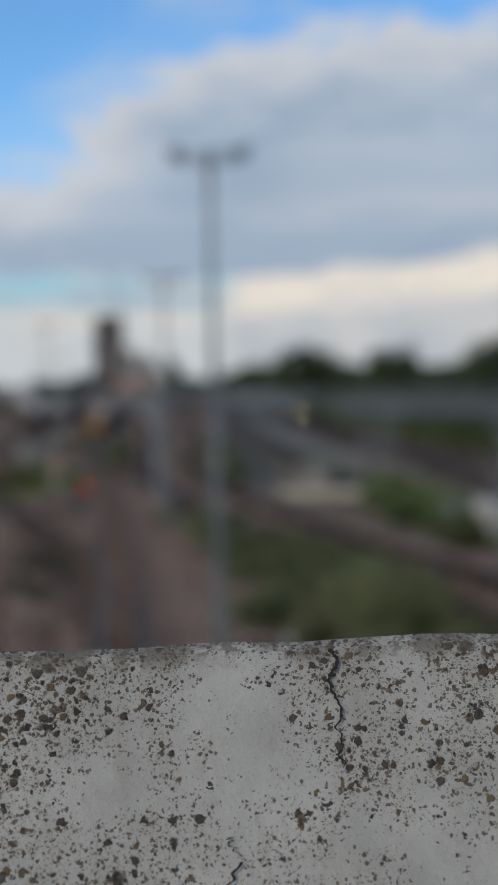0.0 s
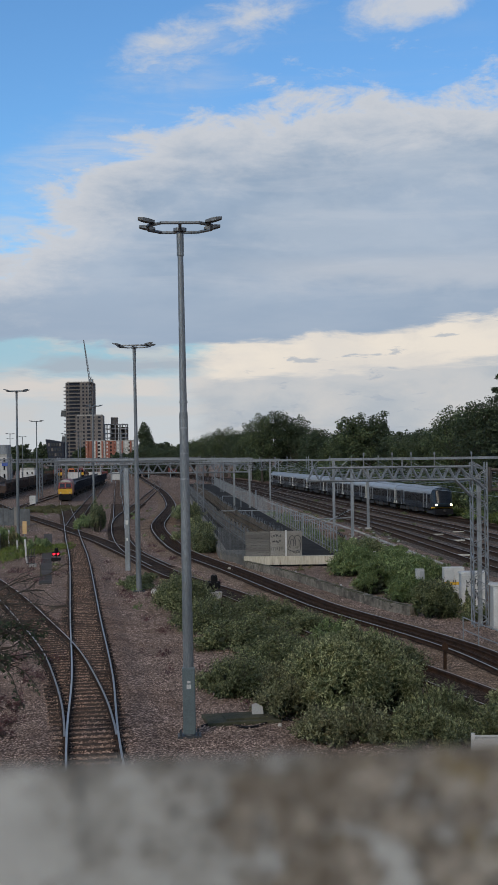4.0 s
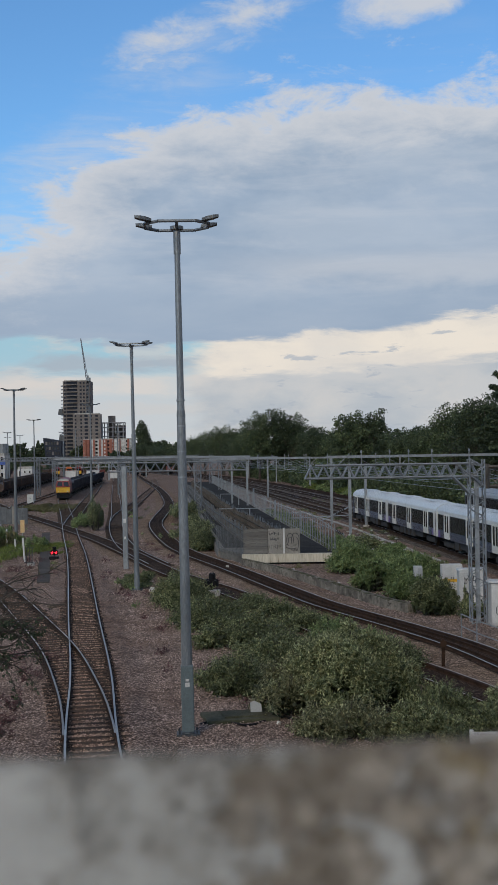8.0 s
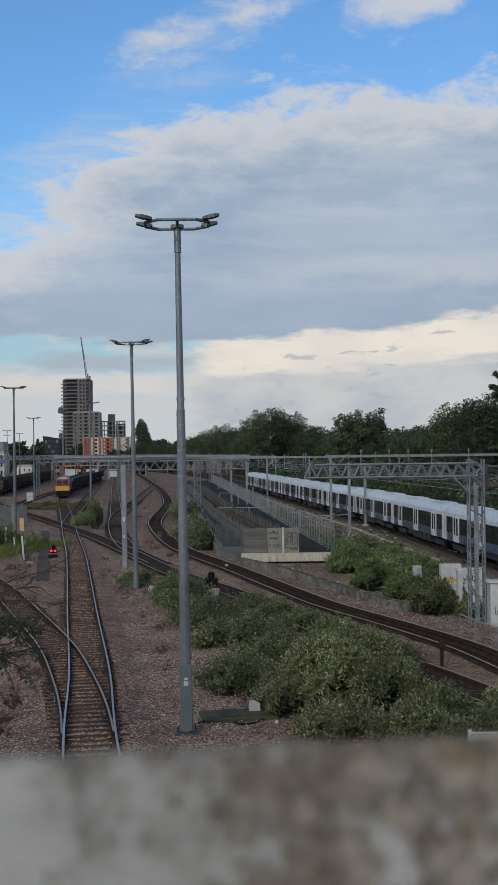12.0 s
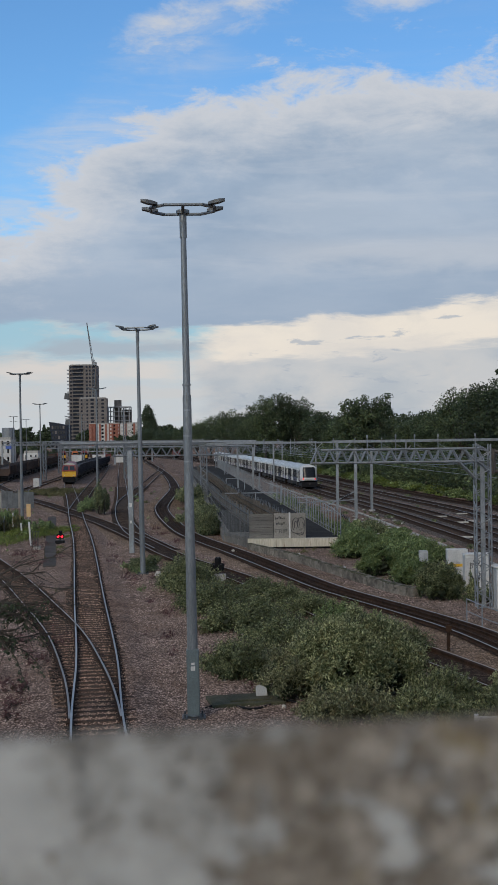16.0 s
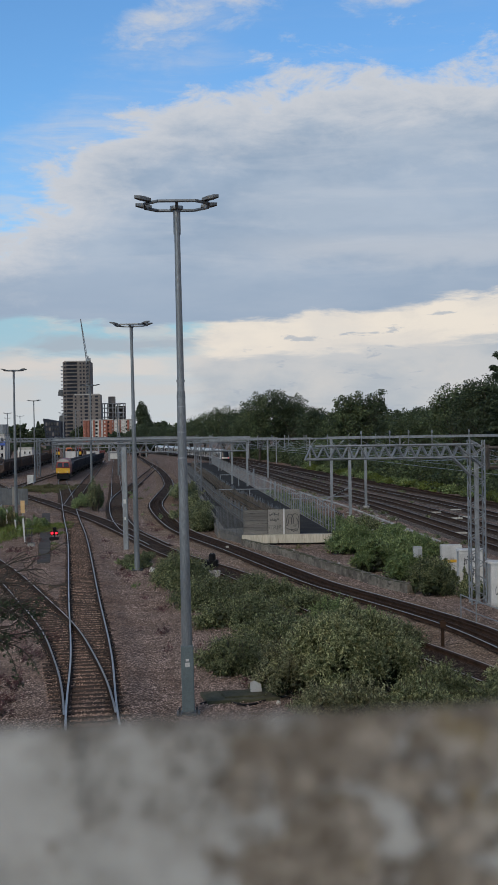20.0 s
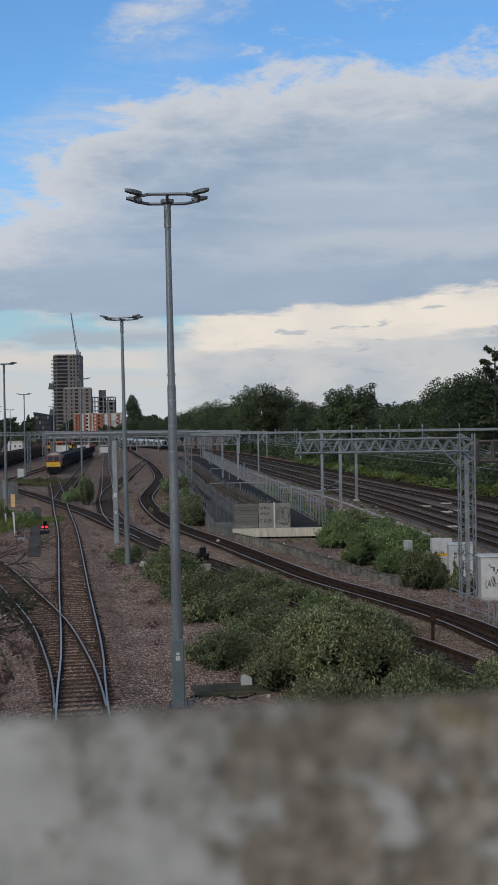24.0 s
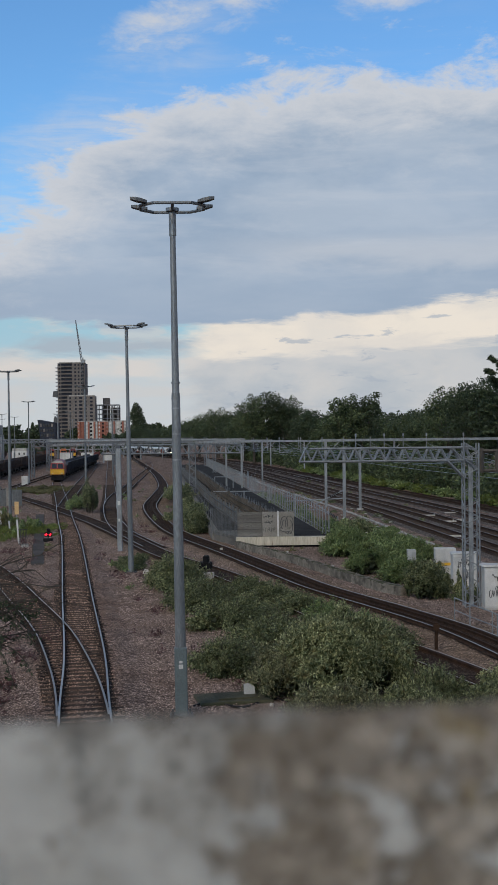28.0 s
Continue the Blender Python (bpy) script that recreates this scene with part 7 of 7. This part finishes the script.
    crack(c - 0.024, 0.043, c - 0.032, 0.056, 0.0003, 2.4)
    crack(c - 0.046, 0.0525, c - 0.060, 0.062, 0.0006, 4.0)
    crack(c - 0.046, 0.0525, c - 0.033, 0.060, 0.0005, 5.0)
    crack(c - 0.046, 0.0525, c - 0.0415, 0.0425, 0.0005, 6.0)
    d = thing("bridge_deck", "grey paved bridge deck behind the parapet", "bridge", kind="structure")
    f = Form()
    f.box(0, -7.6, EYE - 1.95, 14, 15.6, 0.35)
    part("slab", f, ASPHALT, d)


build_parapet()


# ---- passenger trains ----
def coach(label, white, length, end=None, lamp=None, group=""):
    """A coach along y; its centre over the rail tops. end: which way a driving cab looks, 1 or -1."""
    c = thing("train_car", label, "train", group)
    h = length / 2 - 0.25
    a, b = -h, h
    if end == 1:
        b = h - 1.2
    if end == -1:
        a = -h + 1.2

    def tube(prof, y0=a, y1=b, close=True):
        f = Form()
        f.sweep([(0, y0, 0, 1), (0, y1, 0, 1)], prof, close)
        return f
    part("body", tube([(-1.36, 0.95), (-1.4, 1.3), (-1.4, 2.0), (-1.375, 2.86), (1.375, 2.86), (1.4, 2.0), (1.4, 1.3), (1.36, 0.95)]), PURPLE if white else TRAINGREEN, c)
    arch = [(1.378 * math.cos(math.pi * k / 12), 2.862 + 0.84 * math.sin(math.pi * k / 12) ** 0.8) for k in range(13)]
    part("roof", tube(arch[::-1]), TRAINWHITE if white else TRAINROOF, c, "", False)
    f = Form()
    f.box(0, 0, 0.45, 2.3, length * 0.42, 0.5)
    for k in range(6):
        f.box(random.choice((-1, 1)) * 0.9, -length * 0.2 + k * length * 0.08, 0.32, 0.7, length * 0.06, 0.6)
    part("underframe", f, UNDER, c)
    for yb in (-length * 0.35, length * 0.35):
        f = Form()
        f.box(0, yb, 0.42, 2.2, 3.2, 0.3)
        for s in (-1, 1):
            f.box(s * 1.05, yb, 0.3, 0.12, 3.4, 0.35)
        bg = part("bogie", f, UNDER, c)
        for d in (-1.2, 1.2):
            for s in (-1, 1):
                f = Form()
                f.rod((s * 0.72, yb + d, 0.43), (s * 0.86, yb + d, 0.43), 0.43, None, 14)
                part("wheel", f, RUST, bg)
    for yr, ly in ((-h * 0.5, 4.2), (h * 0.5, 4.2)):
        f = Form()
        f.box(0, yr, 3.66, 1.3, ly, 0.06, 0, 0.9)
        part("roof_unit", f, TRAINROOF if not white else TRAINWHITE, c)
    doors = (-length / 3.1, 0, length / 3.1) if white else (-length / 3.4, length / 3.4)
    for s in (-1, 1):
        for yd in doors:
            f = Form()
            f.box(s * 1.395, yd, 0.98 if white else 1.1, 0.05 if white else 0.03, 1.5, 2.0 if white else 1.85)
            d = part("door", f, DOORFRAME if white else TRAINGREEN, c, "pale sliding double door" if white else "sliding double door")
            for dy in (-0.38, 0.38):
                f = Form()
                f.box(s * 1.41, yd + dy, 1.5 if white else 1.75, 0.035, 0.46, 1.32 if white else 1.0)
                part("door_window", f, TRAINGLASS, d)
            for dy in (-0.83, 0.83):
                f = Form()
                f.box(s * 1.405, yd + dy, 1.0, 0.06, 0.17 if white else 0.05, 1.95)
                part("door_frame", f, DOORFRAME if white else TRAINROOF, d, "pale door frame")
        spans = [a + 0.5] + [q for yd in doors for q in (yd - 1.2, yd + 1.2)] + [b - 0.5]
        for y0, y1 in zip(spans[::2], spans[1::2]):
            n_win = max(1, round((y1 - y0) / 2.2))
            for k in range(n_win):
                wd = (y1 - y0) / n_win
                f = Form()
                f.box(s * 1.395, y0 + (k + 0.5) * wd, 1.62 if white else 1.72, 0.03, wd * (0.97 if white else 0.9), 1.22 if white else 1.0)
                part("window", f, TRAINGLASS, c)
    for e in (-1, 1):
        if e == end:
            continue
        for s in (-1, 1):
            f = Form()
            f.box(s * 1.4, e * (h - (0.3 if white else 0.12)), 0.98, 0.07, 0.6 if white else 0.2, 2.05)
            if not white:
                for k in range(5):
                    t = 0.35 * k
                    f.box(s * 1.4, e * (h - 0.2 - 0.5 * math.sin(t)), 1.35 - 0.35 * (1 - math.cos(t)) - 0.12, 0.06, 0.2, 0.16)
            part("car_end_frame", f, DOORFRAME, c, "pale curved frame at the car end")
            if white:
                f = Form()
                f.box(s * 1.4, e * (h - 0.95), 1.0, 0.04, 0.6, 0.55)
                part("end_patch", f, VIOLET, c, "violet patch beside the car end")
        f = Form()
        f.box(0, e * (h + 0.12), 1.1, 2.1, 0.3, 2.2)
        part("gangway", f, UNDER, c, "dark gangway bellows")
    if end:
        e = end
        grids = {"nose": Form(), "windscreen": Form(), "lower_front": Form()}
        nx, nz = 22, 22

        def spot(i, j):
            x, q = -1 + 2 * i / nx, -1 + 2 * j / nz
            z = 2.33 + 1.37 * q
            wide = 1.4 if z < 2.0 else 1.4 - 0.04 * (z - 2.0) if z < 2.86 else 1.378 * math.sqrt(max(0.0, 1 - (min(1.0, (z - 2.862) / 0.84)) ** 2.5))
            deep = 1.2 * min(1.0, max(abs(x) ** 5, abs(q) ** 9) + (0.28 * max(0, z - 1.7) + 0.12 * x * x) * (1 - max(abs(x) ** 5, abs(q) ** 9)))
            return (x * max(wide, 0.3), e * (h - deep), z)

        for i in range(nx):
            for j in range(nz):
                x, z = abs(-1 + 2 * (i + 0.5) / nx), 2.33 + 1.37 * (-1 + 2 * (j + 0.5) / nz)
                kind = "windscreen" if x < 0.74 and 1.72 < z < 3.3 else "lower_front" if z < 1.15 else "nose"
                grids[kind].add([spot(i, j), spot(i + 1, j), spot(i + 1, j + 1), spot(i, j + 1)], [(0, 1, 2, 3)])
        part("nose", grids["nose"], TRAINNOSE if white else TRAINGREEN, c, "rounded white cab front" if white else "rounded dark cab front")
        part("windscreen", grids["windscreen"], SCREEN, c)
        part("lower_front", grids["lower_front"], BLACK if white else YELLOW, c)
        for s in (-1, 1):
            f = Form()
            f.rod((s * 0.95, e * (h - 0.5), 1.5), (s * 0.95, e * (h - 0.1), 1.5), 0.17 if lamp else 0.11)
            part("train_lamp", f, lamp or (TAIL if white else HEAD), c)
        f = Form()
        f.box(0, e * (h - 0.5), 0.25, 2.4, 1.0, 0.7)
        part("skirt", f, BLACK, c)
        f = Form()
        f.rod((0, e * (h - 0.3), 0.75), (0, e * (h + 0.35), 0.75), 0.16, None, 8)
        part("coupler", f, UNDER, c)
    return c


TAIL = glow("red_tail_lamp", (1.0, 0.05, 0.04), 1.6)
HEAD = glow("warm_head_lamp", (1.0, 0.85, 0.5), 14.0)


def ground_signal(x, y, lit, label, size=1.0):
    s = thing("ground_signal", label, "signal", "ground signals", pose(x, y, -0.26))
    s.scale = (size, size, size)
    f = Form()
    f.block(0, 0, 0, 0.75, 0.5, 0.32, 0.03)
    part("plinth", f, CONCRETE if not lit else BLACK, s)
    f = Form()
    f.rod((0, 0, 0.32), (0, 0, 0.5), 0.05)
    f.block(0, 0.05, 0.45, 0.6, 0.22, 0.36, 0.05)
    part("housing", f, BLACK, s)
    f = Form()
    f.block(0.02, 0.05, 0.812, 0.3, 0.22, 0.28, 0.06)
    part("upper_housing", f, BLACK, s)
    for k, z in ((-0.16, 0.63), (0.16, 0.63), (0.02, 0.95)):
        f = Form()
        f.rod((k, -0.062, z), (k, -0.1, z), 0.1, None, 10)
        part("lens", f, SIGNALRED if lit and z < 0.9 else BLACK, s, "red lit lens" if lit and z < 0.9 else "")
        f = Form()
        f.rod((k, -0.06, z + 0.11), (k, -0.25, z + 0.09), 0.05, None, 6)
        part("hood", f, BLACK, s)


SIGNALRED = glow("red_signal", (1.0, 0.02, 0.04), 3.0)
ground_signal(-16.5, 100.6, True, "black ground signal showing two red lights")
ground_signal(-2.8, 73.1, False, "black ground signal beside the curved track", 1.3)


# ---- what moves ----
def ride(cars, line, length, table, lead_sign):
    """Keys cars along a line; table: seconds and the place of the train's rear end."""
    ts = [i * 0.5 for i in range(57)]
    for i, car in enumerate(cars):
        rows = []
        for t in ts:
            s = float(np.interp(t, [a for a, b in table], [b for a, b in table])) + lead_sign * (i + 0.5) * length
            x, y, tx, ty = line.at(s)
            rows.append((t, pose(x, y, 0, 0, 0, math.degrees(math.atan2(-tx, ty)))))
        walk(car, rows)


def motions():
    walk(focus, [(t, pose(0, y, EYE)) for t, y in ((0, 0.28), (0.4, 0.28), (2.8, 0.285), (3.0, 0.296), (3.25, 0.36), (3.6, 1.5), (4.4, 60.0), (28, 60.0))])
    white = []
    for i in range(9):
        white.append(coach("white and indigo suburban train car with dark windows", True, 22.6, -1 if i == 0 else 1 if i == 8 else None, group="white passenger train"))
    line = LINE_M[0]
    table = [(t, line.where(95) + d) for t, d in ((0, -420), (6.6, -196.5), (8, -149), (10, -84), (12.5, 0), (14.6, 60), (16, 102), (17, 139), (20, 258), (21.4, 317), (23.6, 397), (24.6, 428), (25.5, 446), (28, 505))]
    ride(white, line, 22.6, table, 1)
    dark = []
    for i in range(8):
        dark.append(coach("dark green passenger train car with grey roof", False, 21.9, -1 if i == 0 else 1 if i == 7 else None, group="dark passenger train"))
    line = LINE_M[3]
    table = [(t, line.where(183) - 47 * (t - 3.5)) for t in (0, 28)]
    ride(dark, line, 21.9, table, 1)
    pale = []
    for i in range(5):
        pale.append(coach("pale blue passenger train car arriving far off", True, 20.5, -1 if i == 0 else 1 if i == 4 else None, HEAD if i == 0 else None, "arriving passenger train"))
    line = LINE_M[1]
    table = [(t, line.where(y)) for t, y in ((0, 725), (23.5, 715), (24.6, 672), (25.6, 575), (26.3, 534), (27, 527), (28, 523))]
    ride(pale, line, 20.5, table, 1)


motions()
